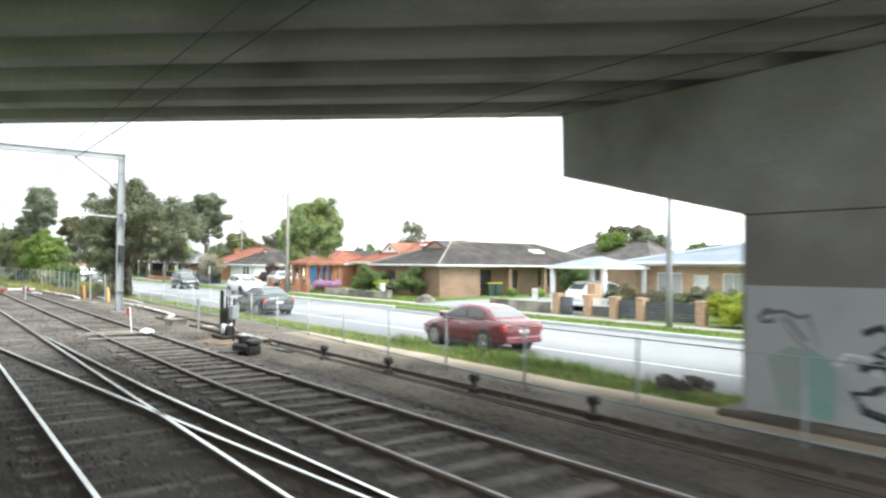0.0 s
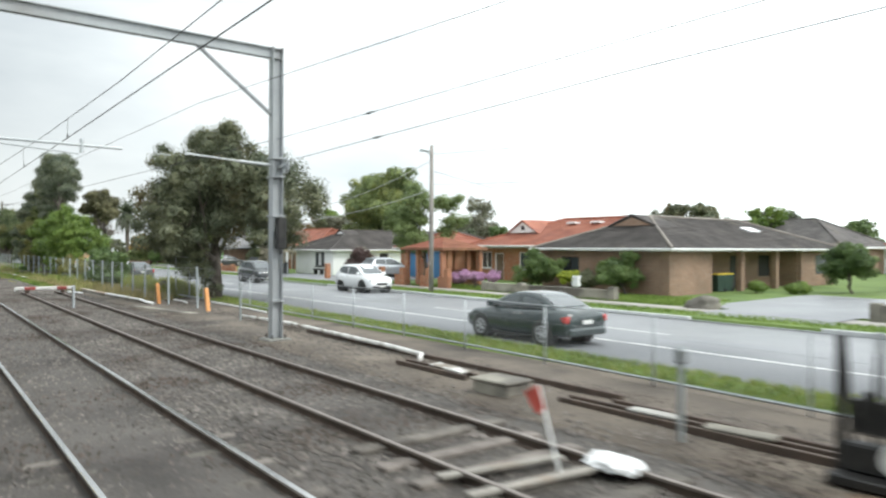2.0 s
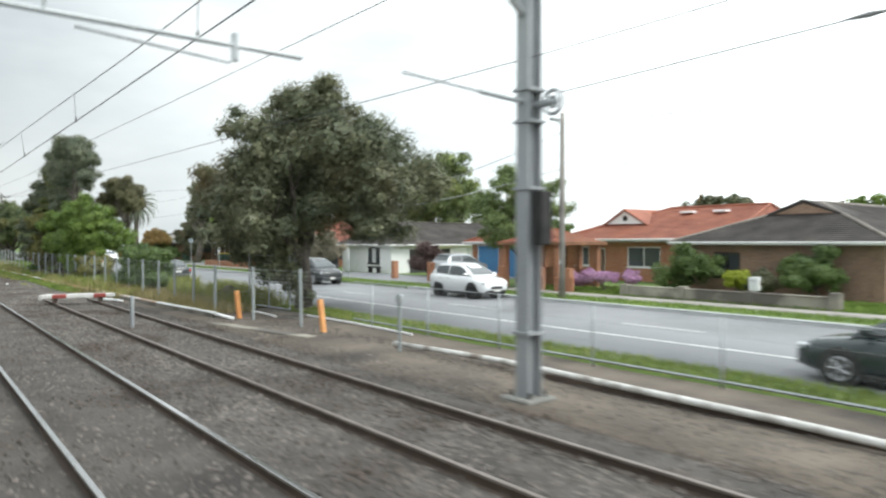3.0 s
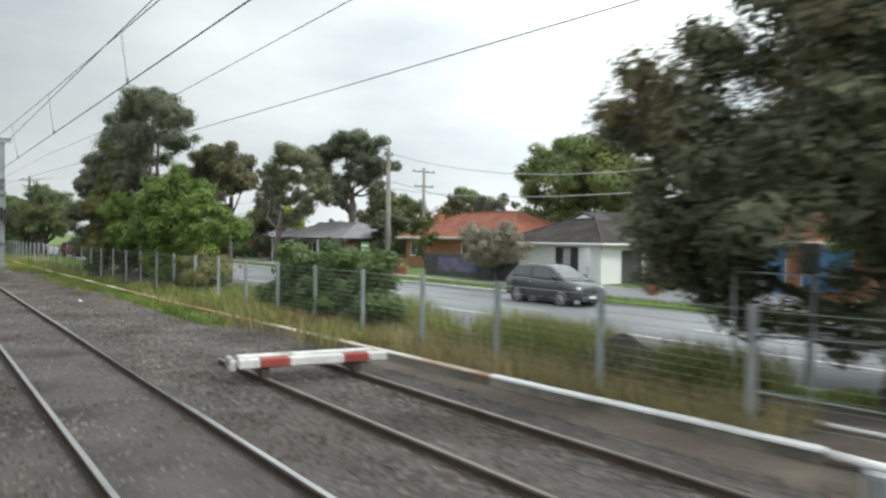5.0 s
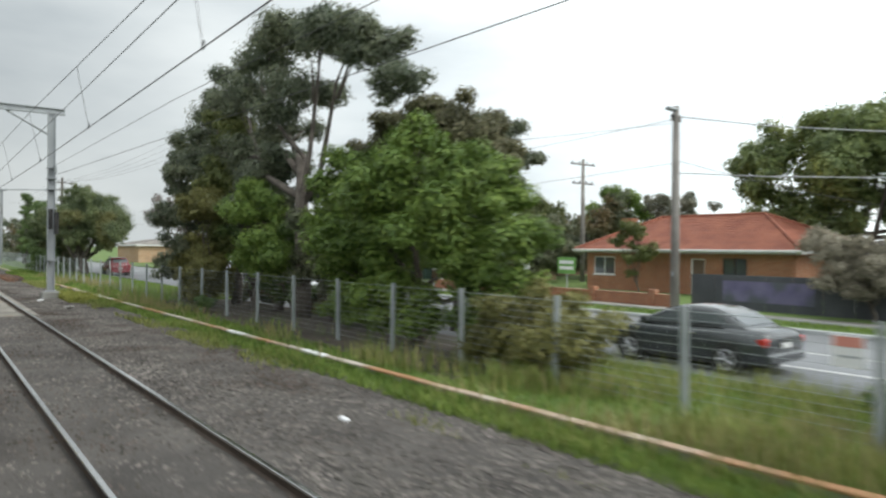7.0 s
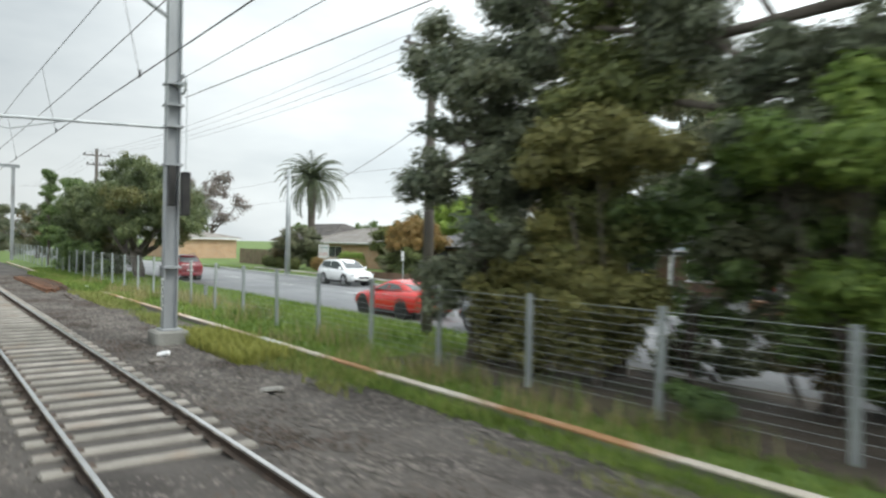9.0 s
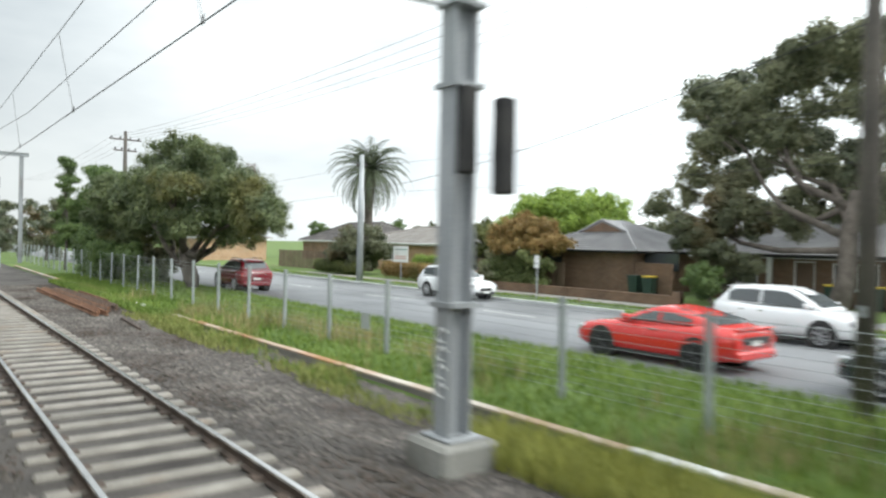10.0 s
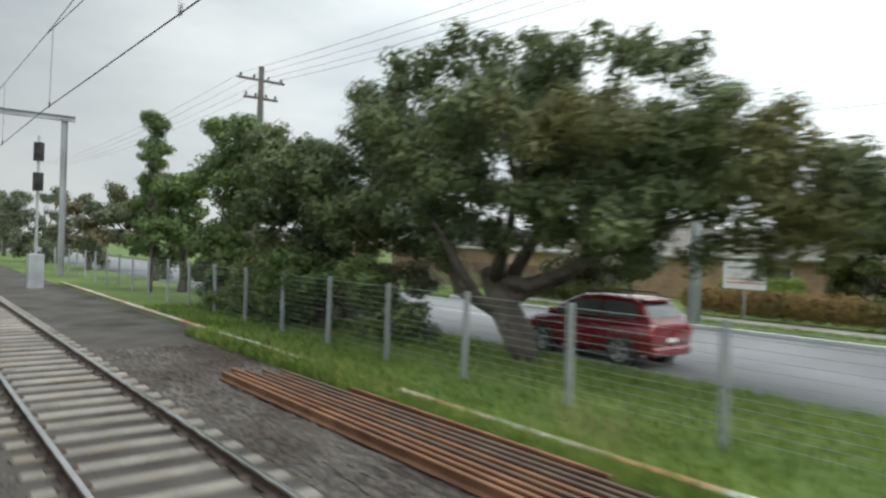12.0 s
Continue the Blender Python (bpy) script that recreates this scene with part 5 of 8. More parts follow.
    tree("shrub", "small green shrub beside a golden one", (-47.4, 30.3, 0), 0.5, rlobes(6, 0.5, 0.5, 0.5, 1.4, 0.4, 0.5, 55), 5000, 0.065, "leaf_dark", 0.04, clump=0.25)
    tree("shrub", "clipped round garden tree beside the driveway", (-38.3, 42.0, 0), 0.7, rlobes(20, 1.05, 1.0, 0.9, 2.35, 0.55, 0.8, 56), 17000, 0.08, "leaf_mid", 0.09, clump=0.3)
    tree("shrub", "mauve flowering shrub at the garden wall", (-54.6, 28.2, 0), 0.4, rlobes(10, 2.0, 0.7, 0.35, 0.9, 0.35, 0.55, 57), 9000, 0.06, "petal", 0.04, clump=0.25)
    for gx, gy, gs in ((-41.6, 38.0, 58), (-39.9, 39.2, 59)):
        tree("shrub", "small green garden shrub below the porch", (gx, gy, 0), 0.3, rlobes(6, 0.4, 0.3, 0.3, 0.6, 0.3, 0.4, gs), 3500, 0.06, "leaf_bright", 0.03, clump=0.2)
    row = [(k * 0.62 - 3.4, 0.12 * math.sin(k * 2.1), 0.85 + 0.12 * math.sin(k * 1.7), 0.6, 0.55, 0.72) for k in range(12)]
    tree("hedge", "dark garden hedge behind a board fence", (-20.9, 29.4, -0.05), 0.5, row, 20000, 0.07, "leaf_dark", 0.03, clump=0.22, hollow=0.7)
    tree("shrub", "dark scruffy weed bush at the road edge", (-8.6, 12.8, -0.2), 0.4, rlobes(7, 0.6, 0.2, 0.15, 0.38, 0.15, 0.25, 94), 1300, 0.05, "twig_dark", 0.03, clump=0.5)
    tree("shrub", "yellow-green rounded shrub by the footpath", (-15.9, 27.9, 0), 0.5, rlobes(18, 1.3, 0.7, 0.45, 1.25, 0.55, 0.75, 60), 16000, 0.07, "leaf_gold", 0.03, clump=0.3)
    tree("shrub", "dark red-leaved shrub at the end of the white house", (-73.8, 31.2, 0), 0.8, rlobes(14, 1.5, 0.9, 0.6, 2.1, 0.6, 0.8, 61), 9000, 0.075, "leaf_plum", 0.07, clump=0.35)
    for i, (x, l, lf, h) in enumerate(((-145.4, 4.0, "leaf_copper", 1.25), (-156.5, 3.4, "leaf_olive", 1.1), (-147.6, 1.5, "leaf_lime", 1.7))):
        lob = [(k * 0.6 - l, 0, h * 0.55, 0.55, 0.45, h * 0.5) for k in range(int(l / 0.3) + 1)]
        tree("hedge", "clipped garden hedge along the footpath", (x, 27.6 + (2.5 if i == 2 else 0), -0.05), 0.4, lob, 14000, 0.055, lf, 0.03, clump=0.16, hollow=0.75)
    tree("tree", "rounded green tree far behind the roofs", (-57.6, 70.0, 0), 4, rlobes(12, 1.7, 1.5, 4.4, 6.4, 0.7, 1.0, 87), 5000, 0.14, "leaf_bright", 0.2, clump=0.3)
    tree("tree", "broad dark tree far behind the roofs", (-121.7, 153.5, 0), 6, rlobes(36, 8.0, 5, 8.4, 12.6, 1.6, 2.4, 86), 14000, 0.3, "leaf_dark", 0.4, clump=0.4)
    g = np.random.default_rng(99)
    for i in range(26):
        x, y = 25 - i * 11.5 + g.uniform(-4, 4), g.uniform(62, 110)
        h = g.uniform(5.0, 9.5) * (0.55 + y / 180) * (0.68 if -66 < x < -18 else 1.0)
        tree("tree", "distant suburban garden tree", (x, y, 0), h * 0.4, rlobes(16, h * 0.4, h * 0.36, h * 0.28, h * 0.84, h * 0.13, h * 0.2, 200 + i), 4500, 0.22, ("leaf_dark", "leaf_mid", "leaf_euc")[i % 3], 0.18, "distant trees", clump=0.7)


build_trees()


def build_palm(x, y, trunk_h, reach, n, name_label):
    th = thing("palm_tree", name_label, "palm", pose(x, y, 0))
    pts = [(0.05 * math.sin(k), 0, -0.3 + (trunk_h + 0.3) * k / 8) for k in range(9)]
    P("trunk", tube(pts, [0.5, 0.42, 0.38, 0.36, 0.36, 0.36, 0.4, 0.55, 0.35], 12), M["bark"], th, smooth=True)
    g = np.random.default_rng(int(-x))
    for i in range(n):
        az = 2.39996 * i + g.uniform(-0.2, 0.2)
        el = 1.4 - 2.1 * (i / n) + g.uniform(-0.1, 0.1)
        L = reach * g.uniform(0.85, 1.1)
        d = Vector((math.cos(az), math.sin(az), 0))
        spine, p, e = [], Vector((0, 0, trunk_h)), el
        for k in range(9):
            spine.append(p.copy())
            p = p + (d * math.cos(e) + Vector((0, 0, math.sin(e)))) * (L / 8)
            e -= 0.13 + 0.028 * k
        ch = [tube(spine, [0.045 - 0.004 * k for k in range(9)], 4, False)]
        side = d.cross(Vector((0, 0, 1)))
        V, Fc = [], []
        for k in range(34):
            t = 0.12 + 0.88 * k / 33
            j = min(7, int(t * 8))
            q = spine[j].lerp(spine[j + 1], t * 8 - j)
            ax = (spine[j + 1] - spine[j]).normalized()
            ln = 0.62 * math.sin(math.pi * min(1, 0.18 + t * 0.8)) + 0.12
            for sgn in (-1, 1):
                tip = q + (side * sgn * 0.8 + ax * 0.55 + Vector((0, 0, -0.35))).normalized() * ln
                o = len(V)
                V += [tuple(q - ax * 0.03), tuple(q + ax * 0.03), tuple(tip)]
                Fc.append((o, o + 1, o + 2))
        ch.append((V, Fc))
        P("frond", cat(ch), M["frond"], th)


build_palm(-159.5, 32.2, 8.8, 4.3, 84, "tall date palm with a full drooping crown")
build_palm(-186.3, 64, 6.2, 3.0, 34, "date palm behind the rooftops")


# ---- road overbridge at the start of the line ----
def build_bridge():
    th = thing("road_overbridge", "grey concrete road overbridge with girders and a hammerhead pier", "bridge", kind="structure")
    d = Vector((0.677, 0.736, 0))
    nrm = Vector((0.736, -0.677, 0))           # away from the open side
    o = Vector((-14.3, 8.8, 0))

    def beam(off0, off1, z0, z1, s0=-24.0, s1=34.0):
        c = [o + d * s + nrm * q for s, q in ((s0, off0), (s1, off0), (s1, off1), (s0, off1))]
        V = [(p.x, p.y, z) for z in (z0, z1) for p in c]
        return V, [(3, 2, 1, 0), (4, 5, 6, 7), (0, 1, 5, 4), (1, 2, 6, 5), (2, 3, 7, 6), (3, 0, 4, 7)]
    P("deck", beam(0, 14, 6.75, 7.1), M["bridge"], th, "stained concrete bridge deck")
    P("parapet", beam(-0.05, 0.3, 7.1, 8.1), M["bridge"], th)
    for i in range(9):
        P("girder", beam(0.05 + i * 1.6, 0.6 + i * 1.6, 6.0, 6.76), M["bridge"], th)
    # hammerhead pier: a tapered headstock on a wall pier
    out = [(-11.2, 5.98), (-11.15, 4.56), (-6.75, 3.46), (-6.75, -0.5), (1.6, -0.5), (1.6, 3.46), (6.0, 4.56), (6.0, 5.98)]
    P("pier", prism(out, "y", 11.75, 13.05), M["bridge"], th, "concrete wall pier with a tapered headstock")
    P("pier_footing", box(-7.1, 1.9, 11.45, 13.2, -0.5, 0.0, 0.05), M["dirt"], th)
    # cover paint and sprayed scrawl on the face of the pier
    y = 11.742
    P("paint_patch", ([(-6.7, y, 0.0), (1.5, y, 0.0), (1.5, y, 2.25), (-6.7, y, 2.2)], [(0, 1, 2, 3)]), M["grey_paint"], th, "patch of grey cover paint")
    P("spray_patch", ([(-6.05, y - 0.006, 0.12), (-5.2, y - 0.006, 0.05), (-5.15, y - 0.006, 0.8), (-5.35, y - 0.006, 1.1), (-5.9, y - 0.006, 1.2), (-6.3, y - 0.006, 0.95)], [(0, 1, 2, 3, 4, 5)]), M["teal"], th, "faded teal sprayed patch")
    for sq, r in ((((-6.45, 1.62), (-6.3, 1.8), (-6.1, 1.74), (-6.2, 1.6), (-6.4, 1.58)), 0.045), (((-6.35, 1.72), (-6.0, 1.78), (-5.75, 1.68), (-5.6, 1.74), (-5.58, 1.6)), 0.035),
                  (((-6.05, 1.68), (-5.9, 1.42), (-5.7, 1.22), (-5.5, 1.12), (-5.46, 1.3), (-5.55, 1.62)), 0.022), (((-5.95, 1.7), (-5.8, 1.48), (-5.62, 1.3)), 0.03)):
        P("scrawl", tube([(a, y + 0.012, b) for a, b in sq], r, 6), M["faded_spray"], th, "faded purple-grey sprayed scrawl")
    for sq, r in ((((-4.75, 1.5), (-4.5, 1.62), (-4.3, 1.4), (-4.6, 1.2), (-4.2, 1.05)), 0.07), (((-4.8, 0.95), (-4.5, 1.05), (-4.25, 0.8), (-4.6, 0.62), (-4.9, 0.55), (-4.75, 0.3), (-4.3, 0.2)), 0.08), (((-4.1, 1.5), (-3.9, 1.0), (-4.1, 0.5), (-3.7, 0.3)), 0.07)):
        P("scrawl", tube([(a, y + 0.03, b) for a, b in sq], r, 6), M["spray"], th, "thick black sprayed scrawl")
    P("scrawl", tube([(-5.15, y + 0.012, 0.95), (-5.0, y + 0.012, 1.15), (-4.7, y + 0.012, 1.12), (-4.55, y + 0.012, 0.85)], 0.035, 6), M["white"], th, "pale sprayed scrawl")
    P("joint_band", box(-6.754, 1.604, 11.745, 11.755, 3.44, 3.47), M["rail_side"], th, "dark construction joint")


build_bridge()


# ---- overhead line masts and wires ----
def ibeam(p0, p1, w, h, t=0.02):
    """An I-section along a straight line, as one closed profile."""
    p0, p1 = Vector(p0), Vector(p1)
    d = (p1 - p0).normalized()
    a = d.cross(Vector((0, 0, 1)) if abs(d.z) < 0.9 else Vector((0, 1, 0))).normalized()
    b = d.cross(a)
    half = [(-w / 2, -h / 2), (w / 2, -h / 2), (w / 2, -h / 2 + t), (t / 2, -h / 2 + t), (t / 2, h / 2 - t), (w / 2, h / 2 - t)]
    prof = half + [(-u, -v) for u, v in half]
    n = len(prof)
    V = [tuple(p + a * u + b * v) for p in (p0, p1) for u, v in prof]
    return V, [(k, (k + 1) % n, n + (k + 1) % n, n + k) for k in range(n)] + [tuple(range(n))[::-1], tuple(range(n, 2 * n))]


def ring(c, r, w, axis="x", n=20):
    c = Vector(c)
    pts = []
    for i in range(n + 1):
        a = 2 * math.pi * i / n
        pts.append(c + (Vector((0, math.cos(a), math.sin(a))) if axis == "x" else Vector((math.cos(a), 0, math.sin(a)))) * r)
    return tube(pts, w, 6, False)


def build_masts():
    m = thing("catenary_mast", "grey steel portal mast carrying the overhead wires", "railway mast", pose(-40.2, 8.46, 0))
    P("column", ibeam((0, 0, -0.4), (0, 0, 8.3), 0.3, 0.32, 0.025), M["mast"], m)
    P("portal_beam", cat([ibeam((0, 0.15, 8.12), (0, -17, 8.12), 0.2, 0.3)]), M["mast"], m)
    P("brace", tube([(0, -0.15, 6.35), (0, -2.3, 8.0)], 0.065, 8), M["mast"], m)
    P("registration_arm", cat([tube([(0, -0.15, 4.88), (0, -1.1, 4.93)], 0.045, 8), tube([(0, -1.1, 4.93), (0, -2.6, 5.02)], 0.025, 8)]), M["galv"], m)
    P("pull_off_arm", cat([tube([(-0.3, -4.1, 5.04), (-0.3, -12.5, 5.1)], 0.035, 8), tube([(-0.3, -5.04, 4.85), (-0.3, -5.04, 5.2)], 0.05, 8), tube([(-0.3, -5.1, 4.82), (-0.3, -6.9, 4.95)], 0.02, 6), tube([(-0.3, -7.2, 5.05), (0, -7.2, 8.0)], 0.03, 6)]), M["galv"], m)
    P("tension_wheel", cat([ring((0.46, 0.1, 4.84), 0.2, 0.035, "y"), ring((0.46, 0.1, 4.84), 0.09, 0.03, "y"), tube([(0.0, 0.1, 4.84), (0.5, 0.1, 4.84)], 0.06)]), M["galv"], m)
    for z in (0.96, 3.42, 4.55, 5.09):
        P("band", box(-0.2, 0.2, -0.2, 0.2, z - 0.025, z + 0.025), M["mast"], m)
    P("balance_weight", box(0.2, 0.4, -0.1, 0.16, 2.46, 3.36, 0.02), M["black_iron"], m, "dark stacked balance weight")
    P("footing", box(-0.35, 0.35, -0.35, 0.35, -0.45, -0.12, 0.03), M["footing"], m)
    for dx in (-0.13, 0.13):
        for dy in (-0.12, 0.12):
            P("bolt", tube([(dx * 1.6, dy * 1.6, -0.12), (dx * 1.6, dy * 1.6, -0.02)], 0.025, 6), M["black_iron"], m)
    m2 = thing("catenary_mast", "grey steel tension mast on a concrete block", "railway mast", pose(-113.7, 5.3, 0))
    P("column", cat([ibeam((0, 0, 0.1), (0, 0, 9.4), 0.3, 0.34, 0.03)]), M["mast"], m2)
    P("cantilever", cat([tube([(0, -0.15, 5.37), (0, -7.5, 5.05)], 0.04, 8), tube([(0, -2.4, 5.27), (0, -3.6, 4.95), (0, -4.6, 5.1)], 0.02, 6)]), M["galv"], m2)
    P("top_beam", ibeam((0, 0.6, 9.4), (0, -15, 9.4), 0.22, 0.3), M["mast"], m2)
    P("brace", tube([(0, -0.15, 8.2), (0, -2.0, 9.25)], 0.06, 8), M["mast"], m2)
    for z in (1.78, 4.42, 5.4, 5.95, 6.5):
        P("band", box(-0.21, 0.24, -0.22, 0.22, z - 0.03, z + 0.03), M["mast"], m2)
    P("tension_wheel", cat([ring((0.42, 0.12, 6.45), 0.24, 0.035, "y"), tube([(0, 0.12, 6.45), (0.5, 0.12, 6.45)], 0.05)]), M["galv"], m2)
    P("balance_weight", box(0.17, 0.36, -0.16, 0.02, 3.35, 4.38, 0.02), M["black_iron"], m2, "dark stacked balance weight")
    P("balance_weight", box(0.56, 0.78, 0.05, 0.25, 3.1, 4.2, 0.02), M["black_iron"], m2, "dark stacked balance weight")
    P("weight_rod", tube([(0.67, 0.15, 4.2), (0.67, 0.15, 6.3)], 0.012, 6), M["galv"], m2)
    P("footing", box(-0.42, 0.42, -0.42, 0.42, -0.4, 0.16, 0.05), M["footing"], m2, "chipped concrete footing")
    P("base_plate", box(-0.28, 0.28, -0.26, 0.26, 0.16, 0.2, 0.01), M["mast"], m2)
    for k in range(4):
        z = 0.75 + k * 0.22
        P("scrawl", tube([(0.0 + 0.1 * math.cos(q), -0.178, z + 0.09 * math.sin(q)) for q in (0.4, 1.5, 2.6, 3.8, 5.0)], 0.012, 5), M["white"], m2, "white painted scrawl")
    m3 = thing("catenary_portal", "grey steel portal over the tracks", "railway mast", pose(-182, 8.4, 0))
    P("column", ibeam((0, 0, -0.4), (0, 0, 9.9), 0.3, 0.34, 0.025), M["mast"], m3)
    P("portal_beam", ibeam((0, 0.6, 9.9), (0, -17, 9.9), 0.3, 0.34), M["mast"], m3)
    P("dropper_post", ibeam((0, -4.2, 9.8), (0, -4.2, 5.6), 0.18, 0.2), M["mast"], m3)
    sg = thing("railway_signal", "dark railway signal on a tall post", "railway signal", pose(-172, 5.6, 0))
    P("post", tube([(0, 0, -0.4), (0, 0, 7.4)], 0.07, 10), M["galv"], sg)
    for z in (6.6, 5.1):
        P("signal_head", cat([tube([(0.05, 0, z - 0.45), (0.05, 0, z + 0.45)], 0.24, 12), tube([(0.1, 0, z), (0.42, 0, z)], 0.17, 12)]), M["black_iron"], sg)
    P("cabinet", box(-0.3, 0.3, -0.35, 0.35, -0.3, 1.5, 0.03), M["galv"], sg)


build_masts()


def wire_line(name, label, spans, r=0.011, mat="wire", sag=0.3):
    """One overhead wire through its supports, hanging a little between them."""
    pts = []
    for a, b in zip(spans[:-1], spans[1:]):
        a, b = Vector(a), Vector(b)
        for k in range(10):
            t = k / 10
            p = a.lerp(b, t)
            p.z -= sag * 4 * t * (1 - t)
            pts.append(p)
    pts.append(Vector(spans[-1]))
    return tagged(P(name, tube(pts, r, 5), M[mat], smooth=True), label, "overhead wire")


def build_wires():
    lab = "dark overhead railway wire"
    # contact wire, with its zigzag from mast to mast
    wire_line("overhead_wire", lab, [(60, 3.4, 5.36), (-40.2, 3.25, 5.32), (-75, 3.14, 5.3), (-100, 3.12, 5.3), (-130, 2.87, 5.28), (-150, 2.56, 5.26), (-182, 2.66, 5.25), (-260, 2.5, 5.2)], 0.011, sag=0.0)
    # carrying wires above it
    wire_line("overhead_wire", lab, [(60, 3.4, 6.6), (-12, 3.35, 5.95), (-36, 3.3, 5.78), (-45, 3.2, 5.82), (-58, 3.1, 6.07), (-76, 3.0, 6.4), (-99, 2.8, 6.85), (-120, 2.6, 6.95), (-150, 2.6, 7.0), (-179, 2.6, 7.5), (-229, 2.6, 7.0), (-260, 2.6, 7.2)], 0.009, sag=0.0)
    wire_line("overhead_wire", lab, [(-62, 3.0, 6.2), (-95, 2.95, 6.08), (-114, 2.9, 6.0), (-131, 2.85, 6.15), (-150, 2.6, 6.99)], 0.009, sag=0.0)
    # feeder beside them, then the anchored wires of the tension lengths
    wire_line("overhead_wire", lab, [(60, 8.6, 6.4), (-27, 7.6, 6.35), (-40.2, 6.2, 6.4), (-62, 5.75, 6.42), (-78, 5.9, 6.42), (-92, 5.35, 6.42), (-113.7, 5.2, 6.45)], 0.008, sag=0.0)
    wire_line("overhead_wire", "dark feeder wire anchored along the masts", [(-40.2, 8.5, 5.66), (-64, 7.75, 5.85), (-85, 6.7, 5.9), (-113.7, 5.6, 6.2)], 0.01, sag=0.0)
    wire_line("overhead_wire", "anchored tension wire leaving the mast", [(-39.7, 8.6, 4.98), (-28, 8.7, 5.22), (4, 9.2, 5.5)], 0.009, sag=0.0)
    wire_line("overhead_wire", "anchored tension wire leaving the mast", [(-40.2, 8.5, 5.66), (-22, 8.5, 5.62), (4, 8.5, 5.65)], 0.008, sag=0.0)
    lo = [(60, 3.4, 5.36), (-40.2, 3.25, 5.32), (-75, 3.14, 5.3), (-100, 3.12, 5.3), (-130, 2.87, 5.28), (-150, 2.56, 5.26), (-182, 2.66, 5.25)]
    hi = [(60, 3.4, 6.6), (-36, 3.3, 5.78), (-58, 3.1, 6.07), (-76, 3.0, 6.4), (-99, 2.8, 6.85), (-120, 2.6, 6.95), (-150, 2.6, 7.0), (-182, 2.6, 7.45)]
    for i in range(17):
        x = -41.4 - i * 8.3
        a, b = [[float(np.interp(-x, [-p[0] for p in w], [p[k] for p in w])) for k in (1, 2)] for w in (lo, hi)]
        P_ob = P("dropper", cat([tube([(x, *a), (x, *b)], 0.006, 5), tube([(x, a[0], a[1] - 0.03), (x, a[0], a[1] + 0.1)], 0.02, 6)]), M["wire"])
        tagged(P_ob, "thin dropper wire between contact and carrying wires", "overhead wire", "droppers")
    for x, y, z in ((-35.1, 8.5, 5.65), (-35.0, 8.64, 5.08)):
        P_ob = P("insulator", tube([(x - 0.25, y, z), (x - 0.1, y, z), (x, y, z), (x + 0.1, y, z), (x + 0.25, y, z)], [0.01, 0.025, 0.035, 0.025, 0.01], 10), M["mast"])
        tagged(P_ob, "dark insulator on an overhead wire", "insulator")


build_wires()


# ---- an unseen standing train, added behind the eye to shade the near ballast ----
def build_shade_train():
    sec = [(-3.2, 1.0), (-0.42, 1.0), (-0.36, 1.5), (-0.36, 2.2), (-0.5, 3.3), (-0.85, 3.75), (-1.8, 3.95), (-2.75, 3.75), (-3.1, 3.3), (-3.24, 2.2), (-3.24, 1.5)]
    th = thing("train_carriage", "silver carriage with dark windows and yellow doors, added unseen for shade", "train carriage", pose(8.0, 0, 0), "train")
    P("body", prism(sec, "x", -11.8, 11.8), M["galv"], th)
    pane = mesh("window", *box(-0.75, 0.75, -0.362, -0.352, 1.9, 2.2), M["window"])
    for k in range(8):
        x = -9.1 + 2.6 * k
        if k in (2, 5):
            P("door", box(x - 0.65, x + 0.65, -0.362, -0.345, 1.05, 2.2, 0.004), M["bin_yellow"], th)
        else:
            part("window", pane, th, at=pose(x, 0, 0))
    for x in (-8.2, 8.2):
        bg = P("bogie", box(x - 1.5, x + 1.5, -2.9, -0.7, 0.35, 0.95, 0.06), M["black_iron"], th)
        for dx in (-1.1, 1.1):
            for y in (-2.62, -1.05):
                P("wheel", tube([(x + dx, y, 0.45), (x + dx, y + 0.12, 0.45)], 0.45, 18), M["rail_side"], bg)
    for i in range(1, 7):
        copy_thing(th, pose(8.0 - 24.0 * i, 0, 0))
    tr = thing("near_track", "running line with polished rails under the train", "railway track", kind="structure")
    rail(-0.99, -0.99, WEST, 40, M["rail_run"], "polished running rail", tr)
    rail(-2.59, -2.59, WEST, 40, M["rail_run"], "polished running rail", tr)


build_shade_train()


# ---- street poles and their lines ----
def pole(name, label, x, y, h, r, mat, arms=(), lamp=None, tilt=0.0):
    th = thing(name, label, "utility pole", pose(x, y, 0, 0, tilt, 0))
    P("shaft", tube([(0, 0, -0.4), (0, 0, h * 0.5), (0, 0, h)], [r * 1.15, r, r * 0.75], 12), M[mat], th, smooth=True)
    for z, w in arms:
        P("crossarm", box(-0.045, 0.045, -w, w, z - 0.05, z + 0.05, 0.01), M["pole_dark"], th)
        for k in (-0.85, -0.3, 0.3, 0.85):
            P("insulator", tube([(0, k * w, z + 0.06), (0, k * w, z + 0.14), (0, k * w, z + 0.22)], [0.03, 0.06, 0.03], 8), M["black_iron"], th)
    if lamp:
        z, reach = lamp
        P("lamp_arm", tube([(0, 0, z), (0, reach * 0.6, z + 0.16), (0, reach, z + 0.2)], 0.028, 8), M["galv"], th)
        P("lamp_head", box(-0.12, 0.12, reach - 0.1, reach + 0.5, z + 0.15, z + 0.28, 0.04), M["galv"], th)
    P("plate", box(-0.05, 0.05, -r * 1.1 - 0.01, -r * 0.9, 1.5, 1.68), M["galv"], th)
    return th


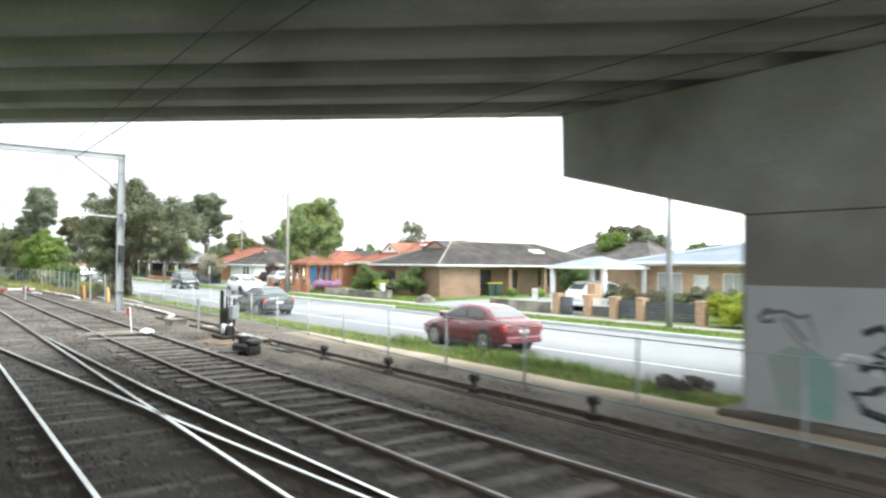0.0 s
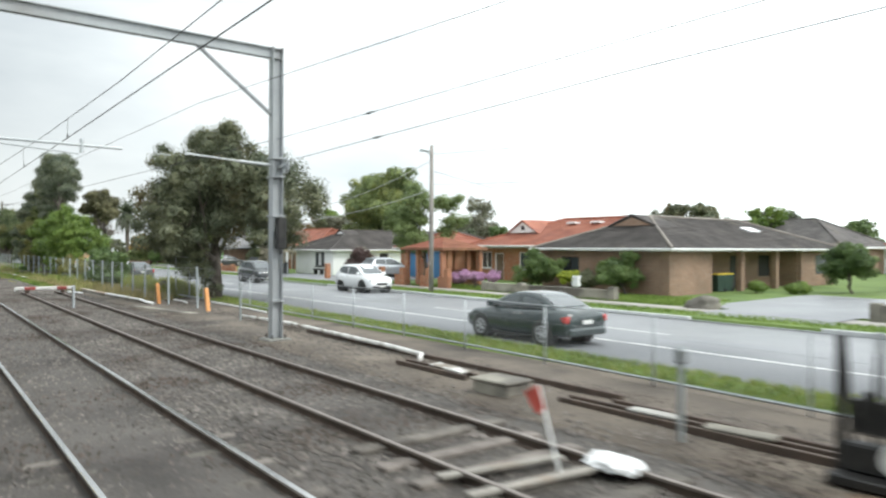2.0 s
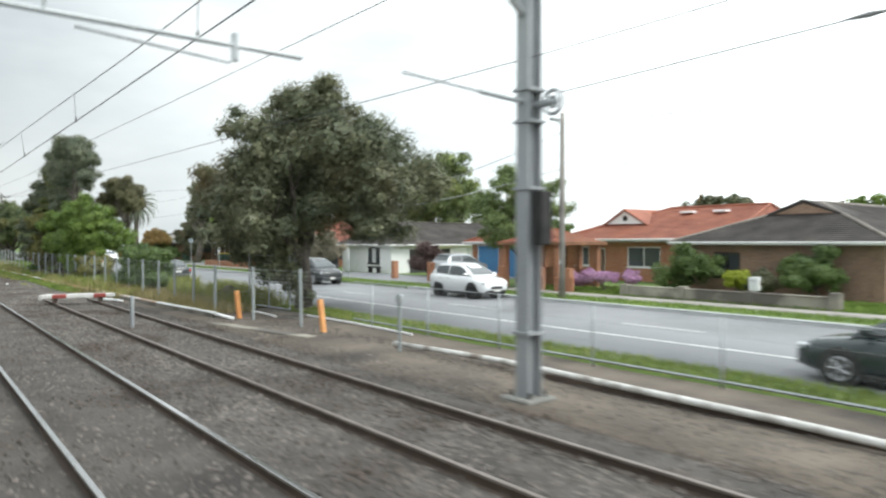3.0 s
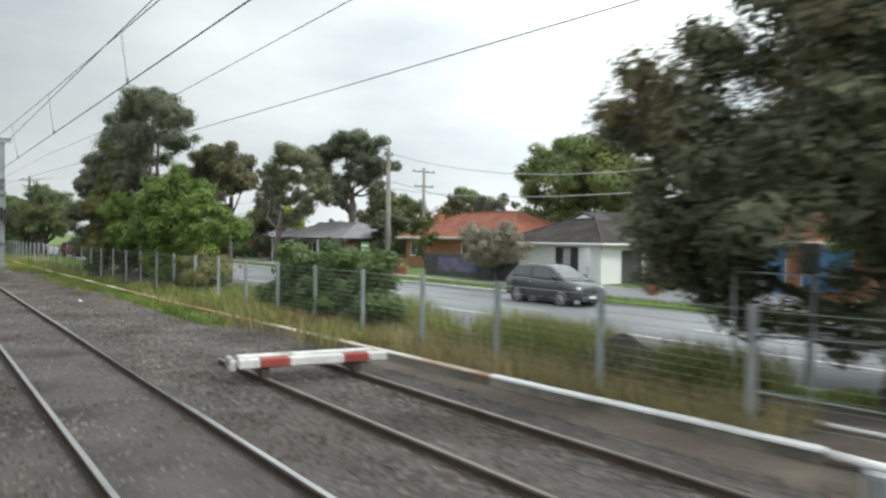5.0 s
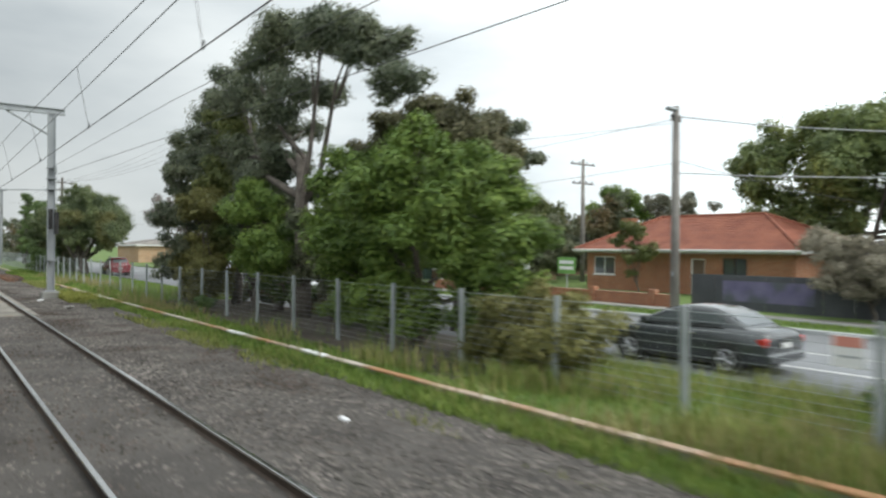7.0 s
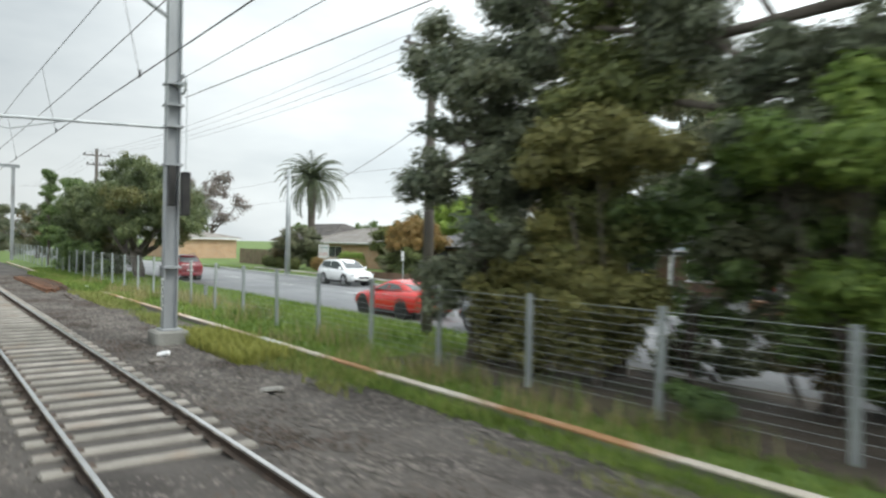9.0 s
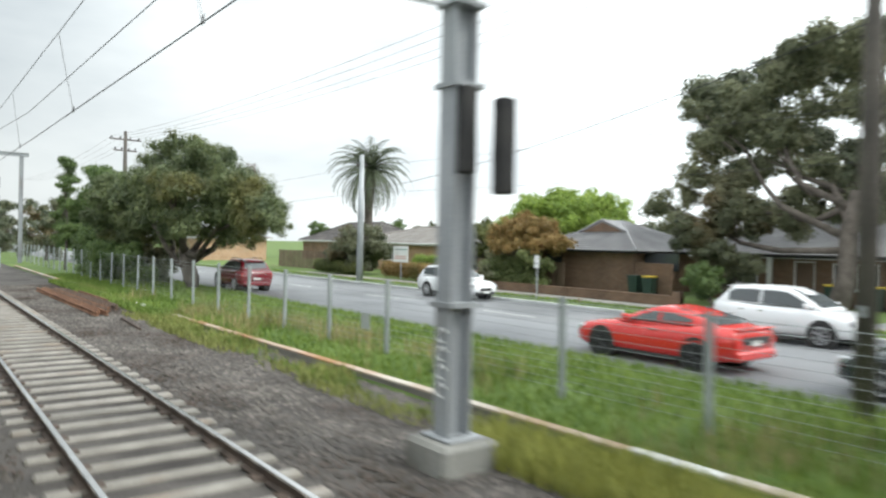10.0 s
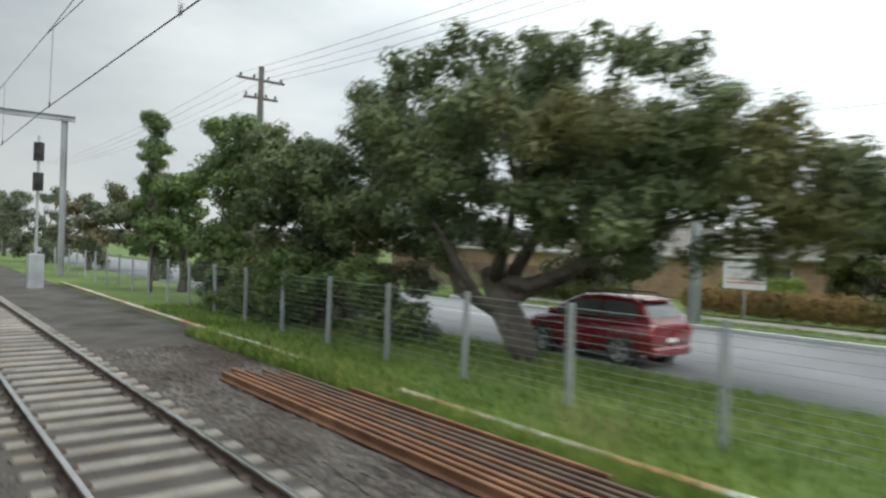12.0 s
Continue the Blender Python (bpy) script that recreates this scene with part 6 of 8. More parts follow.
def build_poles():
    pole("street_pole", "slim grey concrete street pole beside the footpath", -17.9, 25.4, 8.6, 0.12, "pole_grey")
    pole("street_pole", "weathered timber street pole beside the kerb", -53.7, 24.1, 8.45, 0.13, "pole_wood", (), lamp=(7.9, -0.7))
    pole("street_pole", "weathered timber street pole beside the kerb", -89.7, 24.0, 8.25, 0.16, "pole_wood", ((7.7, 0.3),), lamp=(7.9, -0.5))
    pole("street_pole", "pale grey street pole in front of the palm", -147.0, 23.9, 8.3, 0.2, "galv", ((7.6, 0.4),))
    pole("power_pole", "dark timber power pole with crossarms and a lamp", -111.7, 12.1, 8.6, 0.15, "pole_dark", ((8.3, 1.0), (7.55, 0.7)), lamp=(7.9, -1.0))
    pole("power_pole", "tall timber power pole with crossarms", -161.5, 12.6, 10.2, 0.16, "pole_dark", ((9.6, 1.1), (8.8, 0.8)))
    pole("power_pole", "timber power pole with two crossarms", -110.2, 41.5, 9.6, 0.16, "pole_wood", ((9.2, 1.4), (7.7, 1.2)))
    lab = "dark street cable between poles"
    for za, zb, sag in ((7.85, 7.6, 2.3), (5.6, 5.9, 1.25)):
        wire_line("street_cable", "pale insulated street cable between poles", [(-53.7, 24.1, zb), (-89.7, 24.0, za)], 0.02, "pale_cable", sag)
    for z in (7.95, 6.2):
        wire_line("street_cable", lab, [(-17.9, 25.4, z - 0.3), (-53.7, 24.1, z)], 0.009, sag=0.5)
        wire_line("street_cable", lab, [(-89.7, 24.0, z - 0.2), (-147, 23.9, z - 0.4), (-200, 23.5, z)], 0.009, sag=0.5)
    wire_line("street_cable", "service cable from pole to house", [(-53.7, 24.1, 7.0), (-47, 35, 4.4)], 0.01, sag=0.3)
    wire_line("street_cable", "service cable from pole to house", [(-89.7, 24.0, 6.1), (-81, 33, 3.6)], 0.01, sag=0.3)
    wire_line("street_cable", "service cable crossing the road", [(-111.7, 12.1, 6.2), (-147, 23.9, 6.0)], 0.012, sag=0.5)
    wire_line("street_cable", "service cable crossing the road", [(-111.7, 12.1, 7.6), (-89.7, 24.0, 7.6)], 0.008, sag=0.4)
    for dy in (-0.9, -0.3, 0.4, 1.0):
        wire_line("power_line", "high power line between timber poles", [(-111.7, 12.1 + dy, 8.5), (-161.5, 12.6 + dy, 9.8), (-215, 12.8 + dy, 9.8)], 0.007, sag=0.6)


build_poles()


# ---- trackside fences ----
def build_fences():
    f1 = thing("chain_fence", "low galvanised rail-and-wire fence beside the siding", "fence")
    pts = [(2, 10.5), (-12, 10.65), (-24, 11.4), (-38, 11.9), (-52, 12.0)]

    def yat(x):
        for (xa, ya), (xb, yb) in zip(pts[:-1], pts[1:]):
            if xb <= x <= xa:
                return ya + (yb - ya) * (x - xa) / (xb - xa)
        return pts[-1][1]
    post = mesh("post", *tube([(0, 0, -0.4), (0, 0, 1.3)], 0.027, 8), M["galv"], True)
    x = 1.0
    while x > -52:
        part("post", post, f1, at=pose(x, yat(x), -0.1))
        x -= 3.05
    P("top_rail", tube([(a, b, 1.18) for a, b in pts], 0.014, 6), M["galv"], f1)
    P("bottom_rail", tube([(a, b, -0.06) for a, b in pts], 0.03, 4), M["post_dull"], f1)
    for z in (0.35, 0.78):
        P("mesh_wire", tube([(a, b, z) for a, b in pts], 0.002, 4), M["post_dull"], f1)
    # diagonal mesh between the wires, as thin strands
    ch = []
    x = 1.0
    while x > -52:
        ch.append(tube([(x, yat(x), 0.0), (x - 0.55, yat(x - 0.55), 1.15)], 0.0013, 3, False))
        ch.append(tube([(x, yat(x), 1.15), (x - 0.55, yat(x - 0.55), 0.0)], 0.0013, 3, False))
        x -= 0.14
    tagged(P("wire_mesh", cat(ch), M["galv"], f1), kind="stuff")

    f2 = thing("wire_fence", "tall galvanised post-and-wire railway fence", "fence")
    q = [(-50.5, 10.3), (-57, 9.25), (-66, 9.55), (-76, 9.6), (-90, 9.4), (-104, 9.0), (-118, 8.95), (-140, 8.9), (-165, 9.0), (-200, 9.4)]

    def yb(x):
        for (xa, ya), (xb, yb_) in zip(q[:-1], q[1:]):
            if xb <= x <= xa:
                return ya + (yb_ - ya) * (x - xa) / (xb - xa)
        return q[-1][1]
    post2 = mesh("post", *cat([box(-0.05, 0.05, -0.035, -0.028, -0.4, 1.75), box(-0.05, -0.043, -0.028, 0.04, -0.4, 1.75), box(0.043, 0.05, -0.028, 0.04, -0.4, 1.75)]), M["post_dull"])
    x = -52.0
    while x > -190:
        part("post", post2, f2, at=pose(x, yb(x), -0.1, random.uniform(-1, 1), random.uniform(-1, 1), 0))
        x -= 2.75
    for k in range(12):
        z = 0.08 + k * 0.135
        P("wire", tube([(a, b, z) for a, b in q], 0.0035 if k < 11 else 0.006, 4), M["post_dull"], f2)
    ch = []
    x = -52.0
    while x > -190:
        ch.append(tube([(x, yb(x), -0.05), (x, yb(x), 1.56)], 0.0012, 3, False))
        x -= 0.2
    tagged(P("wire_mesh", cat(ch), M["galv"], f2), kind="stuff")
    s = thing("fence_sign", "white warning plate with a red band wired to the fence", "sign", pose(-77.1, yb(-77.1) - 0.06, 1.23))
    P("plate", box(-0.2, 0.2, -0.004, 0.004, -0.21, 0.21, 0.002), M["white"], s)
    P("lettering_bar", box(-0.18, 0.18, -0.008, -0.005, 0.06, 0.19), M["sign_red"], s, "red bar of lettering")
    P("lettering_bar", box(-0.15, 0.15, -0.008, -0.005, -0.08, -0.05), M["galv"], s, "faint grey bar of lettering")
    s = thing("fence_sign", "plain pale grey plate wired to the fence", "sign", pose(-121.6, yb(-121.6) - 0.06, 0.6))
    P("plate", box(-0.2, 0.2, -0.004, 0.004, -0.2, 0.2, 0.002), M["galv"], s)
    g = thing("steel_gate", "galvanised tubular gate standing at the fence corner", "gate", pose(-57.7, 11.5, -0.1, 0, 0, 16) @ Matrix.Diagonal((1.35, 1, 1.05, 1)))
    P("frame", cat([tube([(-0.9, 0, 0), (-0.9, 0, 2.0), (0.9, 0, 1.95), (0.9, 0, 0), (-0.9, 0, 0.1)], 0.028, 6), tube([(0, 0, 0), (0, 0, 1.95)], 0.022, 6), tube([(-0.9, 0, 1.0), (0.9, 0, 1.0)], 0.022, 6)]), M["galv"], g)


build_fences()


# ---- trough, kerbs and trackside things ----
def build_trackside():
    tr = thing("cable_trough", "low concrete cable trough with rust-stained lids", "cable trough")
    run = [(-56.3, 8.8), (-62, 8.45), (-70, 8.15), (-78, 7.75), (-90, 7.5), (-105, 7.3), (-125, 7.2), (-150, 7.2), (-175, 7.3)]
    lid = mesh("lid", *box(-0.61, 0.61, -0.095, 0.095, -0.02, 0.025, 0.01), M["rust_white"])
    lid_w = mesh("lid", *box(-0.61, 0.61, -0.1, 0.1, -0.02, 0.035, 0.012), M["white"])
    wall = mesh("wall", *box(-0.61, 0.61, -0.075, 0.075, -0.25, -0.02, 0.008), M["trough"])
    wall_w = mesh("wall", *box(-0.61, 0.61, -0.075, 0.075, -0.25, -0.02, 0.008), M["worn_slab"])
    gap = [(-134.5, -131), (-138, -136.9), (-146, -142)]
    for (xa, ya), (xb, yb) in zip(run[:-1], run[1:]):
        L = math.hypot(xb - xa, yb - ya)
        n = max(1, round(L / 1.22))
        fit = Matrix.Diagonal((L / n / 1.232, 1, 1, 1))
        an = math.degrees(math.atan2(yb - ya, xb - xa))
        for i in range(n):
            t = (i + 0.5) / n
            x, y = xa + (xb - xa) * t, ya + (yb - ya) * t
            if any(a < x < b for a, b in gap):
                continue
            w = random.uniform(-0.3, 0.3)
            low = -0.02 - 0.07 * min(1, max(0, (-x - 105) / 30))
            part("wall", wall_w if x > -62.5 else wall, tr, at=pose(x, y, low, 0, 0, an) @ fit)
            part("lid", lid_w if x > -62.5 or random.random() < 0.03 else lid, tr, at=pose(x, y + random.uniform(-0.006, 0.006), low + random.uniform(0, 0.008), random.uniform(-1.5, 1.5), 0, an + w * 0.5) @ fit)
    stub = thing("white_conduit", "white plastic conduit leaving the trough end", "pipe", pose(0, 0, 0))
    P("pipe", tube([(-56.27, 8.82, -0.05), (-55.8, 8.86, -0.07), (-55.0, 8.98, -0.12)], 0.06, 10), M["white"], stub, smooth=True)
    pipe = thing("white_conduit", "white plastic conduit lying in the dirt", "pipe", pose(0, 0, 0))
    P("pipe", tube([(-46.5, 9.95, -0.08), (-44, 10.1, -0.05), (-42.6, 10.15, -0.04), (-39, 9.95, -0.03), (-36.5, 9.93, -0.05), (-34.8, 9.8, -0.06), (-34.2, 9.3, -0.1)], 0.06, 10), M["worn_white"], pipe, smooth=True)
    old = thing("steel_edging", "old rail laid on its side as dirt edging", "rail", pose(0, 0, 0))
    for i in range(7):
        xa = 2 - i * 6.2
        ya = 9.55 + 0.02 * i + (0.35 if i > 4 else 0)
        P("edging", cat([box(xa - 6.1, xa, ya - 0.04, ya + 0.04, -0.3, -0.08, 0.01)]), M["rail_side"], old)
    ot = thing("old_cable_trough", "old dark cable trough with broken pale lids", "cable trough")
    side_l = mesh("trough_wall", *box(-0.61, 0.61, -0.04, 0.04, -0.2, 0.0, 0.01), M["rail_side"])
    olid = [mesh("lid", *box(-w, w, -0.13, 0.13, 0, 0.05, 0.014), M[mm]) for w, mm in ((0.6, "worn_white"), (0.42, "concrete"), (0.5, "worn_slab"))]
    for i in range(12):
        x, y = -36.4 + 1.24 * i, 9.02 + 0.02 * i
        if i < 2 or abs(x + 30.8) < 0.7:
            continue
        for d in (-0.14, 0.14):
            part("trough_wall", side_l, ot, at=pose(x, y + d, -0.07, 0, 0, 0.9))
        if i not in (2, 6, 9):
            part("lid", olid[i % 3], ot, at=pose(x + random.uniform(-0.15, 0.15), y + random.uniform(-0.05, 0.05), -0.068, random.uniform(-2, 5), random.uniform(-1.5, 1.5), random.uniform(-6, 6)))
    g = np.random.default_rng(31)
    for x, y, a, b2 in ((-24.7, 9.2, 0.55, 0.16), (-22.6, 8.95, 0.6, 0.2), (-21.8, 9.35, 0.35, 0.12), (-19.9, 8.9, 0.7, 0.16), (-19.2, 9.15, 0.3, 0.12), (-18.6, 9.55, 0.6, 0.18)):
        out = []
        for k in range(14):
            q = 2 * math.pi * k / 14
            r = g.uniform(0.7, 1.15)
            out.append((a * r * math.cos(q), b2 * r * math.sin(q)))
        pd = thing("puddle", "shallow puddle of rain water in the dirt", "puddle", pose(x, y, 0), "puddles")
        P("water", prism(out, "z", -0.24, -0.135), M["water"], pd)
    md = thing("mud_mound", "low mound of orange-brown mud beside the lever frame", "mud", pose(-23.2, 8.15, -0.22))
    bm = bmesh.new()
    bmesh.ops.create_icosphere(bm, subdivisions=4, radius=1.0)
    for v in bm.verts:
        k = 1 + 0.3 * noise.noise(v.co * 1.7)
        v.co = (v.co.x * 1.25 * k, v.co.y * 0.75 * k, max(-0.1, v.co.z * 0.1 * k + 0.02 * noise.noise(v.co * 7)))
    me = bpy.data.meshes.new("mud")
    bm.to_mesh(me)
    bm.free()
    me.materials.append(M["mud"])
    me.polygons.foreach_set("use_smooth", [True] * len(me.polygons))
    part("mud", me, md)
    b = thing("concrete_pit", "square pale concrete cable pit", "cable pit", pose(-30.8, 8.75, -0.25, 0, 0, 4) @ Matrix.Scale(0.8, 4))
    P("pit", cat([box(-0.55, 0.55, -0.4, 0.4, -0.1, 0.36, 0.03), box(-0.6, 0.6, -0.45, 0.45, 0.36, 0.43, 0.025)]), M["worn_slab"], b)
    # lever frame
    lv = thing("lever_frame", "black iron ground frame with upright point levers", "lever frame", pose(-24.35, 8.65, -0.15) @ Matrix.Diagonal((0.8, 1, 1, 1)))
    P("base", cat([box(-0.6, 0.6, -0.35, 0.35, 0, 0.12, 0.02), box(-0.5, 0.5, -0.12, 0.12, 0.12, 0.45, 0.03)]), M["black_iron"], lv)
    for i in range(5):
        x = -0.36 + 0.18 * i
        lean = (-0.12, 0.05, -0.02, 0.1, -0.06)[i]
        lever = P("lever", tube([(x, 0, 0.3), (x + lean, 0.03, 1.0), (x + lean * 1.5, 0.05, 1.62)], [0.035, 0.03, 0.02], 8), M["black_iron"], lv)
        P("handle", tube([(x + lean * 1.5, 0.05, 1.45), (x + lean * 1.6, 0.05, 1.72)], 0.028, 8), M["galv"], lever)
        P("catch_box", box(x - 0.06, x + 0.06, -0.1, 0.1, 0.55, 0.95 + 0.1 * (i % 2), 0.02), M["black_iron"], lv)
    P("weight", cat([tube([(0.2, -0.2, 0.35), (0.2, 0.25, 0.35)], 0.17, 12)]), M["white"], lv, "white painted balance weight")
    P("upright", box(-0.62, -0.52, -0.06, 0.06, 0, 1.66, 0.01), M["black_iron"], lv)
    sp = thing("control_post", "dark trackside post with a switch box", "post", pose(-23.3, 8.55, -0.15))
    P("post", tube([(0, 0, 0), (0, 0, 1.45)], 0.05, 8), M["black_iron"], sp)
    P("box", box(-0.14, 0.14, -0.12, 0.12, 0.75, 1.2, 0.02), M["mast"], sp)
    for x, y, h, nm in ((-26.8, 8.45, 1.3, "marker_post"), (-45.7, 9.55, 1.4, "marker_post")):
        q = thing(nm, "short grey trackside marker post", "post", pose(x, y, -0.15))
        P("post", tube([(0, 0, 0), (0, 0, h)], 0.045, 8), M["post_dull"], q)
        P("head", box(-0.09, 0.09, -0.06, 0.06, h - 0.22, h - 0.02, 0.02), M["galv"], q)
    # point machine heap
    jm = thing("point_machine", "black greasy point machine beside the siding", "point machine", pose(-20.0, 7.75, -0.17, 0, 0, 8))
    P("case", cat([box(-0.5, 0.45, -0.25, 0.25, 0, 0.3, 0.06), tube([(-0.2, 0, 0.3), (-0.2, 0, 0.5)], 0.17, 12), box(0.15, 0.5, -0.18, 0.18, 0.3, 0.42, 0.03)]), M["black_iron"], jm)
    P("rod", tube([(0.1, -0.2, 0.08), (0.1, -1.0, 0.1)], 0.03, 6), M["black_iron"], jm)
    for i in range(4):
        q = thing("rodding_stool", "small black iron rodding stool in the dirt", "rodding stool", pose(-17.5 + 3.1 * i, 9.0 + 0.15 * i, -0.17))
        P("stool", cat([box(-0.1, 0.1, -0.1, 0.1, 0, 0.12, 0.02), tube([(0, 0, 0.12), (0, 0, 0.3)], 0.05, 8), tube([(0, -0.08, 0.33), (0, 0.08, 0.33)], 0.09, 10)]), M["black_iron"], q)
    rods = thing("point_rodding", "rusty steel point rods running beside the siding", "rodding")
    for k in range(2):
        P("rod", tube([(0, 8.6 + 0.15 * k, -0.08), (-12, 8.7 + 0.15 * k, -0.06), (-24, 8.9 + 0.15 * k, -0.08)], 0.018, 6), M["rail_side"], rods)
    # stop marker with sheeting
    st = thing("stop_marker", "white stake with a red flag leaning over the siding", "marker", pose(-26.9, 6.1, -0.05, 0, -20, 0))
    P("stake", tube([(0, 0, -0.1), (0, 0, 0.95)], 0.02, 6), M["white"], st)
    P("flag", ([(0.02, -0.03, 0.95), (-0.16, -0.1, 0.9), (-0.2, -0.02, 0.76), (-0.05, -0.08, 0.6), (0.03, -0.03, 0.66), (0.02, -0.02, 0.95), (-0.16, -0.09, 0.9), (-0.2, -0.01, 0.76), (-0.05, -0.07, 0.6), (0.03, -0.02, 0.66)], [(0, 1, 2, 3, 4), (9, 8, 7, 6, 5), (0, 5, 6, 1), (1, 6, 7, 2), (2, 7, 8, 3), (3, 8, 9, 4), (4, 9, 5, 0)]), M["red_paint"], st)
    sh = thing("white_sandbag", "crumpled white plastic sandbag on the siding rail", "sandbag", pose(-26.4, 6.5, 0.0))
    bm = bmesh.new()
    bmesh.ops.create_icosphere(bm, subdivisions=3, radius=1.0)
    for v in bm.verts:
        k = 1 + 0.35 * noise.noise(v.co * 2.3)
        v.co = (v.co.x * 0.36 * k, v.co.y * 0.24 * k, max(-0.05, v.co.z * 0.12 * k + 0.03 * noise.noise(v.co * 6)))
    me = bpy.data.meshes.new("bag")
    bm.to_mesh(me)
    bm.free()
    me.materials.append(M["plastic_white"])
    part("bag", me, sh)
    for i, (x, y, a) in enumerate(((-26.6, 5.4, 84), (-27.2, 5.5, 80), (-24.9, 5.2, 70))):
        q = thing("loose_board", "weathered grey board lying across the siding", "board", pose(x, y, -0.06, 0, 0, a))
        P("board", box(-0.85, 0.85, -0.07, 0.07, 0, 0.05, 0.01), M["sleeper_c"], q)
    # buffer beam at the end of the siding
    bb = thing("buffer_stop", "red and white painted timber stop across the siding end", "buffer stop", pose(-63.95, 5.86, 0.0, 0, 0, -13) @ Matrix.Diagonal((1, 1.05, 1, 1)))
    segs = ((-1.3, -0.95, "white"), (-0.95, -0.45, "red_paint"), (-0.45, 0.5, "white"), (0.5, 0.95, "red_paint"), (0.95, 1.3, "white"))
    for a, c, mm in segs:
        P("beam_section", box(-0.12, 0.12, a + 0.002, c - 0.002, 0.18, 0.34, 0.02), M["worn_white" if mm == "white" else "worn_red"], bb)
    P("rear_beam", box(-0.66, -0.42, -1.25, 1.2, 0.16, 0.32, 0.02), M["worn_white"], bb, "weathered pale rear timber")
    P("beam_end", box(-0.74, -0.12, -1.42, -1.31, 0.1, 0.3, 0.02), M["worn_white"], bb)
    for y in (-0.86, 0.74):
        P("rail_clamp", box(-0.62, 0.08, y - 0.07, y + 0.07, -0.02, 0.175, 0.01), M["rail_side"], bb)
    for x, y, h in ((-55.4, 9.37, 0.95), (-50.3, 9.95, 0.95)):
        q = thing("orange_bollard", "faded orange trackside bollard", "bollard", pose(x, y, -0.15, 3, -8, 0), "bollards")
        P("bollard", box(-0.075, 0.075, -0.075, 0.075, -0.1, h, 0.02), M["orange_post"], q)
    q = thing("ballast_slab", "long pale concrete slab lying in ballast", "slab", pose(-52.0, 8.62, -0.17, 0, 0, 11))
    P("slab", box(-2.6, 2.6, -0.2, 0.2, -0.08, 0.02, 0.015), M["worn_slab"], q)
    for xa, xb, y in ((-57.2, -54.9, 10.53), (-54.5, -48.0, 11.55)):
        q = thing("white_edging", "thin white pipe lying along the dirt", "pipe", pose(0, 0, 0))
        P("pipe", tube([(xa, y, -0.13), ((xa + xb) / 2, y + 0.03, -0.12), (xb, y - 0.02, -0.14)], 0.035, 6), M["white"], q)
    q = thing("grey_marker", "short grey steel marker between the siding rails", "marker", pose(-54.5, 5.6, -0.16))
    P("post", box(-0.1, 0.1, -0.05, 0.05, 0, 1.0, 0.02), M["galv"], q)
    P("groove", box(-0.012, 0.012, -0.056, -0.051, 0.05, 0.95), M["black_iron"], q)
    # rails stacked for renewal
    stk = thing("rail_stack", "stack of rusty spare rails beside the track", "rail stack")
    for i in range(9):
        out = rail_profile(0.15)
        xa = (-132.4, -132.9, -132.5, -133.3, -133.9, -134.4, -134.2, -134.8, -137.2)[i]
        xb = (-145.3, -145.0, -145.6, -145.2, -144.7, -145.1, -144.6, -144.9, -142.8)[i]
        ya, yb2 = 5.08 + 0.168 * i, 5.02 + 0.15 * i + (0.16 if i == 8 else 0.0)
        V = [(xa, ya + a, b + 0.0) for a, b in out] + [(xb, yb2 + a, b) for a, b in out]
        n = len(out)
        Fc = [(j, (j + 1) % n, n + (j + 1) % n, n + j) for j in range(n)] + [tuple(range(n))[::-1], tuple(range(n, 2 * n))]
        P("spare_rail", (V, Fc), M["rust" if i in (0, 1, 2, 4, 8) else "rail_brown"], stk, "rusty spare rail")
    for x in (-135.2, -144.2):
        P("bearer", box(x - 0.1, x + 0.1, 4.9, 6.55, -0.2, -0.15), M["sleeper_w"], stk)
    q = thing("spare_rail_length", "short rusty rail end lying in ballast", "rail", pose(-129.8, 5.5, -0.1, 0, 0, -4))
    P("rail_end", cat([box(-1.5, 1.5, -0.035, 0.035, -0.06, 0.0, 0.01), box(-1.5, 1.5, -0.06, 0.06, -0.08, -0.06)]), M["rail_side"], q)
    for i, (x, y, s, mm) in enumerate(((-106.7, 5.1, 0.2, "concrete"), (-110.7, 4.2, 0.16, "stone"), (-111.6, 4.6, 0.14, "plastic_white"), (-75.6, 7.35, 0.12, "blue_pipe"), (-75.1, 7.25, 0.14, "concrete"), (-66.4, 7.5, 0.2, "plastic_white"), (-65.6, 7.7, 0.3, "plastic_white"), (-82.5, 5.2, 0.09, "plastic_white"))):
        q = thing("trackside_debris", "small pale piece of trackside litter", "debris", pose(x, y, -0.15, random.uniform(-15, 15), random.uniform(-15, 15), random.uniform(0, 90)), "litter")
        P("piece", box(-s, s, -s * 0.5, s * 0.5, -0.02, 0.07, 0.02), M[mm], q)


build_trackside()


# ---- houses ----
def roof_plane(a, b, c, d, step=0.34, lip=0.03, under=0.0):
    """A tiled slope in stepped courses: eave a to b, top d to c; under is how far each course overhangs the one below."""
    a, b, c, d = map(Vector, (a, b, c, d))
    nrm = (b - a).cross((d - a) if (d - a).length > 0.01 else (c - a)).normalized()
    if nrm.z < 0:
        nrm = -nrm
    n = max(2, int(max((d - a).length, (c - b).length) / step))
    V, Fc = [], []
    for i in range(n + 1):
        s = i / n
        p, q = a.lerp(d, s), b.lerp(c, s)
        out = nrm * lip - nrm.cross(b - a).normalized() * under
        V += [tuple(p), tuple(q), tuple(p + out), tuple(q + out)]
    for i in range(n):
        o = 4 * i
        Fc += [(o, o + 1, o + 3, o + 2), (o + 2, o + 3, o + 5, o + 4)]
    return V, Fc


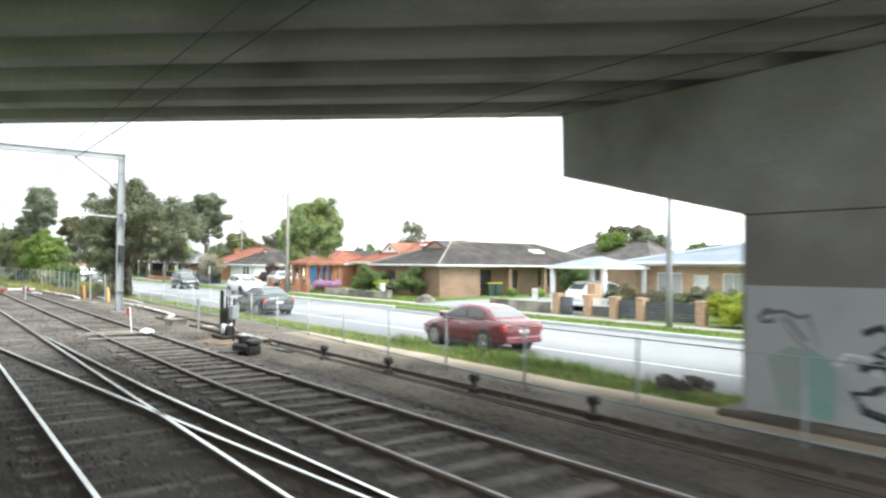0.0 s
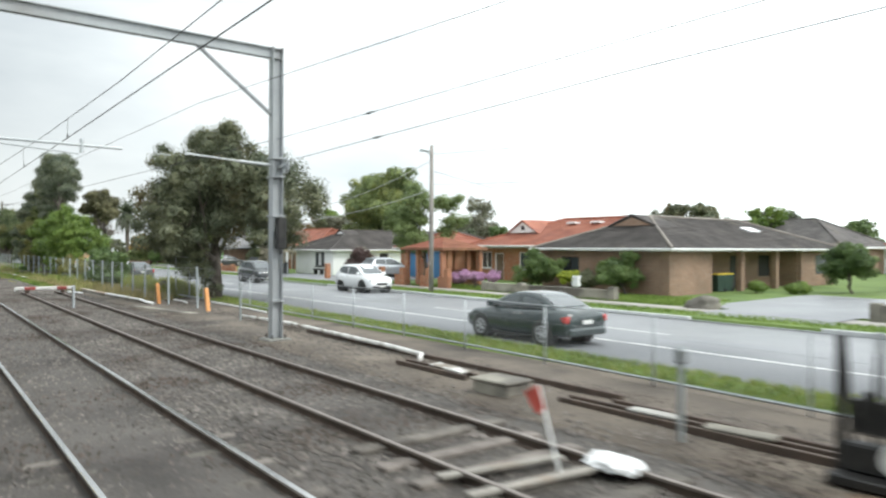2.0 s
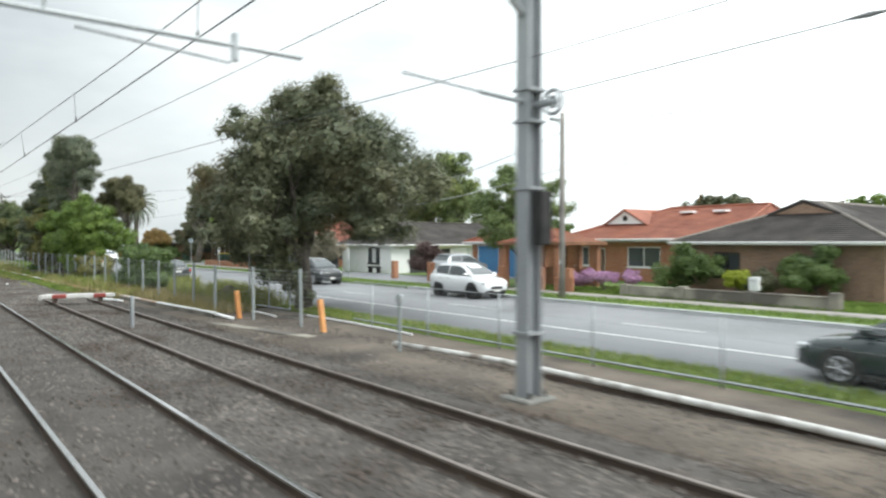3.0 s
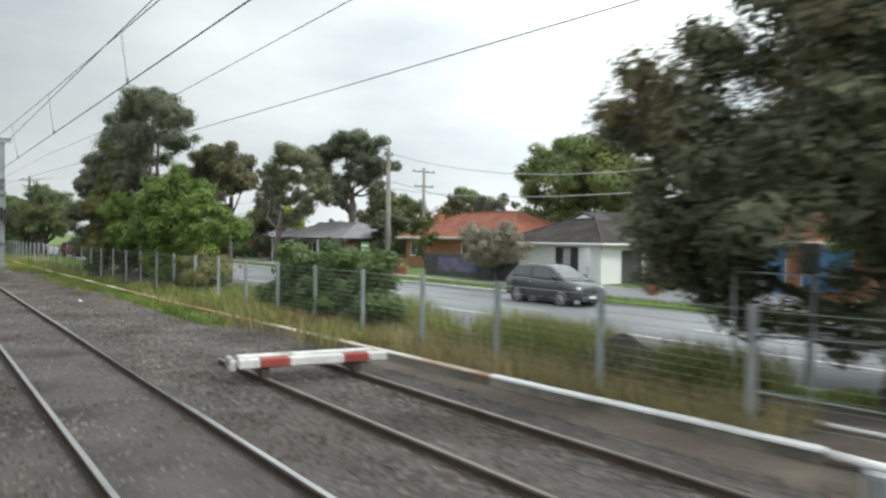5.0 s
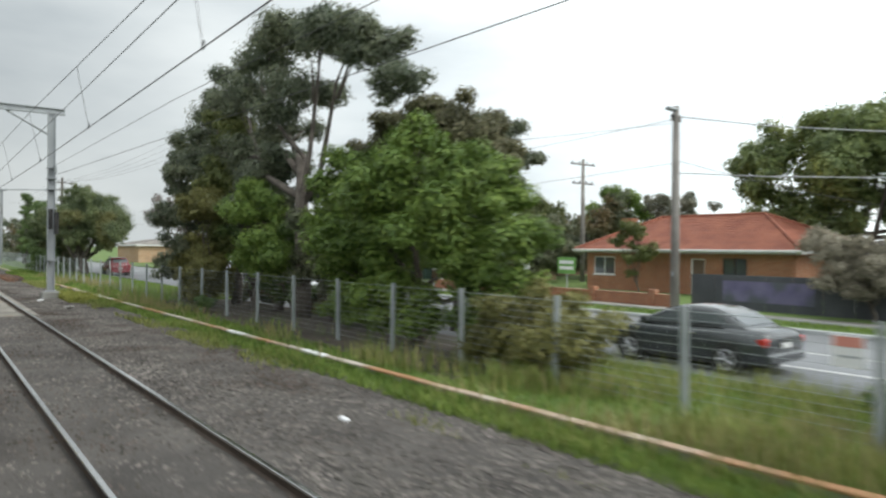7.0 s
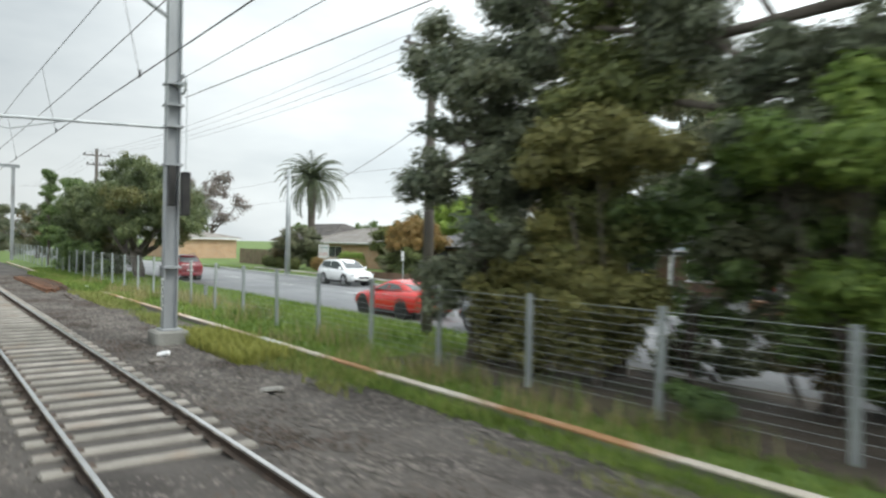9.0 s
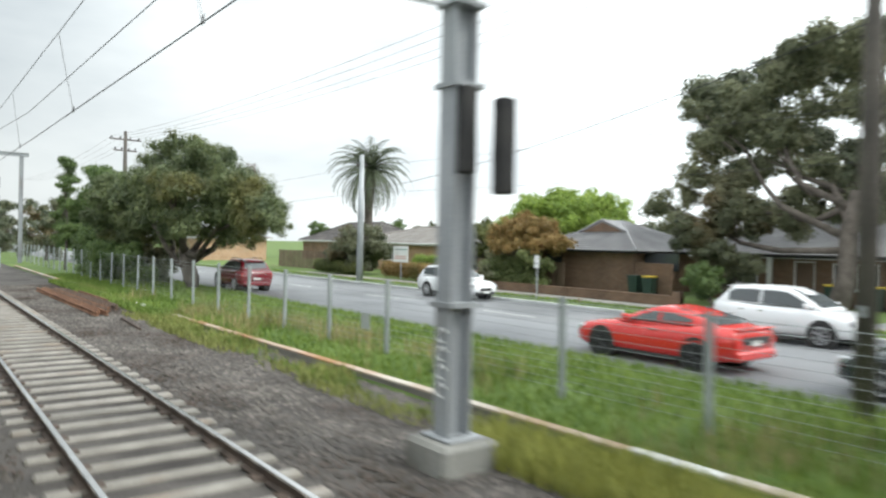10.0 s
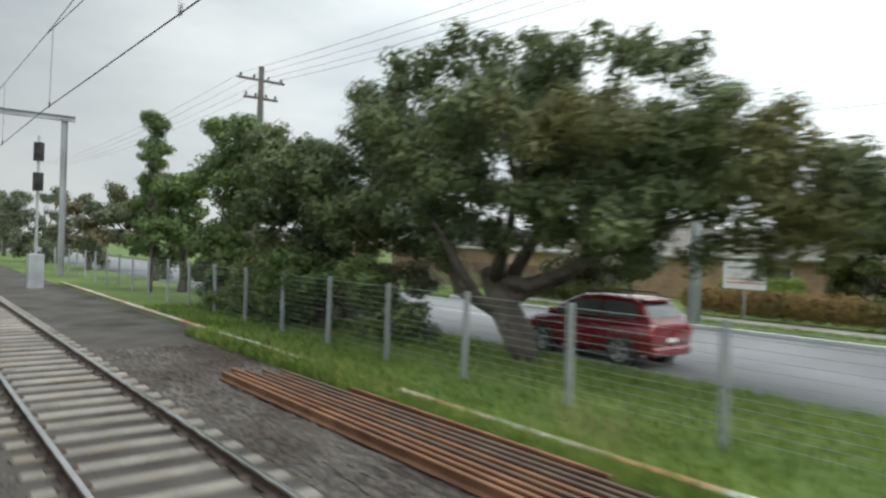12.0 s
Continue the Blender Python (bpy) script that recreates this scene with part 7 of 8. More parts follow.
def holed_wall(x0, x1, y, thick, z0, z1, holes):
    """A wall along x, in cells round its openings (xa, xb, za, zb), joined into one mesh."""
    xs = sorted({x0, x1, *[h[0] for h in holes], *[h[1] for h in holes]})
    zs = sorted({z0, z1, *[h[2] for h in holes], *[h[3] for h in holes]})
    open_cell = lambda a, b, c, d: any(h[0] <= a + 1e-6 and h[1] >= b - 1e-6 and h[2] <= c + 1e-6 and h[3] >= d - 1e-6 for h in holes)
    ids, V, Fc = {}, [], []

    def vid(x, yy, z):
        k = (round(x, 4), round(yy, 4), round(z, 4))
        if k not in ids:
            ids[k] = len(V)
            V.append(k)
        return ids[k]
    solid = {(i, j) for i in range(len(xs) - 1) for j in range(len(zs) - 1) if not open_cell(xs[i], xs[i + 1], zs[j], zs[j + 1])}
    for i, j in solid:
        a, b, c, d = xs[i], xs[i + 1], zs[j], zs[j + 1]
        f, g = [vid(a, y, c), vid(b, y, c), vid(b, y, d), vid(a, y, d)], [vid(a, y + thick, c), vid(b, y + thick, c), vid(b, y + thick, d), vid(a, y + thick, d)]
        Fc += [tuple(f), tuple(g[::-1])]
        for (di, dj), (p, q) in (((0, -1), (0, 1)), ((1, 0), (1, 2)), ((0, 1), (2, 3)), ((-1, 0), (3, 0))):
            if (i + di, j + dj) not in solid:
                Fc.append((f[p], g[p], g[q], f[q]))
    return V, Fc


def window_unit(th, xa, xb, za, zb, y, frame="white", curtain=True, bars=1):
    w = P("window", cat([box(xa, xb, y + 0.03, y + 0.09, za, za + 0.06), box(xa, xb, y + 0.03, y + 0.09, zb - 0.06, zb), box(xa, xa + 0.06, y + 0.03, y + 0.09, za + 0.06, zb - 0.06), box(xb - 0.06, xb, y + 0.03, y + 0.09, za + 0.06, zb - 0.06)]), M[frame], th)
    for i in range(bars):
        x = xa + (xb - xa) * (i + 1) / (bars + 1)
        P("mullion", box(x - 0.025, x + 0.025, y + 0.035, y + 0.085, za + 0.06, zb - 0.06), M[frame], w)
    for i in range(bars + 1):
        a, b = xa + (xb - xa) * i / (bars + 1), xa + (xb - xa) * (i + 1) / (bars + 1)
        P("pane", box(a + 0.06, b - 0.06, y + 0.055, y + 0.06, za + 0.07, zb - 0.07), M["window_pale" if curtain == "pale" else "window"], w)
    P("sill", box(xa - 0.06, xb + 0.06, y - 0.06, y + 0.03, za - 0.07, za), M[frame], w)
    return w


def house(name, label, x0, x1, y0, y1, eave, ridge, roof, wall, hips=(4, 4), over=0.55, windows=(), doors=(), fascia="white", base=-0.05):
    """A single-storey house: walls with openings, hipped tiled roof, fascia and gutter, windows and doors on its street front."""
    th = thing(name, label, "house")
    holes = [w[:4] for w in windows] + [(a, b, base, z) for a, b, z, _ in doors]
    P("wall", holed_wall(x0, x1, y0, 0.24, base - 0.3, eave, holes), M[wall], th)
    P("wall", box(x0, x1, y1 - 0.24, y1, base - 0.3, eave), M[wall], th)
    P("wall", box(x0, x0 + 0.24, y0 + 0.24, y1 - 0.24, base - 0.3, eave), M[wall], th)
    P("wall", box(x1 - 0.24, x1, y0 + 0.24, y1 - 0.24, base - 0.3, eave), M[wall], th)
    P("floor_slab", box(x0 + 0.24, x1 - 0.24, y0 + 0.24, y1 - 0.24, base - 0.3, base), M["interior"], th)
    X0, X1, Y0, Y1 = x0 - over, x1 + over, y0 - over, y1 + over
    ym = (Y0 + Y1) / 2
    rl, rr = (X0 + hips[0], ym, ridge), (X1 - hips[1], ym, ridge)
    A, B, C, D = (X0, Y0, eave), (X1, Y0, eave), (X1, Y1, eave), (X0, Y1, eave)
    for sl in (roof_plane(A, B, rr, rl), roof_plane(C, D, rl, rr), roof_plane(B, C, rr, rr), roof_plane(D, A, rl, rl)):
        P("roof_slope", sl, M[roof], th)
    for p, q in ((A, rl), (B, rr), (rl, rr), (D, rl), (C, rr)):
        P("ridge_cap", tube([(p[0], p[1], p[2] + 0.05), (q[0], q[1], q[2] + 0.05)], 0.09, 6), M[roof], th)
    P("fascia", cat([box(X0, X1, Y0 - 0.02, Y0, eave - 0.13, eave + 0.03), box(X0, X1, Y1, Y1 + 0.02, eave - 0.13, eave + 0.03), box(X0 - 0.02, X0, Y0, Y1, eave - 0.13, eave + 0.03), box(X1, X1 + 0.02, Y0, Y1, eave - 0.13, eave + 0.03)]), M[fascia], th)
    P("gutter", cat([box(X0 - 0.1, X1 + 0.1, Y0 - 0.13, Y0 - 0.022, eave - 0.09, eave + 0.02, 0.015), box(X0 - 0.13, X0 - 0.022, Y0 - 0.1, Y1 + 0.1, eave - 0.09, eave + 0.02, 0.015)]), M[fascia], th)
    P("soffit", cat([box(X0 + 0.01, X1 - 0.01, Y0 + 0.01, Y0 + over - 0.004, eave - 0.19, eave - 0.16), box(X0 + 0.01, X0 + over - 0.004, Y0 + over, Y1 - 0.02, eave - 0.19, eave - 0.16)]), M["white"], th)
    for w in windows:
        window_unit(th, *w[:4], y0, *(w[4:] or ("white",)))
    for a, b, z, mm in doors:
        d = P("door", box(a + 0.05, b - 0.05, y0 + 0.1, y0 + 0.15, base, z - 0.05, 0.005), M[mm], th)
        P("door_frame", cat([box(a, a + 0.05, y0 + 0.02, y0 + 0.2, base, z), box(b - 0.05, b, y0 + 0.02, y0 + 0.2, base, z), box(a + 0.05, b - 0.05, y0 + 0.02, y0 + 0.2, z - 0.05, z)]), M["white"], d)
        P("handle", box(b - 0.16, b - 0.11, y0 + 0.05, y0 + 0.1, 0.95, 1.02), M["chrome"], d)
    P("downpipe", tube([(x1 - 0.1, y0 - 0.06, base - 0.1), (x1 - 0.1, y0 - 0.06, eave - 0.2)], 0.04, 8), M[wall], th)
    return th


def turn(chunk):
    """A quarter turn about z: a wall along x becomes a wall along y that faces +x."""
    return [(-y, x, z) for x, y, z in chunk[0]], chunk[1]


def side_opening(th, name, x, ya, yb, za, zb, face, frame):
    """A framed window or door in a wall that faces +x."""
    o = P(name, cat([box(x - 0.08, x - 0.02, ya, ya + 0.06, za, zb), box(x - 0.08, x - 0.02, yb - 0.06, yb, za, zb), box(x - 0.08, x - 0.02, ya + 0.06, yb - 0.06, zb - 0.06, zb), box(x - 0.08, x - 0.02, ya + 0.06, yb - 0.06, za, za + 0.05)]), M[frame], th)
    P("pane" if name == "window" else "leaf", box(x - 0.06, x - 0.05, ya + 0.06, yb - 0.06, za + 0.05, zb - 0.06), M[face], o)


def deep_house(name, label, x0, x1, y0, y1, eave, ridge, roof, wall, over=0.55, windows=(), side=(), porch=None, fascia="white", gable="white", base=-0.05, cap=None, f=0.66, rib=(0.34, 0.04)):
    """A house whose ridge runs back from the street: hipped front with a small vented gable, long slope facing +x."""
    th = thing(name, label, "house")
    P("wall", holed_wall(x0, x1, y0, 0.24, base - 0.3, eave, [w[:4] for w in windows]), M[wall], th)
    P("wall", box(x0, x0 + 0.24, y0 + 0.24, y1, base - 0.3, eave), M[wall], th)
    P("wall", box(x0 + 0.24, x1 - 0.24, y1 - 0.24, y1, base - 0.3, eave), M[wall], th)
    runs = [(y0 + 0.24, y1, x1)] if not porch else [(y0 + 0.24, porch[0], x1), (porch[0], porch[1], x1 - porch[2]), (porch[1], y1, x1)]
    for ya, yb, xx in runs:
        P("wall", turn(holed_wall(ya, yb, -xx, 0.24, base - 0.3, eave, [s[1:5] for s in side if ya <= s[1] and s[2] <= yb])), M[wall], th)
        for nm, a, b, c, d, face, fr in side:
            if ya <= a and b <= yb:
                side_opening(th, nm, xx - 0.06, a, b, c, d, face, fr)
    if porch:
        for y in porch[:2]:
            P("porch_wall", box(x1 - porch[2] - 0.24, x1 - 0.24, y - 0.12, y + 0.12, base - 0.3, eave), M[wall], th)
        for y in porch[3:]:
            P("porch_post", box(x1 - 0.36, x1, y - 0.18, y + 0.18, -0.3, eave - 0.02, 0.01), M[wall], th)
    P("ceiling_lining", box(x0 + 0.24, x1 - 0.245, y0 + 0.25, y1 - 0.25, eave - 0.06, eave - 0.03), M["white"], th)
    P("floor_slab", box(x0 + 0.24, x1 - 0.25, y0 + 0.25, y1 - 0.25, base - 0.3, base), M["path"], th)
    X0, X1, Y0, Y1 = x0 - over, x1 + over, y0 - over, y1 + over
    xm, hip = (X0 + X1) / 2, (X1 - X0) / 2
    rf, rb = (xm, Y0 + hip, ridge), (xm, Y1 - hip, ridge)
    A, B, C, D = (X0, Y0, eave), (X1, Y0, eave), (X1, Y1, eave), (X0, Y1, eave)
    for sl in (roof_plane(A, B, rf, rf, *rib), roof_plane(B, C, rb, rf, *rib), roof_plane(C, D, rb, rb, *rib), roof_plane(D, A, rf, rb, *rib)):
        P("roof_slope", sl, M[roof], th)
    for p, q in ((A, rf), (B, rf), (rf, rb), (C, rb), (D, rb)):
        P("ridge_cap", tube([(p[0], p[1], p[2] + 0.04), (q[0], q[1], q[2] + 0.04)], 0.08, 6), M[cap or roof], th)
    for bx in ((X0, X1, Y0 - 0.02, Y0), (X1, X1 + 0.02, Y0, Y1), (X0 - 0.02, X0, Y0, Y1)):
        P("fascia", box(*bx, eave - 0.13, eave + 0.03), M[fascia], th)
    P("gutter", box(X0 - 0.1, X1 + 0.1, Y0 - 0.12, Y0 - 0.022, eave - 0.07, eave + 0.02, 0.015), M[fascia], th)
    P("gutter", box(X1 + 0.022, X1 + 0.12, Y0 - 0.02, Y1 + 0.1, eave - 0.07, eave + 0.02, 0.015), M[fascia], th)
    P("soffit", box(X0 + 0.01, X1 - 0.01, Y0 + 0.01, Y0 + over - 0.004, eave - 0.12, eave - 0.1), M["white"], th)
    P("soffit", box(x1 + 0.004, X1 - 0.01, Y0 + over, Y1 - 0.02, eave - 0.12, eave - 0.1), M["white"], th)
    for w in windows:
        window_unit(th, *w[:4], y0, *w[4:])
    # small vented gable at the top of the front hip
    zb, gy, w = eave + (ridge - eave) * f, Y0 + hip * f, hip * (1 - f)
    P("gable_roof", prism([(xm - w - 0.1, zb - 0.02), (xm + w + 0.1, zb - 0.02), (xm, ridge + 0.08)], "y", gy + 0.03, gy + hip * (1 - f) + 0.6), M[roof], th)
    P("gable_face", prism([(xm - w * 0.8, zb + 0.08), (xm + w * 0.8, zb + 0.08), (xm, ridge - 0.1)], "y", gy - 0.01, gy + 0.025), M[gable], th, "vented gable infill")
    for sg in (-1, 1):
        P("barge_board", tube([(xm + sg * (w + 0.15), gy - 0.03, zb), (xm, gy - 0.03, ridge + 0.06)], 0.06, 4), M[roof], th)
    return th


def front_gable(th, x, y, w, z0, z1, deep, roof, face):
    """A small street-facing gable on a roof slope."""
    P("gable_roof", cat([prism([(x - w - 0.2, z0 - 0.08), (x, z1 + 0.14), (x, z1), (x - w, z0 - 0.02)], "y", y - 0.15, y + deep), prism([(x + w + 0.2, z0 - 0.08), (x, z1 + 0.14), (x, z1), (x + w, z0 - 0.02)], "y", y - 0.15, y + deep)]), M[roof], th)
    P("gable_face", prism([(x - w, z0), (x + w, z0), (x, z1)], "y", y, y + 0.1), M[face], th, "white gable face")
    P("gable_vent", tube([(x, y - 0.03, z0 + (z1 - z0) * 0.42), (x, y, z0 + (z1 - z0) * 0.42)], 0.2, 14), M["black_iron"], th, "round dark vent")


def build_houses():
    h = house("blue_roof_house", "tan brick house with a pale blue metal roof", -25.5, -9, 33.2, 44, 2.75, 4.0, "tin_blue", "tan_brick", (5, 5), 0.6,
              windows=((-24.2, -22.6, 0.9, 2.2, "white", "pale", 1), (-20.2, -18.4, 0.5, 2.2, "white", "pale", 2), (-16.8, -14.8, 0.7, 2.2, "white", "pale", 1)), doors=((-21.9, -21.0, 2.1, "white"),))
    hb = deep_house("brown_brick_house", "brown brick house with a dark tiled hip roof", -52.4, -43.1, 31.95, 51.3, 2.5, 4.5, "tile_dark", "brown_brick",
                    windows=((-50.8, -49.4, 0.8, 2.0, "black_iron", True, 1),), gable="brown_brick", cap="tile_worn", porch=(36.0, 46.5, 1.6, 39.3, 43.4),
                    side=(("window", 37.0, 38.6, 0.6, 2.1, "window", "black_iron"), ("door", 40.6, 41.6, 0.0, 2.1, "interior", "fence_brown"), ("window", 44.0, 45.6, 0.7, 2.1, "window", "black_iron"), ("window", 48.5, 50.5, 0.8, 2.1, "window", "black_iron")))
    P("skylight", box(-0.4, 0.4, -0.7, 0.7, 0, 0.1, 0.02), M["plastic_white"], hb, at=pose(-45.7, 44.8, 3.74, 0, 21, 0))
    house("rear_brick_house", "brown brick house with a long dark tiled roof", -35.8, -12, 46, 56, 2.5, 4.25, "tile_grey", "brown_brick", (5, 5), 0.6,
          windows=((-32.5, -30.0, 0.9, 2.2, "white", True, 1), (-27.5, -25.5, 0.9, 2.2), (-22, -20, 0.9, 2.2)))
    h3 = house("red_roof_house", "brick house with a terracotta tiled roof", -65.2, -53.3, 37.2, 48, 2.7, 4.85, "tile_red", "orange_brick", (5.5, 0.6), 0.6,
               windows=((-64.4, -63.2, 0.9, 2.2), (-60, -57.5, 0.9, 2.2)), doors=((-62.8, -61.8, 2.1, "fence_brown"),))
    front_gable(h3, -61.7, 39.2, 1.7, 3.75, 4.65, 4.0, "tile_red", "render")
    for x in (-58.6, -56.2):
        P("skylight", box(x, x + 0.9, 40.9, 41.5, 4.42, 4.56, 0.02), M["plastic_white"], h3)
    P("aerial", tube([(-54, 42.5, 4.8), (-54, 42.5, 6.0)], 0.02, 6), M["galv"], h3)
    g = house("brick_garage", "orange brick garage with blue roller doors", -72.7, -65.9, 34.8, 40.5, 2.5, 3.9, "tile_red", "orange_brick", (3.5, 3.5), 0.45,
              doors=((-72.1, -69.7, 2.25, "blue_door"), (-69.0, -66.6, 2.25, "blue_door")))
    gz = thing("brick_gazebo", "orange brick gate pavilion with a red tiled pyramid roof", "pavilion", pose(-59.2, 29.2, 0))
    P("roof", cat([roof_plane(a, b, (0, 0, 3.25), (0, 0, 3.25), 0.3) for a, b in (((-2.4, -1.9, 2.5), (2.4, -1.9, 2.5)), ((2.4, -1.9, 2.5), (2.4, 1.9, 2.5)), ((2.4, 1.9, 2.5), (-2.4, 1.9, 2.5)), ((-2.4, 1.9, 2.5), (-2.4, -1.9, 2.5)))]), M["tile_red"], gz)
    P("fascia", cat([box(-2.4, 2.4, -1.95, -1.9, 2.35, 2.52), box(-2.4, 2.4, 1.9, 1.95, 2.35, 2.52), box(-2.45, -2.4, -1.9, 1.9, 2.35, 2.52), box(2.4, 2.45, -1.9, 1.9, 2.35, 2.52)]), M["rust"], gz)
    for x in (-2.0, -0.7, 0.7, 2.0):
        for y in (-1.6, 1.6):
            P("post", box(x - 0.14, x + 0.14, y - 0.14, y + 0.14, -0.2, 2.4, 0.01), M["orange_brick"], gz)
    P("low_wall", box(-1.8, 1.8, 1.5, 1.7, -0.2, 1.0), M["orange_brick"], gz)
    deep_house("white_house", "white rendered house with a dark grey tiled roof", -86.2, -78.4, 31.1, 54, 2.28, 4.2, "tile_dark", "render", f=0.78,
               windows=((-81.95, -80.1, 0.7, 2.05, "black_iron", True, 2),), gable="white",
               side=(("door", 32.9, 34.9, -0.05, 1.9, "interior", "black_iron"), ("window", 36.2, 37.2, 0.4, 1.95, "window", "black_iron"), ("door", 39.0, 40.4, -0.05, 2.0, "curtain", "white"), ("window", 44, 46, 0.6, 2.0, "window", "black_iron")))
    cu = thing("window_blind", "pale drawn curtain between two dark windows", "curtain", pose(-81.03, 31.14, 0.78))
    P("cloth", cat([tube([(-0.24 + 0.08 * k, 0, 0), (-0.24 + 0.08 * k, 0, 1.2)], 0.03, 6) for k in range(7)]), M["curtain"], cu)
    bx = thing("planter_bench", "low black bench in front of a white house", "bench", pose(-79.5, 30.2, 0.02))
    P("seat", box(-0.75, 0.75, -0.2, 0.2, 0.4, 0.52, 0.02), M["black_iron"], bx)
    for x in (-0.6, 0.6):
        P("leg", box(x - 0.04, x + 0.04, -0.18, 0.18, 0, 0.4), M["black_iron"], bx)
    h5 = house("orange_brick_house", "orange brick bungalow with a terracotta roof", -104.4, -90.6, 35.5, 44, 2.55, 4.7, "tile_red", "orange_brick", (3.4, 4.5), 0.6,
               windows=((-103.8, -102.1, 0.95, 2.1, "white", True, 1), (-94.6, -93.2, 0.8, 2.1, "trim", True, 1)), doors=((-96.6, -95.7, 2.05, "fence_brown"),))
    P("chimney", cat([box(-103.2, -102.5, 37.6, 38.3, 2.6, 4.5, 0.02), box(-103.25, -102.45, 37.55, 38.35, 4.5, 4.62, 0.02)]), M["orange_brick"], h5)
    h6 = deep_house("dark_brick_house", "dark brown brick house with a grey ribbed tile roof", -138.8, -130.9, 31.7, 39.5, 2.35, 4.15, "tile_ribbed", "dark_brick", gable="dark_brick", fascia="trim", rib=(0.42, 0.09, 0.15), f=0.58,
                    windows=((-137.6, -136.2, 0.6, 2.1, "black_iron", True, 1),), side=(("window", 33.0, 35.5, 1.0, 2.2, "window", "black_iron"),))
    P("screen_wall", box(-130.89, -128.6, 31.75, 31.98, -0.3, 1.72, 0.01), M["dark_brick"], h6, "brown brick screen wall")
    P("window_band", box(-130.88, -128.7, 32.6, 32.64, 1.3, 2.25, 0.004), M["window"], h6, "dark window band under the eave")
    h7 = house("dark_brick_house", "set-back wing of a dark brown brick house", -128.2, -113.5, 34.2, 42, 2.35, 4.0, "tile_ribbed", "dark_brick", (3.4, 4.5), 0.6, fascia="trim",
               windows=((-126.8, -125.2, 0.8, 2.0, "white", True, 1), (-121.6, -119.6, 0.8, 2.0, "white", True, 1), (-117.6, -116, 0.8, 2.0, "white", True, 1)), doors=((-123.4, -122.4, 2.05, "fence_brown"),))
    for x in (-124.4, -118.4):
        P("porch_post", box(x - 0.1, x + 0.1, 33.7, 33.9, -0.2, 2.3, 0.01), M["white"], h7)
    house("beige_roof_house", "low house with a beige tiled roof behind hedges", -168, -142.5, 36, 46, 2.5, 4.1, "tile_beige", "tan_brick", (5, 5), 0.6,
          windows=((-163, -160, 0.9, 2.1), (-152, -149, 0.9, 2.1), (-147, -145, 0.9, 2.1)))
    house("far_house", "distant house with a dark roof", -200, -182, 46, 56, 2.6, 5.2, "tile_grey", "brown_brick", (5, 5))
    house("far_house", "distant yellow brick house beside the road", -205, -190, 27.5, 36, 2.7, 3.6, "tile_beige", "tan_brick", (3, 3))
    house("corner_house", "dark house beyond the side street", -134, -119.5, 47, 56, 2.7, 5.0, "tile_grey", "dark_brick", (4, 4), windows=((-132, -130, 0.9, 2.2), (-127, -125, 0.9, 2.2), (-123, -121.5, 0.9, 2.2)))
    for i in range(9):
        x = 20 - i * 26 - (i % 3) * 4
        house("far_house", "distant suburban house with a tiled roof", x - 9, x + 9, 66 + 5 * (i % 3), 77 + 5 * (i % 3), 2.7, 5.2 + 0.3 * (i % 2), ("tile_grey", "tile_red", "tile_beige")[(i * 2) % 3], ("brown_brick", "tan_brick", "render")[i % 3], (5, 5))
    # pavilion carport
    cp = thing("carport", "white-posted carport with a pale blue pyramid roof", "carport", pose(-26.6, 31.0, 0))
    P("roof", cat([roof_plane(a, b, (0, 0, 3.08), (0, 0, 3.08), 0.4) for a, b in (((-2.1, -1.9, 2.5), (2.1, -1.9, 2.5)), ((2.1, -1.9, 2.5), (2.1, 1.9, 2.5)), ((2.1, 1.9, 2.5), (-2.1, 1.9, 2.5)), ((-2.1, 1.9, 2.5), (-2.1, -1.9, 2.5)))]), M["tin_blue"], cp)
    P("fascia", cat([box(-2.15, 2.15, -1.96, -1.9, 2.36, 2.52), box(-2.15, 2.15, 1.9, 1.96, 2.36, 2.52), box(-2.16, -2.1, -1.9, 1.9, 2.36, 2.52), box(2.1, 2.16, -1.9, 1.9, 2.36, 2.52)]), M["white"], cp)
    for x in (-1.9, 1.9):
        for y in (-1.7, 1.7):
            P("post", box(x - 0.11, x + 0.11, y - 0.11, y + 0.11, -0.2, 2.4, 0.01), M["white"], cp)


build_houses()


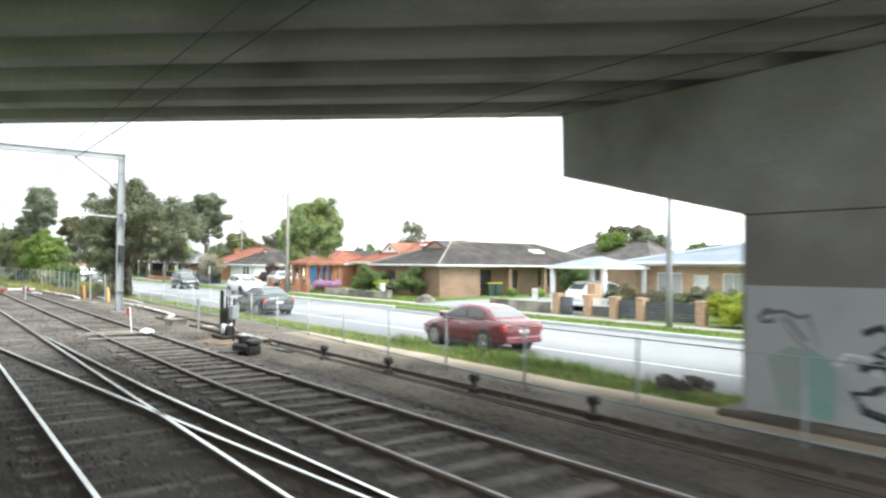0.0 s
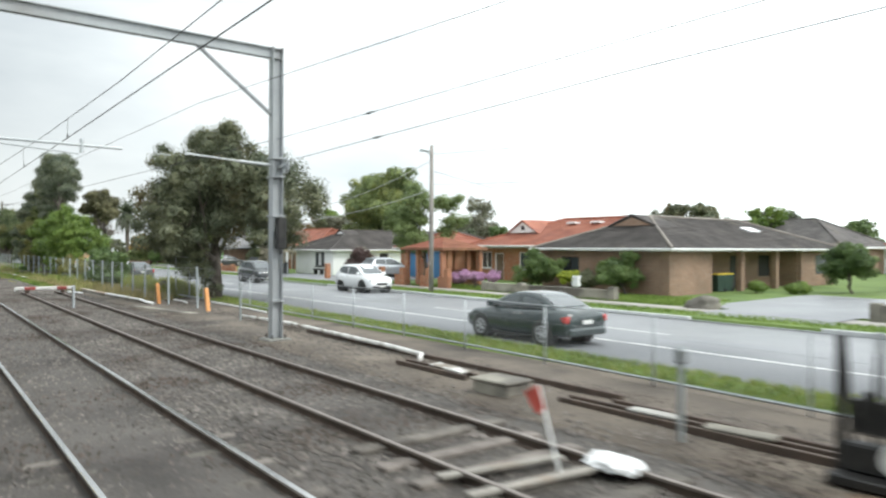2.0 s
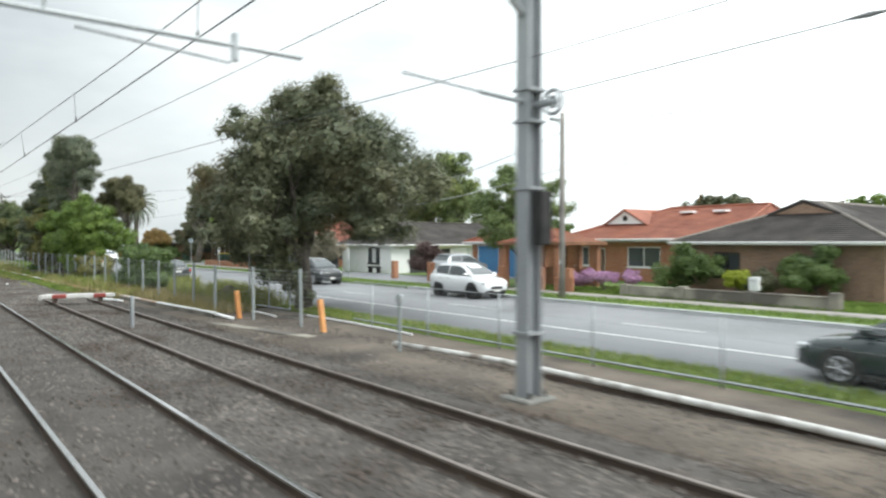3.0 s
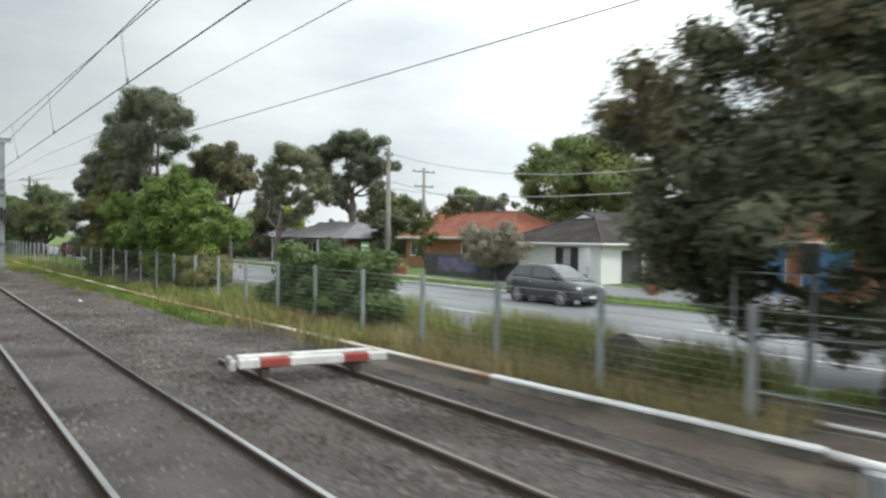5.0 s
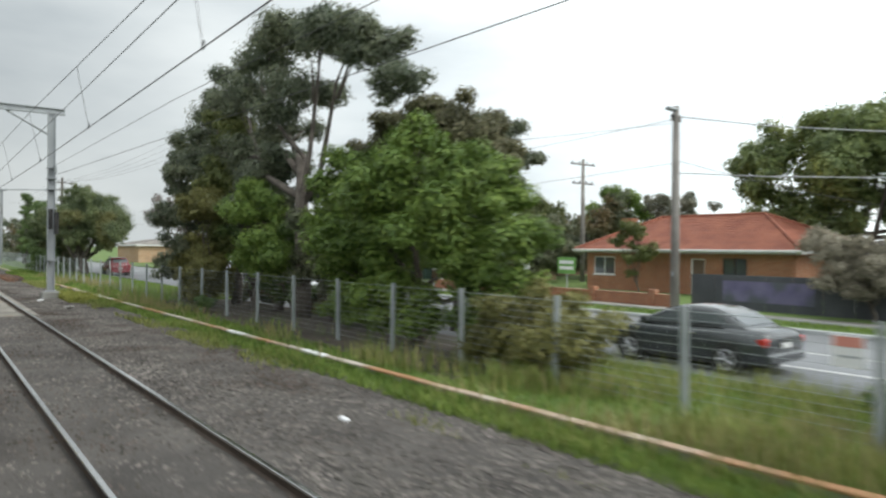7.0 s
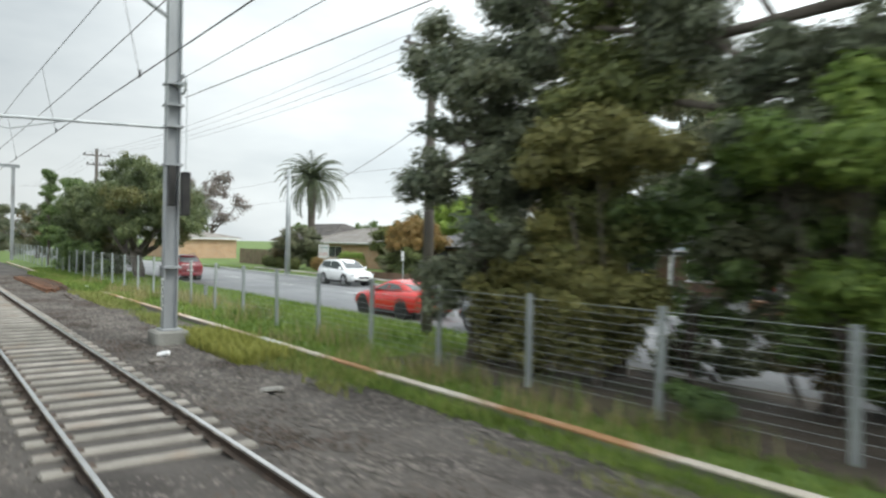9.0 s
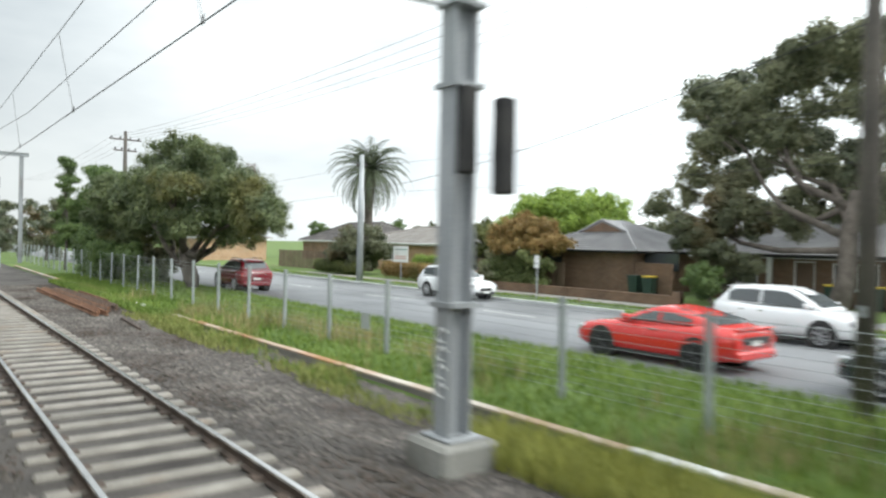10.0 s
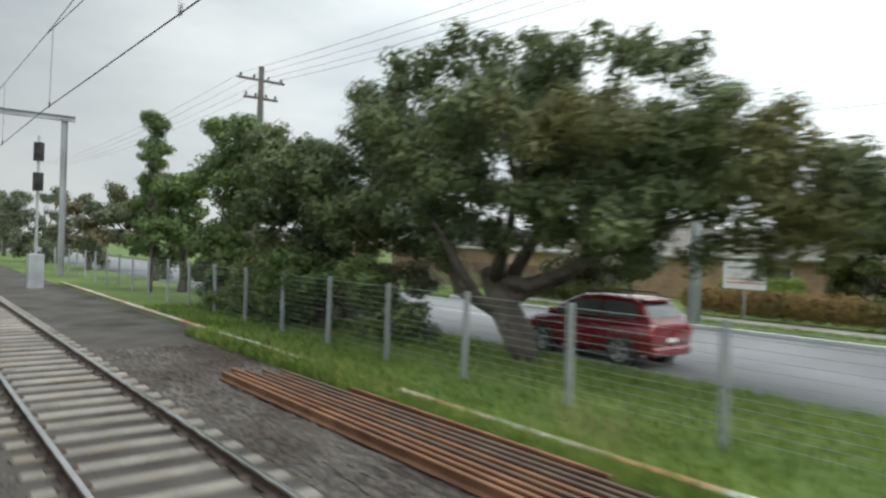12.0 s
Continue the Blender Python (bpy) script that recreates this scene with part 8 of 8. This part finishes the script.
# ---- garden walls, fences and street things ----
def build_street():
    gf = thing("slatted_fence", "dark horizontal board fence between tan brick piers", "fence")
    for x, h in ((-26.1, 1.0), (-23.9, 1.0), (-22.25, 0.96), (-20.65, 0.96), (-17.5, 0.96)):
        P("pier", cat([box(x - 0.21, x + 0.21, 27.0, 27.4, -0.2, h, 0.01), box(x - 0.24, x + 0.24, 26.96, 27.44, h, h + 0.07, 0.015)]), M["tan_brick"], gf)
    P("pier", box(-24.75, -24.2, 28.0, 28.5, -0.2, 1.6, 0.01), M["tan_brick"], gf)
    for a, b in ((-22.25, -20.65), (-20.65, -17.5), (-26.1, -25.0)):
        for k in range(7):
            P("board", box(a + 0.21, b - (0.21 if b > -25 else 0), 27.17, 27.2, 0.02 + 0.125 * k, 0.13 + 0.125 * k, 0.004), M["fence_dark"], gf)
        for x in (a + 0.3, (a + b) / 2, b - 0.3):
            P("stud", box(x - 0.03, x + 0.03, 27.2, 27.26, -0.15, 0.88), M["fence_dark"], gf)
    gt = thing("garden_gate", "dark board gate with white pickets on its upper half", "gate", pose(-23.07, 27.2, 0))
    for k in range(4):
        P("board", box(-0.6, 0.6, -0.015, 0.015, 0.02 + 0.12 * k, 0.13 + 0.12 * k, 0.004), M["fence_dark"], gt)
    for k in range(8):
        P("picket", box(-0.56 + k * 0.145, -0.48 + k * 0.145, -0.012, 0.012, 0.5, 0.9, 0.004), M["white"], gt)
    for z in (0.5, 0.84):
        P("rail", box(-0.6, 0.6, 0.015, 0.04, z, z + 0.06), M["white"], gt)

    def low_wall(nm, lab, xa, xb, y, h, mm, piers=()):
        w = thing(nm, lab, "garden wall")
        P("wall", box(xa, xb, y, y + 0.22, -0.3, h, 0.015), M[mm], w)
        P("coping", box(xa - 0.02, xb + 0.02, y - 0.03, y + 0.25, h, h + 0.06, 0.015), M["path"] if mm == "concrete" else M[mm], w)
        for x, hh in piers:
            P("pier", box(x - 0.2, x + 0.2, y - 0.06, y + 0.3, -0.3, hh, 0.02), M[mm], w)
        return w
    low_wall("garden_wall", "low weathered concrete block wall at the driveway", -31.6, -26.8, 27.2, 0.48, "worn_slab", ((-31.4, 0.6), (-29.3, 0.55)))
    low_wall("garden_wall", "low weathered concrete wall with piers along a garden", -52.8, -43.0, 27.2, 0.4, "worn_slab", ((-52.6, 0.5), (-49.5, 0.55), (-46.4, 0.5), (-43.1, 0.62)))
    low_wall("brick_garden_wall", "low orange brick garden wall", -110.0, -92.0, 27.0, 0.45, "orange_brick", ((-101.2, 0.7), (-96.6, 0.7), (-93.0, 0.7)))
    low_wall("brick_garden_wall", "low brown brick garden wall along the footpath", -140.0, -125.0, 27.2, 0.34, "dark_brick", ((-132, 0.4), (-125.2, 0.6)))
    for x in (-72.0, -67.8):
        low_wall("brick_gate_pier", "square orange brick pier at a driveway", x - 0.05, x + 0.05, 27.0, 0.3, "orange_brick", ((x, 1.2),))
    for x in (-63.6, -60.9, -57.9, -55.9):
        low_wall("brick_pier_wall", "short orange brick front wall with a pier", x - 0.9, x + 0.3, 26.9, 0.6, "orange_brick", ((x, 1.15),))
    rk = thing("garden_boulder", "grey landscape boulder on a lawn", "boulder", pose(-38.05, 27.0, -0.08))
    bm = bmesh.new()
    bmesh.ops.create_icosphere(bm, subdivisions=3, radius=1.0)
    for v in bm.verts:
        k = 1 + 0.3 * noise.noise(v.co * 1.4)
        v.co = ((v.co.x + 0.35 * v.co.z) * 0.85 * k, v.co.y * 0.5 * k, v.co.z * 0.58 * k)
    me = bpy.data.meshes.new("boulder")
    bm.to_mesh(me)
    bm.free()
    me.materials.append(M["worn_slab"])
    part("rock", me, rk)
    df = thing("panel_fence", "dark steel panel fence beside the white house", "fence")
    pan = mesh("panel", *box(-0.58, 0.58, -0.02, 0.02, -0.1, 1.45, 0.006), M["fence_dark"])
    for i in range(8):
        part("panel", pan, df, at=pose(-91.4 + i * 1.18, 28.6, 0))
    P("mural_strip", box(-90.4, -86.4, 28.572, 28.577, 0.3, 1.2), M["purple_spray"], df, "faded purple painted strip")
    bf = thing("paling_fence", "brown timber paling fence at a side boundary", "fence")
    pal = mesh("paling", *box(-0.07, 0.07, -0.01, 0.01, -0.1, 1.6, 0.003), M["fence_brown"])
    for i in range(52):
        part("paling", pal, bf, at=pose(-142.5 + i * 0.15, 30.4, 0))
    for i in range(60):
        part("paling", pal, bf, at=pose(-172.5 + i * 0.2, 29.8, 0))
    for x, y in ((-43.7, 37.6), (-43.7, 38.4), (-130.4, 31.2), (-129.5, 31.2), (-77.5, 36.6), (-121.0, 33.0), (-119.4, 33.1)):
        b = thing("wheelie_bin", "dark green wheelie bin with a yellow lid" if x not in (-43.75, -130.4) else "dark green wheelie bin with its lid shut", "bin", pose(x, y, 0.0, 0, 0, random.uniform(-12, 12)))
        V = [(sx * (0.24 if z < 0.5 else 0.29), sy * (0.26 if z < 0.5 else 0.34), z) for z in (0.02, 0.98) for sx, sy in ((-1, -1), (1, -1), (1, 1), (-1, 1))]
        P("body", (V, [(3, 2, 1, 0), (4, 5, 6, 7), (0, 1, 5, 4), (1, 2, 6, 5), (2, 3, 7, 6), (3, 0, 4, 7)]), M["bin_green"], b)
        P("lid", box(-0.31, 0.31, -0.37, 0.36, 0.98, 1.06, 0.02), M["bin_green"] if x in (-43.75, -130.4) else M["bin_yellow"], b)
        for sx in (-1, 1):
            P("wheel", tube([(sx * 0.22, 0.3, 0.1), (sx * 0.28, 0.3, 0.1)], 0.1, 12), M["rubber"], b)
    mb = thing("letterbox", "white letterbox on a stand behind a garden wall", "letterbox", pose(-47.3, 29.4, -0.02))
    P("box", box(-0.2, 0.2, -0.16, 0.16, 0.4, 1.0, 0.02), M["plastic_white"], mb)
    P("stand", box(-0.1, 0.1, -0.08, 0.08, 0, 0.4, 0.01), M["galv"], mb)
    P("slot", box(-0.12, 0.12, -0.166, -0.16, 0.82, 0.85), M["sign_dark"], mb)
    ac = thing("air_conditioner", "white wall air conditioner unit beside a shrub", "air conditioner", pose(-46.7, 32.3, 0.1))
    P("case", box(-0.4, 0.4, -0.15, 0.15, 0, 0.85, 0.02), M["plastic_white"], ac)
    P("fan_grille", ring((0, -0.16, 0.42), 0.27, 0.015, "y"), M["galv"], ac)

    def signpost(lab, x, y, z0, z1, w, face, h_post=None, bars=()):
        s = thing("street_sign", lab, "sign", pose(x, y, -0.1))
        P("post", tube([(0, 0, 0), (0, 0, z1 + 0.1)], 0.035, 8), M["galv"], s)
        P("board", box(-w / 2, w / 2, -0.06, -0.036, z0 + 0.1, z1 + 0.1, 0.006), M[face], s)
        for k, (a, b, mm) in enumerate(bars):
            P("lettering_bar", box(-w * 0.4, w * 0.4, -0.068, -0.061, z0 + 0.1 + (z1 - z0) * a, z0 + 0.1 + (z1 - z0) * b), M[mm], s, "bar of lettering")
    signpost("white notice board on a post with faded lettering", -146.7, 27.0, 1.2, 2.3, 1.8, "white", None, ((0.74, 0.82, "teal"), (0.34, 0.38, "sign_red"), (0.2, 0.25, "sign_red")))
    signpost("green notice board on the street corner", -99.4, 28.2, 1.2, 2.1, 1.3, "sign_green", None, ((0.6, 0.8, "plastic_white"), (0.25, 0.45, "plastic_white")))
    signpost("tall white street sign on a steel post", -98.7, 24.5, 1.5, 2.2, 0.5, "white", None, ((0.4, 0.6, "sign_dark"),))
    signpost("white bus stop sign on a steel post", -130.9, 24.2, 1.45, 2.05, 0.32, "white", None, ((0.3, 0.4, "galv"),))
    signpost("white real-estate sign beside the driveway", -29.0, 28.4, 0.5, 1.2, 0.5, "white", None, ())
    signpost("steel street sign seen edge-on", -58.5, 13.1, 1.9, 2.5, 0.4, "galv", None, ())
    signpost("pale street-name blade on a steel post", -113.2, 26.5, 2.5, 2.85, 1.4, "pale_blue", None, ((0.35, 0.65, "sign_dark"),))
    signpost("white street sign by the kerb", -73.5, 24.3, 1.3, 2.1, 0.35, "white", None, ())
    hy = thing("hydrant_marker", "small pale yellow hydrant marker on the verge", "marker", pose(-128.9, 25.0, -0.08))
    P("post", box(-0.08, 0.08, -0.05, 0.05, 0, 0.22, 0.03), M["gravelpath"], hy)
    ob = P("side_road", ([(-118.5, 23.45, -0.18), (-109.0, 23.45, -0.18), (-110.2, 27, -0.02), (-110.2, 34, 0.02), (-117.2, 34, 0.02), (-117.2, 27, -0.02)], [(0, 1, 2, 5), (5, 2, 3, 4)]), M["asphalt"])
    tagged(ob, "damp asphalt side street joining the road", "road", kind="structure")


build_street()


# ---- cars ----
def section_loft(stations, nside=7):
    """A closed shell through stations (x, z0, z1, half width, shoulder): rounded sections joined along the length."""
    V, Fc, ring_n = [], [], None
    for x, z0, z1, w, sh in stations:
        r = [(w * 0.86, z0), (w * 0.97, z0 + (z1 - z0) * 0.18), (w, z0 + (z1 - z0) * 0.5), (w * 0.985, z0 + (z1 - z0) * 0.78), (w * sh, z1 - 0.02), (w * sh * 0.6, z1)]
        full = [(y, z) for y, z in r] + [(-y, z) for y, z in reversed(r)]
        ring_n = len(full)
        V += [(x, y, z) for y, z in full]
    for i in range(len(stations) - 1):
        for k in range(ring_n):
            Fc.append((i * ring_n + k, i * ring_n + (k + 1) % ring_n, (i + 1) * ring_n + (k + 1) % ring_n, (i + 1) * ring_n + k))
    Fc.append(tuple(range(ring_n))[::-1])
    Fc.append(tuple(range((len(stations) - 1) * ring_n, len(stations) * ring_n)))
    return V, Fc


SHAPES = {
    # lower body: (x, bottom, belt, half width, shoulder); cabin: rear foot, rear top, front top, front foot (x), roof height; wheels: x and radius
    "sedan": dict(body=[(-2.3, 0.42, 0.86, 0.72, 0.86), (-2.22, 0.3, 0.98, 0.84, 0.86), (-1.5, 0.2, 1.02, 0.9, 0.86), (0, 0.19, 0.97, 0.91, 0.86), (1.0, 0.2, 0.94, 0.9, 0.86), (1.9, 0.22, 0.83, 0.86, 0.85), (2.22, 0.28, 0.72, 0.76, 0.85), (2.32, 0.4, 0.6, 0.62, 0.85)],
                  cabin=(-1.85, -0.8, 0.1, 1.3), roof=1.44, belt=0.98, wheels=(-1.36, 1.36, 0.32), w=0.9),
    "coupe": dict(body=[(-2.35, 0.45, 0.9, 0.78, 0.88), (-2.28, 0.32, 1.0, 0.9, 0.86), (-1.5, 0.2, 1.02, 0.96, 0.84), (0, 0.18, 0.94, 0.95, 0.86), (1.0, 0.19, 0.92, 0.94, 0.86), (1.95, 0.2, 0.83, 0.9, 0.85), (2.3, 0.26, 0.72, 0.8, 0.85), (2.4, 0.38, 0.6, 0.66, 0.85)],
                  cabin=(-2.05, -0.6, -0.1, 1.0), roof=1.36, belt=0.97, wheels=(-1.38, 1.4, 0.34), w=0.95),
    "suv": dict(body=[(-2.2, 0.5, 0.98, 0.78, 0.92), (-2.12, 0.36, 1.12, 0.88, 0.9), (-1.4, 0.28, 1.13, 0.93, 0.88), (0, 0.27, 1.08, 0.93, 0.88), (1.0, 0.28, 1.07, 0.92, 0.88), (1.7, 0.3, 1.0, 0.88, 0.87), (2.1, 0.32, 0.9, 0.8, 0.86), (2.23, 0.44, 0.76, 0.66, 0.86)],
                cabin=(-2.14, -1.5, 0.2, 1.35), roof=1.67, belt=1.08, wheels=(-1.32, 1.35, 0.36), w=0.92),
    "wagon": dict(body=[(-2.4, 0.48, 0.95, 0.76, 0.9), (-2.33, 0.34, 1.05, 0.86, 0.88), (-1.5, 0.25, 1.06, 0.91, 0.88), (0, 0.24, 1.02, 0.92, 0.88), (1.0, 0.25, 1.0, 0.91, 0.88), (1.95, 0.27, 0.92, 0.87, 0.87), (2.3, 0.32, 0.8, 0.78, 0.86), (2.42, 0.44, 0.66, 0.64, 0.86)],
                  cabin=(-2.34, -1.75, 0.25, 1.35), roof=1.62, belt=1.03, wheels=(-1.4, 1.4, 0.35), w=0.91),
}


def car(label, kind, colour, at, rails=False, alloy="alloy", clad=False, name="car"):
    """A parked or waiting car, nose towards its own +x."""
    s = SHAPES[kind]
    th = thing(name, label, "car", at @ Matrix.Diagonal((0.95, 1, 1, 1)))
    body = P("body", section_loft(s["body"]), CAR[colour], th, smooth=True)
    rf, rt, ft, ff = s["cabin"]
    zb, zr, w = s["belt"] - 0.05, s["roof"], s["w"]
    wb, wt = w * 0.87, w * 0.68
    H = zr - zb
    prof_x = [rf, rf + (rt - rf) * 0.3, rf + (rt - rf) * 0.65, rt, rt + (ft - rt) * 0.3, rt + (ft - rt) * 0.65, ft, ft + (ff - ft) * 0.3, ft + (ff - ft) * 0.65, ff]
    prof_k = [0.04, 0.42, 0.78, 0.955, 0.99, 1.0, 0.955, 0.76, 0.42, 0.03]

    def crown(x):
        return zb + H * float(np.interp(x, prof_x, prof_k))
    V, Fc = [], []
    for x, k in zip(prof_x, prof_k):
        hw = wb * (0.95 if k < 0.1 else 1.0)
        z1 = zb + H * k
        tw = hw - (hw - wt) * k
        prof = [(hw, zb), (tw + 0.015, z1 - 0.1 * k), (tw - 0.05, z1 - 0.025 * k), (tw - 0.16, z1), (tw * 0.4, z1 + 0.014 * k)]
        V += [(x, y, z) for y, z in prof + [(-y, z) for y, z in reversed(prof)]]
    n = 10
    for i in range(len(prof_x) - 1):
        for k in range(n - 1):
            Fc.append((i * n + k, i * n + k + 1, (i + 1) * n + k + 1, (i + 1) * n + k))
    P("cabin", (V, Fc), CAR[colour], th, smooth=True)

    def wx(x, z, sgn, off=0.014):
        k = max(0, (z - zb) / H)
        return (x, sgn * (wb - (wb - wt) * k + off), z)
    for sgn in (-1, 1):
        xr0, xf0 = rf + (rt - rf) * 0.5 + 0.14, ff - 0.34
        mid = (rt + ft) / 2 + 0.06
        for xa, xb in ((xr0, mid - 0.04), (mid + 0.04, xf0)):
            xs = [xa + (xb - xa) * i / 6 for i in range(7)]
            lo = [wx(x, zb + 0.07 + 0.07 * (xf0 - x) / (xf0 - xr0), sgn) for x in xs]
            hi = [wx(x, max(zb + 0.1, min(crown(x) - 0.12, zr - 0.13)), sgn) for x in xs]
            P("side_window", (lo + hi, [(i, i + 1, i + 8, i + 7) for i in range(6)]), M["car_glass"], th)
        P("window_trim", tube([wx(xr0 - 0.05, zb + 0.07, sgn, 0.016), wx(xf0 + 0.05, zb + 0.07, sgn, 0.016)], 0.014, 4), M["trim"], th)
        P("mirror", cat([box(ff - 0.5, ff - 0.32, sgn * (w + 0.02) - 0.09, sgn * (w + 0.02) + 0.09, zb + 0.06, zb + 0.2, 0.03)]), CAR[colour], th)
        for x in (rt + 0.35, mid + 0.1):
            P("door_handle", box(x - 0.09, x + 0.09, sgn * w * 0.99 - 0.012, sgn * w * 0.99 + 0.012, zb - 0.12, zb - 0.085, 0.006), M["chrome"] if colour != "black" else M["trim"], th)
        P("sill", box(s["wheels"][0] + 0.45, s["wheels"][1] - 0.45, sgn * w * 0.94 - 0.03, sgn * w * 0.94 + 0.03, 0.18, 0.33 if clad else 0.26, 0.015), M["trim"], th)
        bx, fx = s["body"][0][0], s["body"][-1][0]
        P("tail_light", box(bx - 0.01 + 0.02, bx + 0.3, sgn * w * 0.78 - 0.14, sgn * w * 0.78 + 0.14, zb - 0.27, zb - 0.08, 0.03), M["lamp_red"], th)
        P("headlight", box(fx - 0.42, fx - 0.06, sgn * w * 0.7 - 0.15, sgn * w * 0.7 + 0.15, zb - 0.36, zb - 0.2, 0.04), M["lamp_clear"], th)
    # screens
    for nm, xa, xb, sg in (("windscreen", ff - 0.12, ft + 0.08, 1), ("rear_screen", rf + (rt - rf) * 0.18, rt - 0.02, -1)):
        V = []
        for i in range(5):
            x = xa + (xb - xa) * i / 4
            k = (crown(x) - zb) / H
            y = (wb - (wb - wt) * k) * 0.84
            V += [(x + sg * 0.012, y, crown(x) + 0.012 - 0.012 * k), (x + sg * 0.012, -y, crown(x) + 0.012 - 0.012 * k)]
        P(nm, (V, [(2 * i, 2 * i + 1, 2 * i + 3, 2 * i + 2) for i in range(4)]), M["car_glass"], th)
    bx, fx = s["body"][0][0], s["body"][-1][0]
    P("rear_bumper", box(bx - 0.05, bx + 0.2, -w * 0.84, w * 0.84, 0.3, 0.52, 0.05), M["trim"] if clad else CAR[colour], th)
    P("front_bumper", box(fx - 0.2, fx + 0.03, -w * 0.68, w * 0.68, 0.27, 0.44, 0.05), M["trim"] if clad else CAR[colour], th)
    P("grille", box(fx - 0.12, fx + 0.008, -w * 0.4, w * 0.4, 0.46, 0.62, 0.02), M["trim"], th)
    P("number_plate", box(bx - 0.02, bx + 0.01, -0.2, 0.2, 0.62, 0.73, 0.004), M["plate"], th, "white plate with a dark bar")
    P("number_plate", box(fx + 0.02, fx + 0.045, -0.2, 0.2, 0.36, 0.47, 0.004), M["plate"], th, "white plate with a dark bar")
    P("boot_line", box(bx - 0.005, bx + 0.02, -w * 0.6, w * 0.6, 0.58, 0.6), M["trim"], th)
    if kind == "coupe":
        P("lamp_panel", box(bx - 0.012, bx + 0.03, -w * 0.62, w * 0.62, zb - 0.28, zb - 0.1, 0.015), M["trim"], th, "black rear lamp panel")
        P("rear_spoiler", box(bx - 0.02, bx + 0.2, -w * 0.8, w * 0.8, zb + 0.05, zb + 0.09, 0.012), CAR[colour], th)
    if kind == "suv":
        P("tailgate_spoiler", box(rt - 0.34, rt + 0.02, -wt * 0.88, wt * 0.88, zr - 0.1, zr - 0.055, 0.015), CAR[colour], th)
    if rails:
        for sgn in (-1, 1):
            P("roof_rail", tube([(rt + 0.1, sgn * wt * 0.92, zr - 0.03), (rt + 0.2, sgn * wt * 0.92, zr + 0.06), (ft - 0.2, sgn * wt * 0.92, zr + 0.06), (ft - 0.1, sgn * wt * 0.92, zr - 0.03)], 0.022, 6), M["trim"], th)
    xw0, xw1, r = s["wheels"]
    for x in (xw0, xw1):
        for sgn in (-1, 1):
            P("wheel_arch", tube([(x, sgn * (w * 0.6), r + 0.01), (x, sgn * (w * 1.005), r + 0.01)], r + 0.075, 20), M["trim"], th)
            wh = P("wheel", tube([(x, sgn * (w - 0.2), r), (x, sgn * (w - 0.01), r), (x, sgn * (w + 0.012), r)], [r, r, r * 0.93], 22), M["rubber"], th)
            P("rim", cat([tube([(x, sgn * (w + 0.008), r), (x, sgn * (w + 0.018), r)], r * 0.2, 10)] + [tube([(x, sgn * (w + 0.016), r), (x + math.cos(a) * r * 0.68, sgn * (w + 0.016), r + math.sin(a) * r * 0.68)], 0.026, 4) for a in [2 * math.pi * k / 7 for k in range(7)]] + [ring((x, sgn * (w + 0.012), r), r * 0.68, 0.022, "y", 18)]), M[alloy], wh)
    return th


def build_cars():
    z = -0.205
    car("old maroon sedan waiting on the road", "sedan", "maroon", pose(-18.0, 15.0, z, 0, 0, 180))
    car("dark green sedan waiting on the road", "sedan", "green", pose(-36.2, 14.9, z, 0, 0, 180))
    car("white compact sport utility car at the far kerb", "suv", "white", pose(-58.3, 22.3, z, 0, 0, 0), alloy="dark_alloy", clad=True)
    car("dark grey sport utility car in the far lane", "suv", "grey", pose(-73.0, 21.6, z))
    car("silver hatch parked in a driveway", "suv", "silver", pose(-70.4, 31.7, 0.02, 0, 0, 95))
    car("dark grey saloon on the road", "sedan", "grey", pose(-82.9, 15.1, z, 0, 0, 180))
    car("bright red sports coupe on the road", "coupe", "red", pose(-117.2, 14.9, z, 0, 0, 180), alloy="dark_alloy")
    car("white wagon with roof rails at the far kerb", "wagon", "white", pose(-134.8, 22.35, z), True, clad=True)
    car("crimson sport utility car on the road", "suv", "crimson", pose(-143.9, 14.6, z, 0, 0, 180), True)
    car("white hatch in the far lane behind a pole", "suv", "white", pose(-117.3, 21.3, z))
    car("dark saloon waiting on the road behind trees", "sedan", "green", pose(-110.9, 15.1, z, 0, 0, 180))
    car("white four-wheel drive parked under the carport", "suv", "white", pose(-26.4, 31.2, 0.0, 0, 0, 80))
    car("dark grey car parked in the side street", "sedan", "grey", pose(-112.0, 33.5, 0.0, 0, 0, 90))
    car("dark car parked in the side street", "wagon", "black", pose(-115.6, 37.5, 0.02, 0, 0, 90))


build_cars()
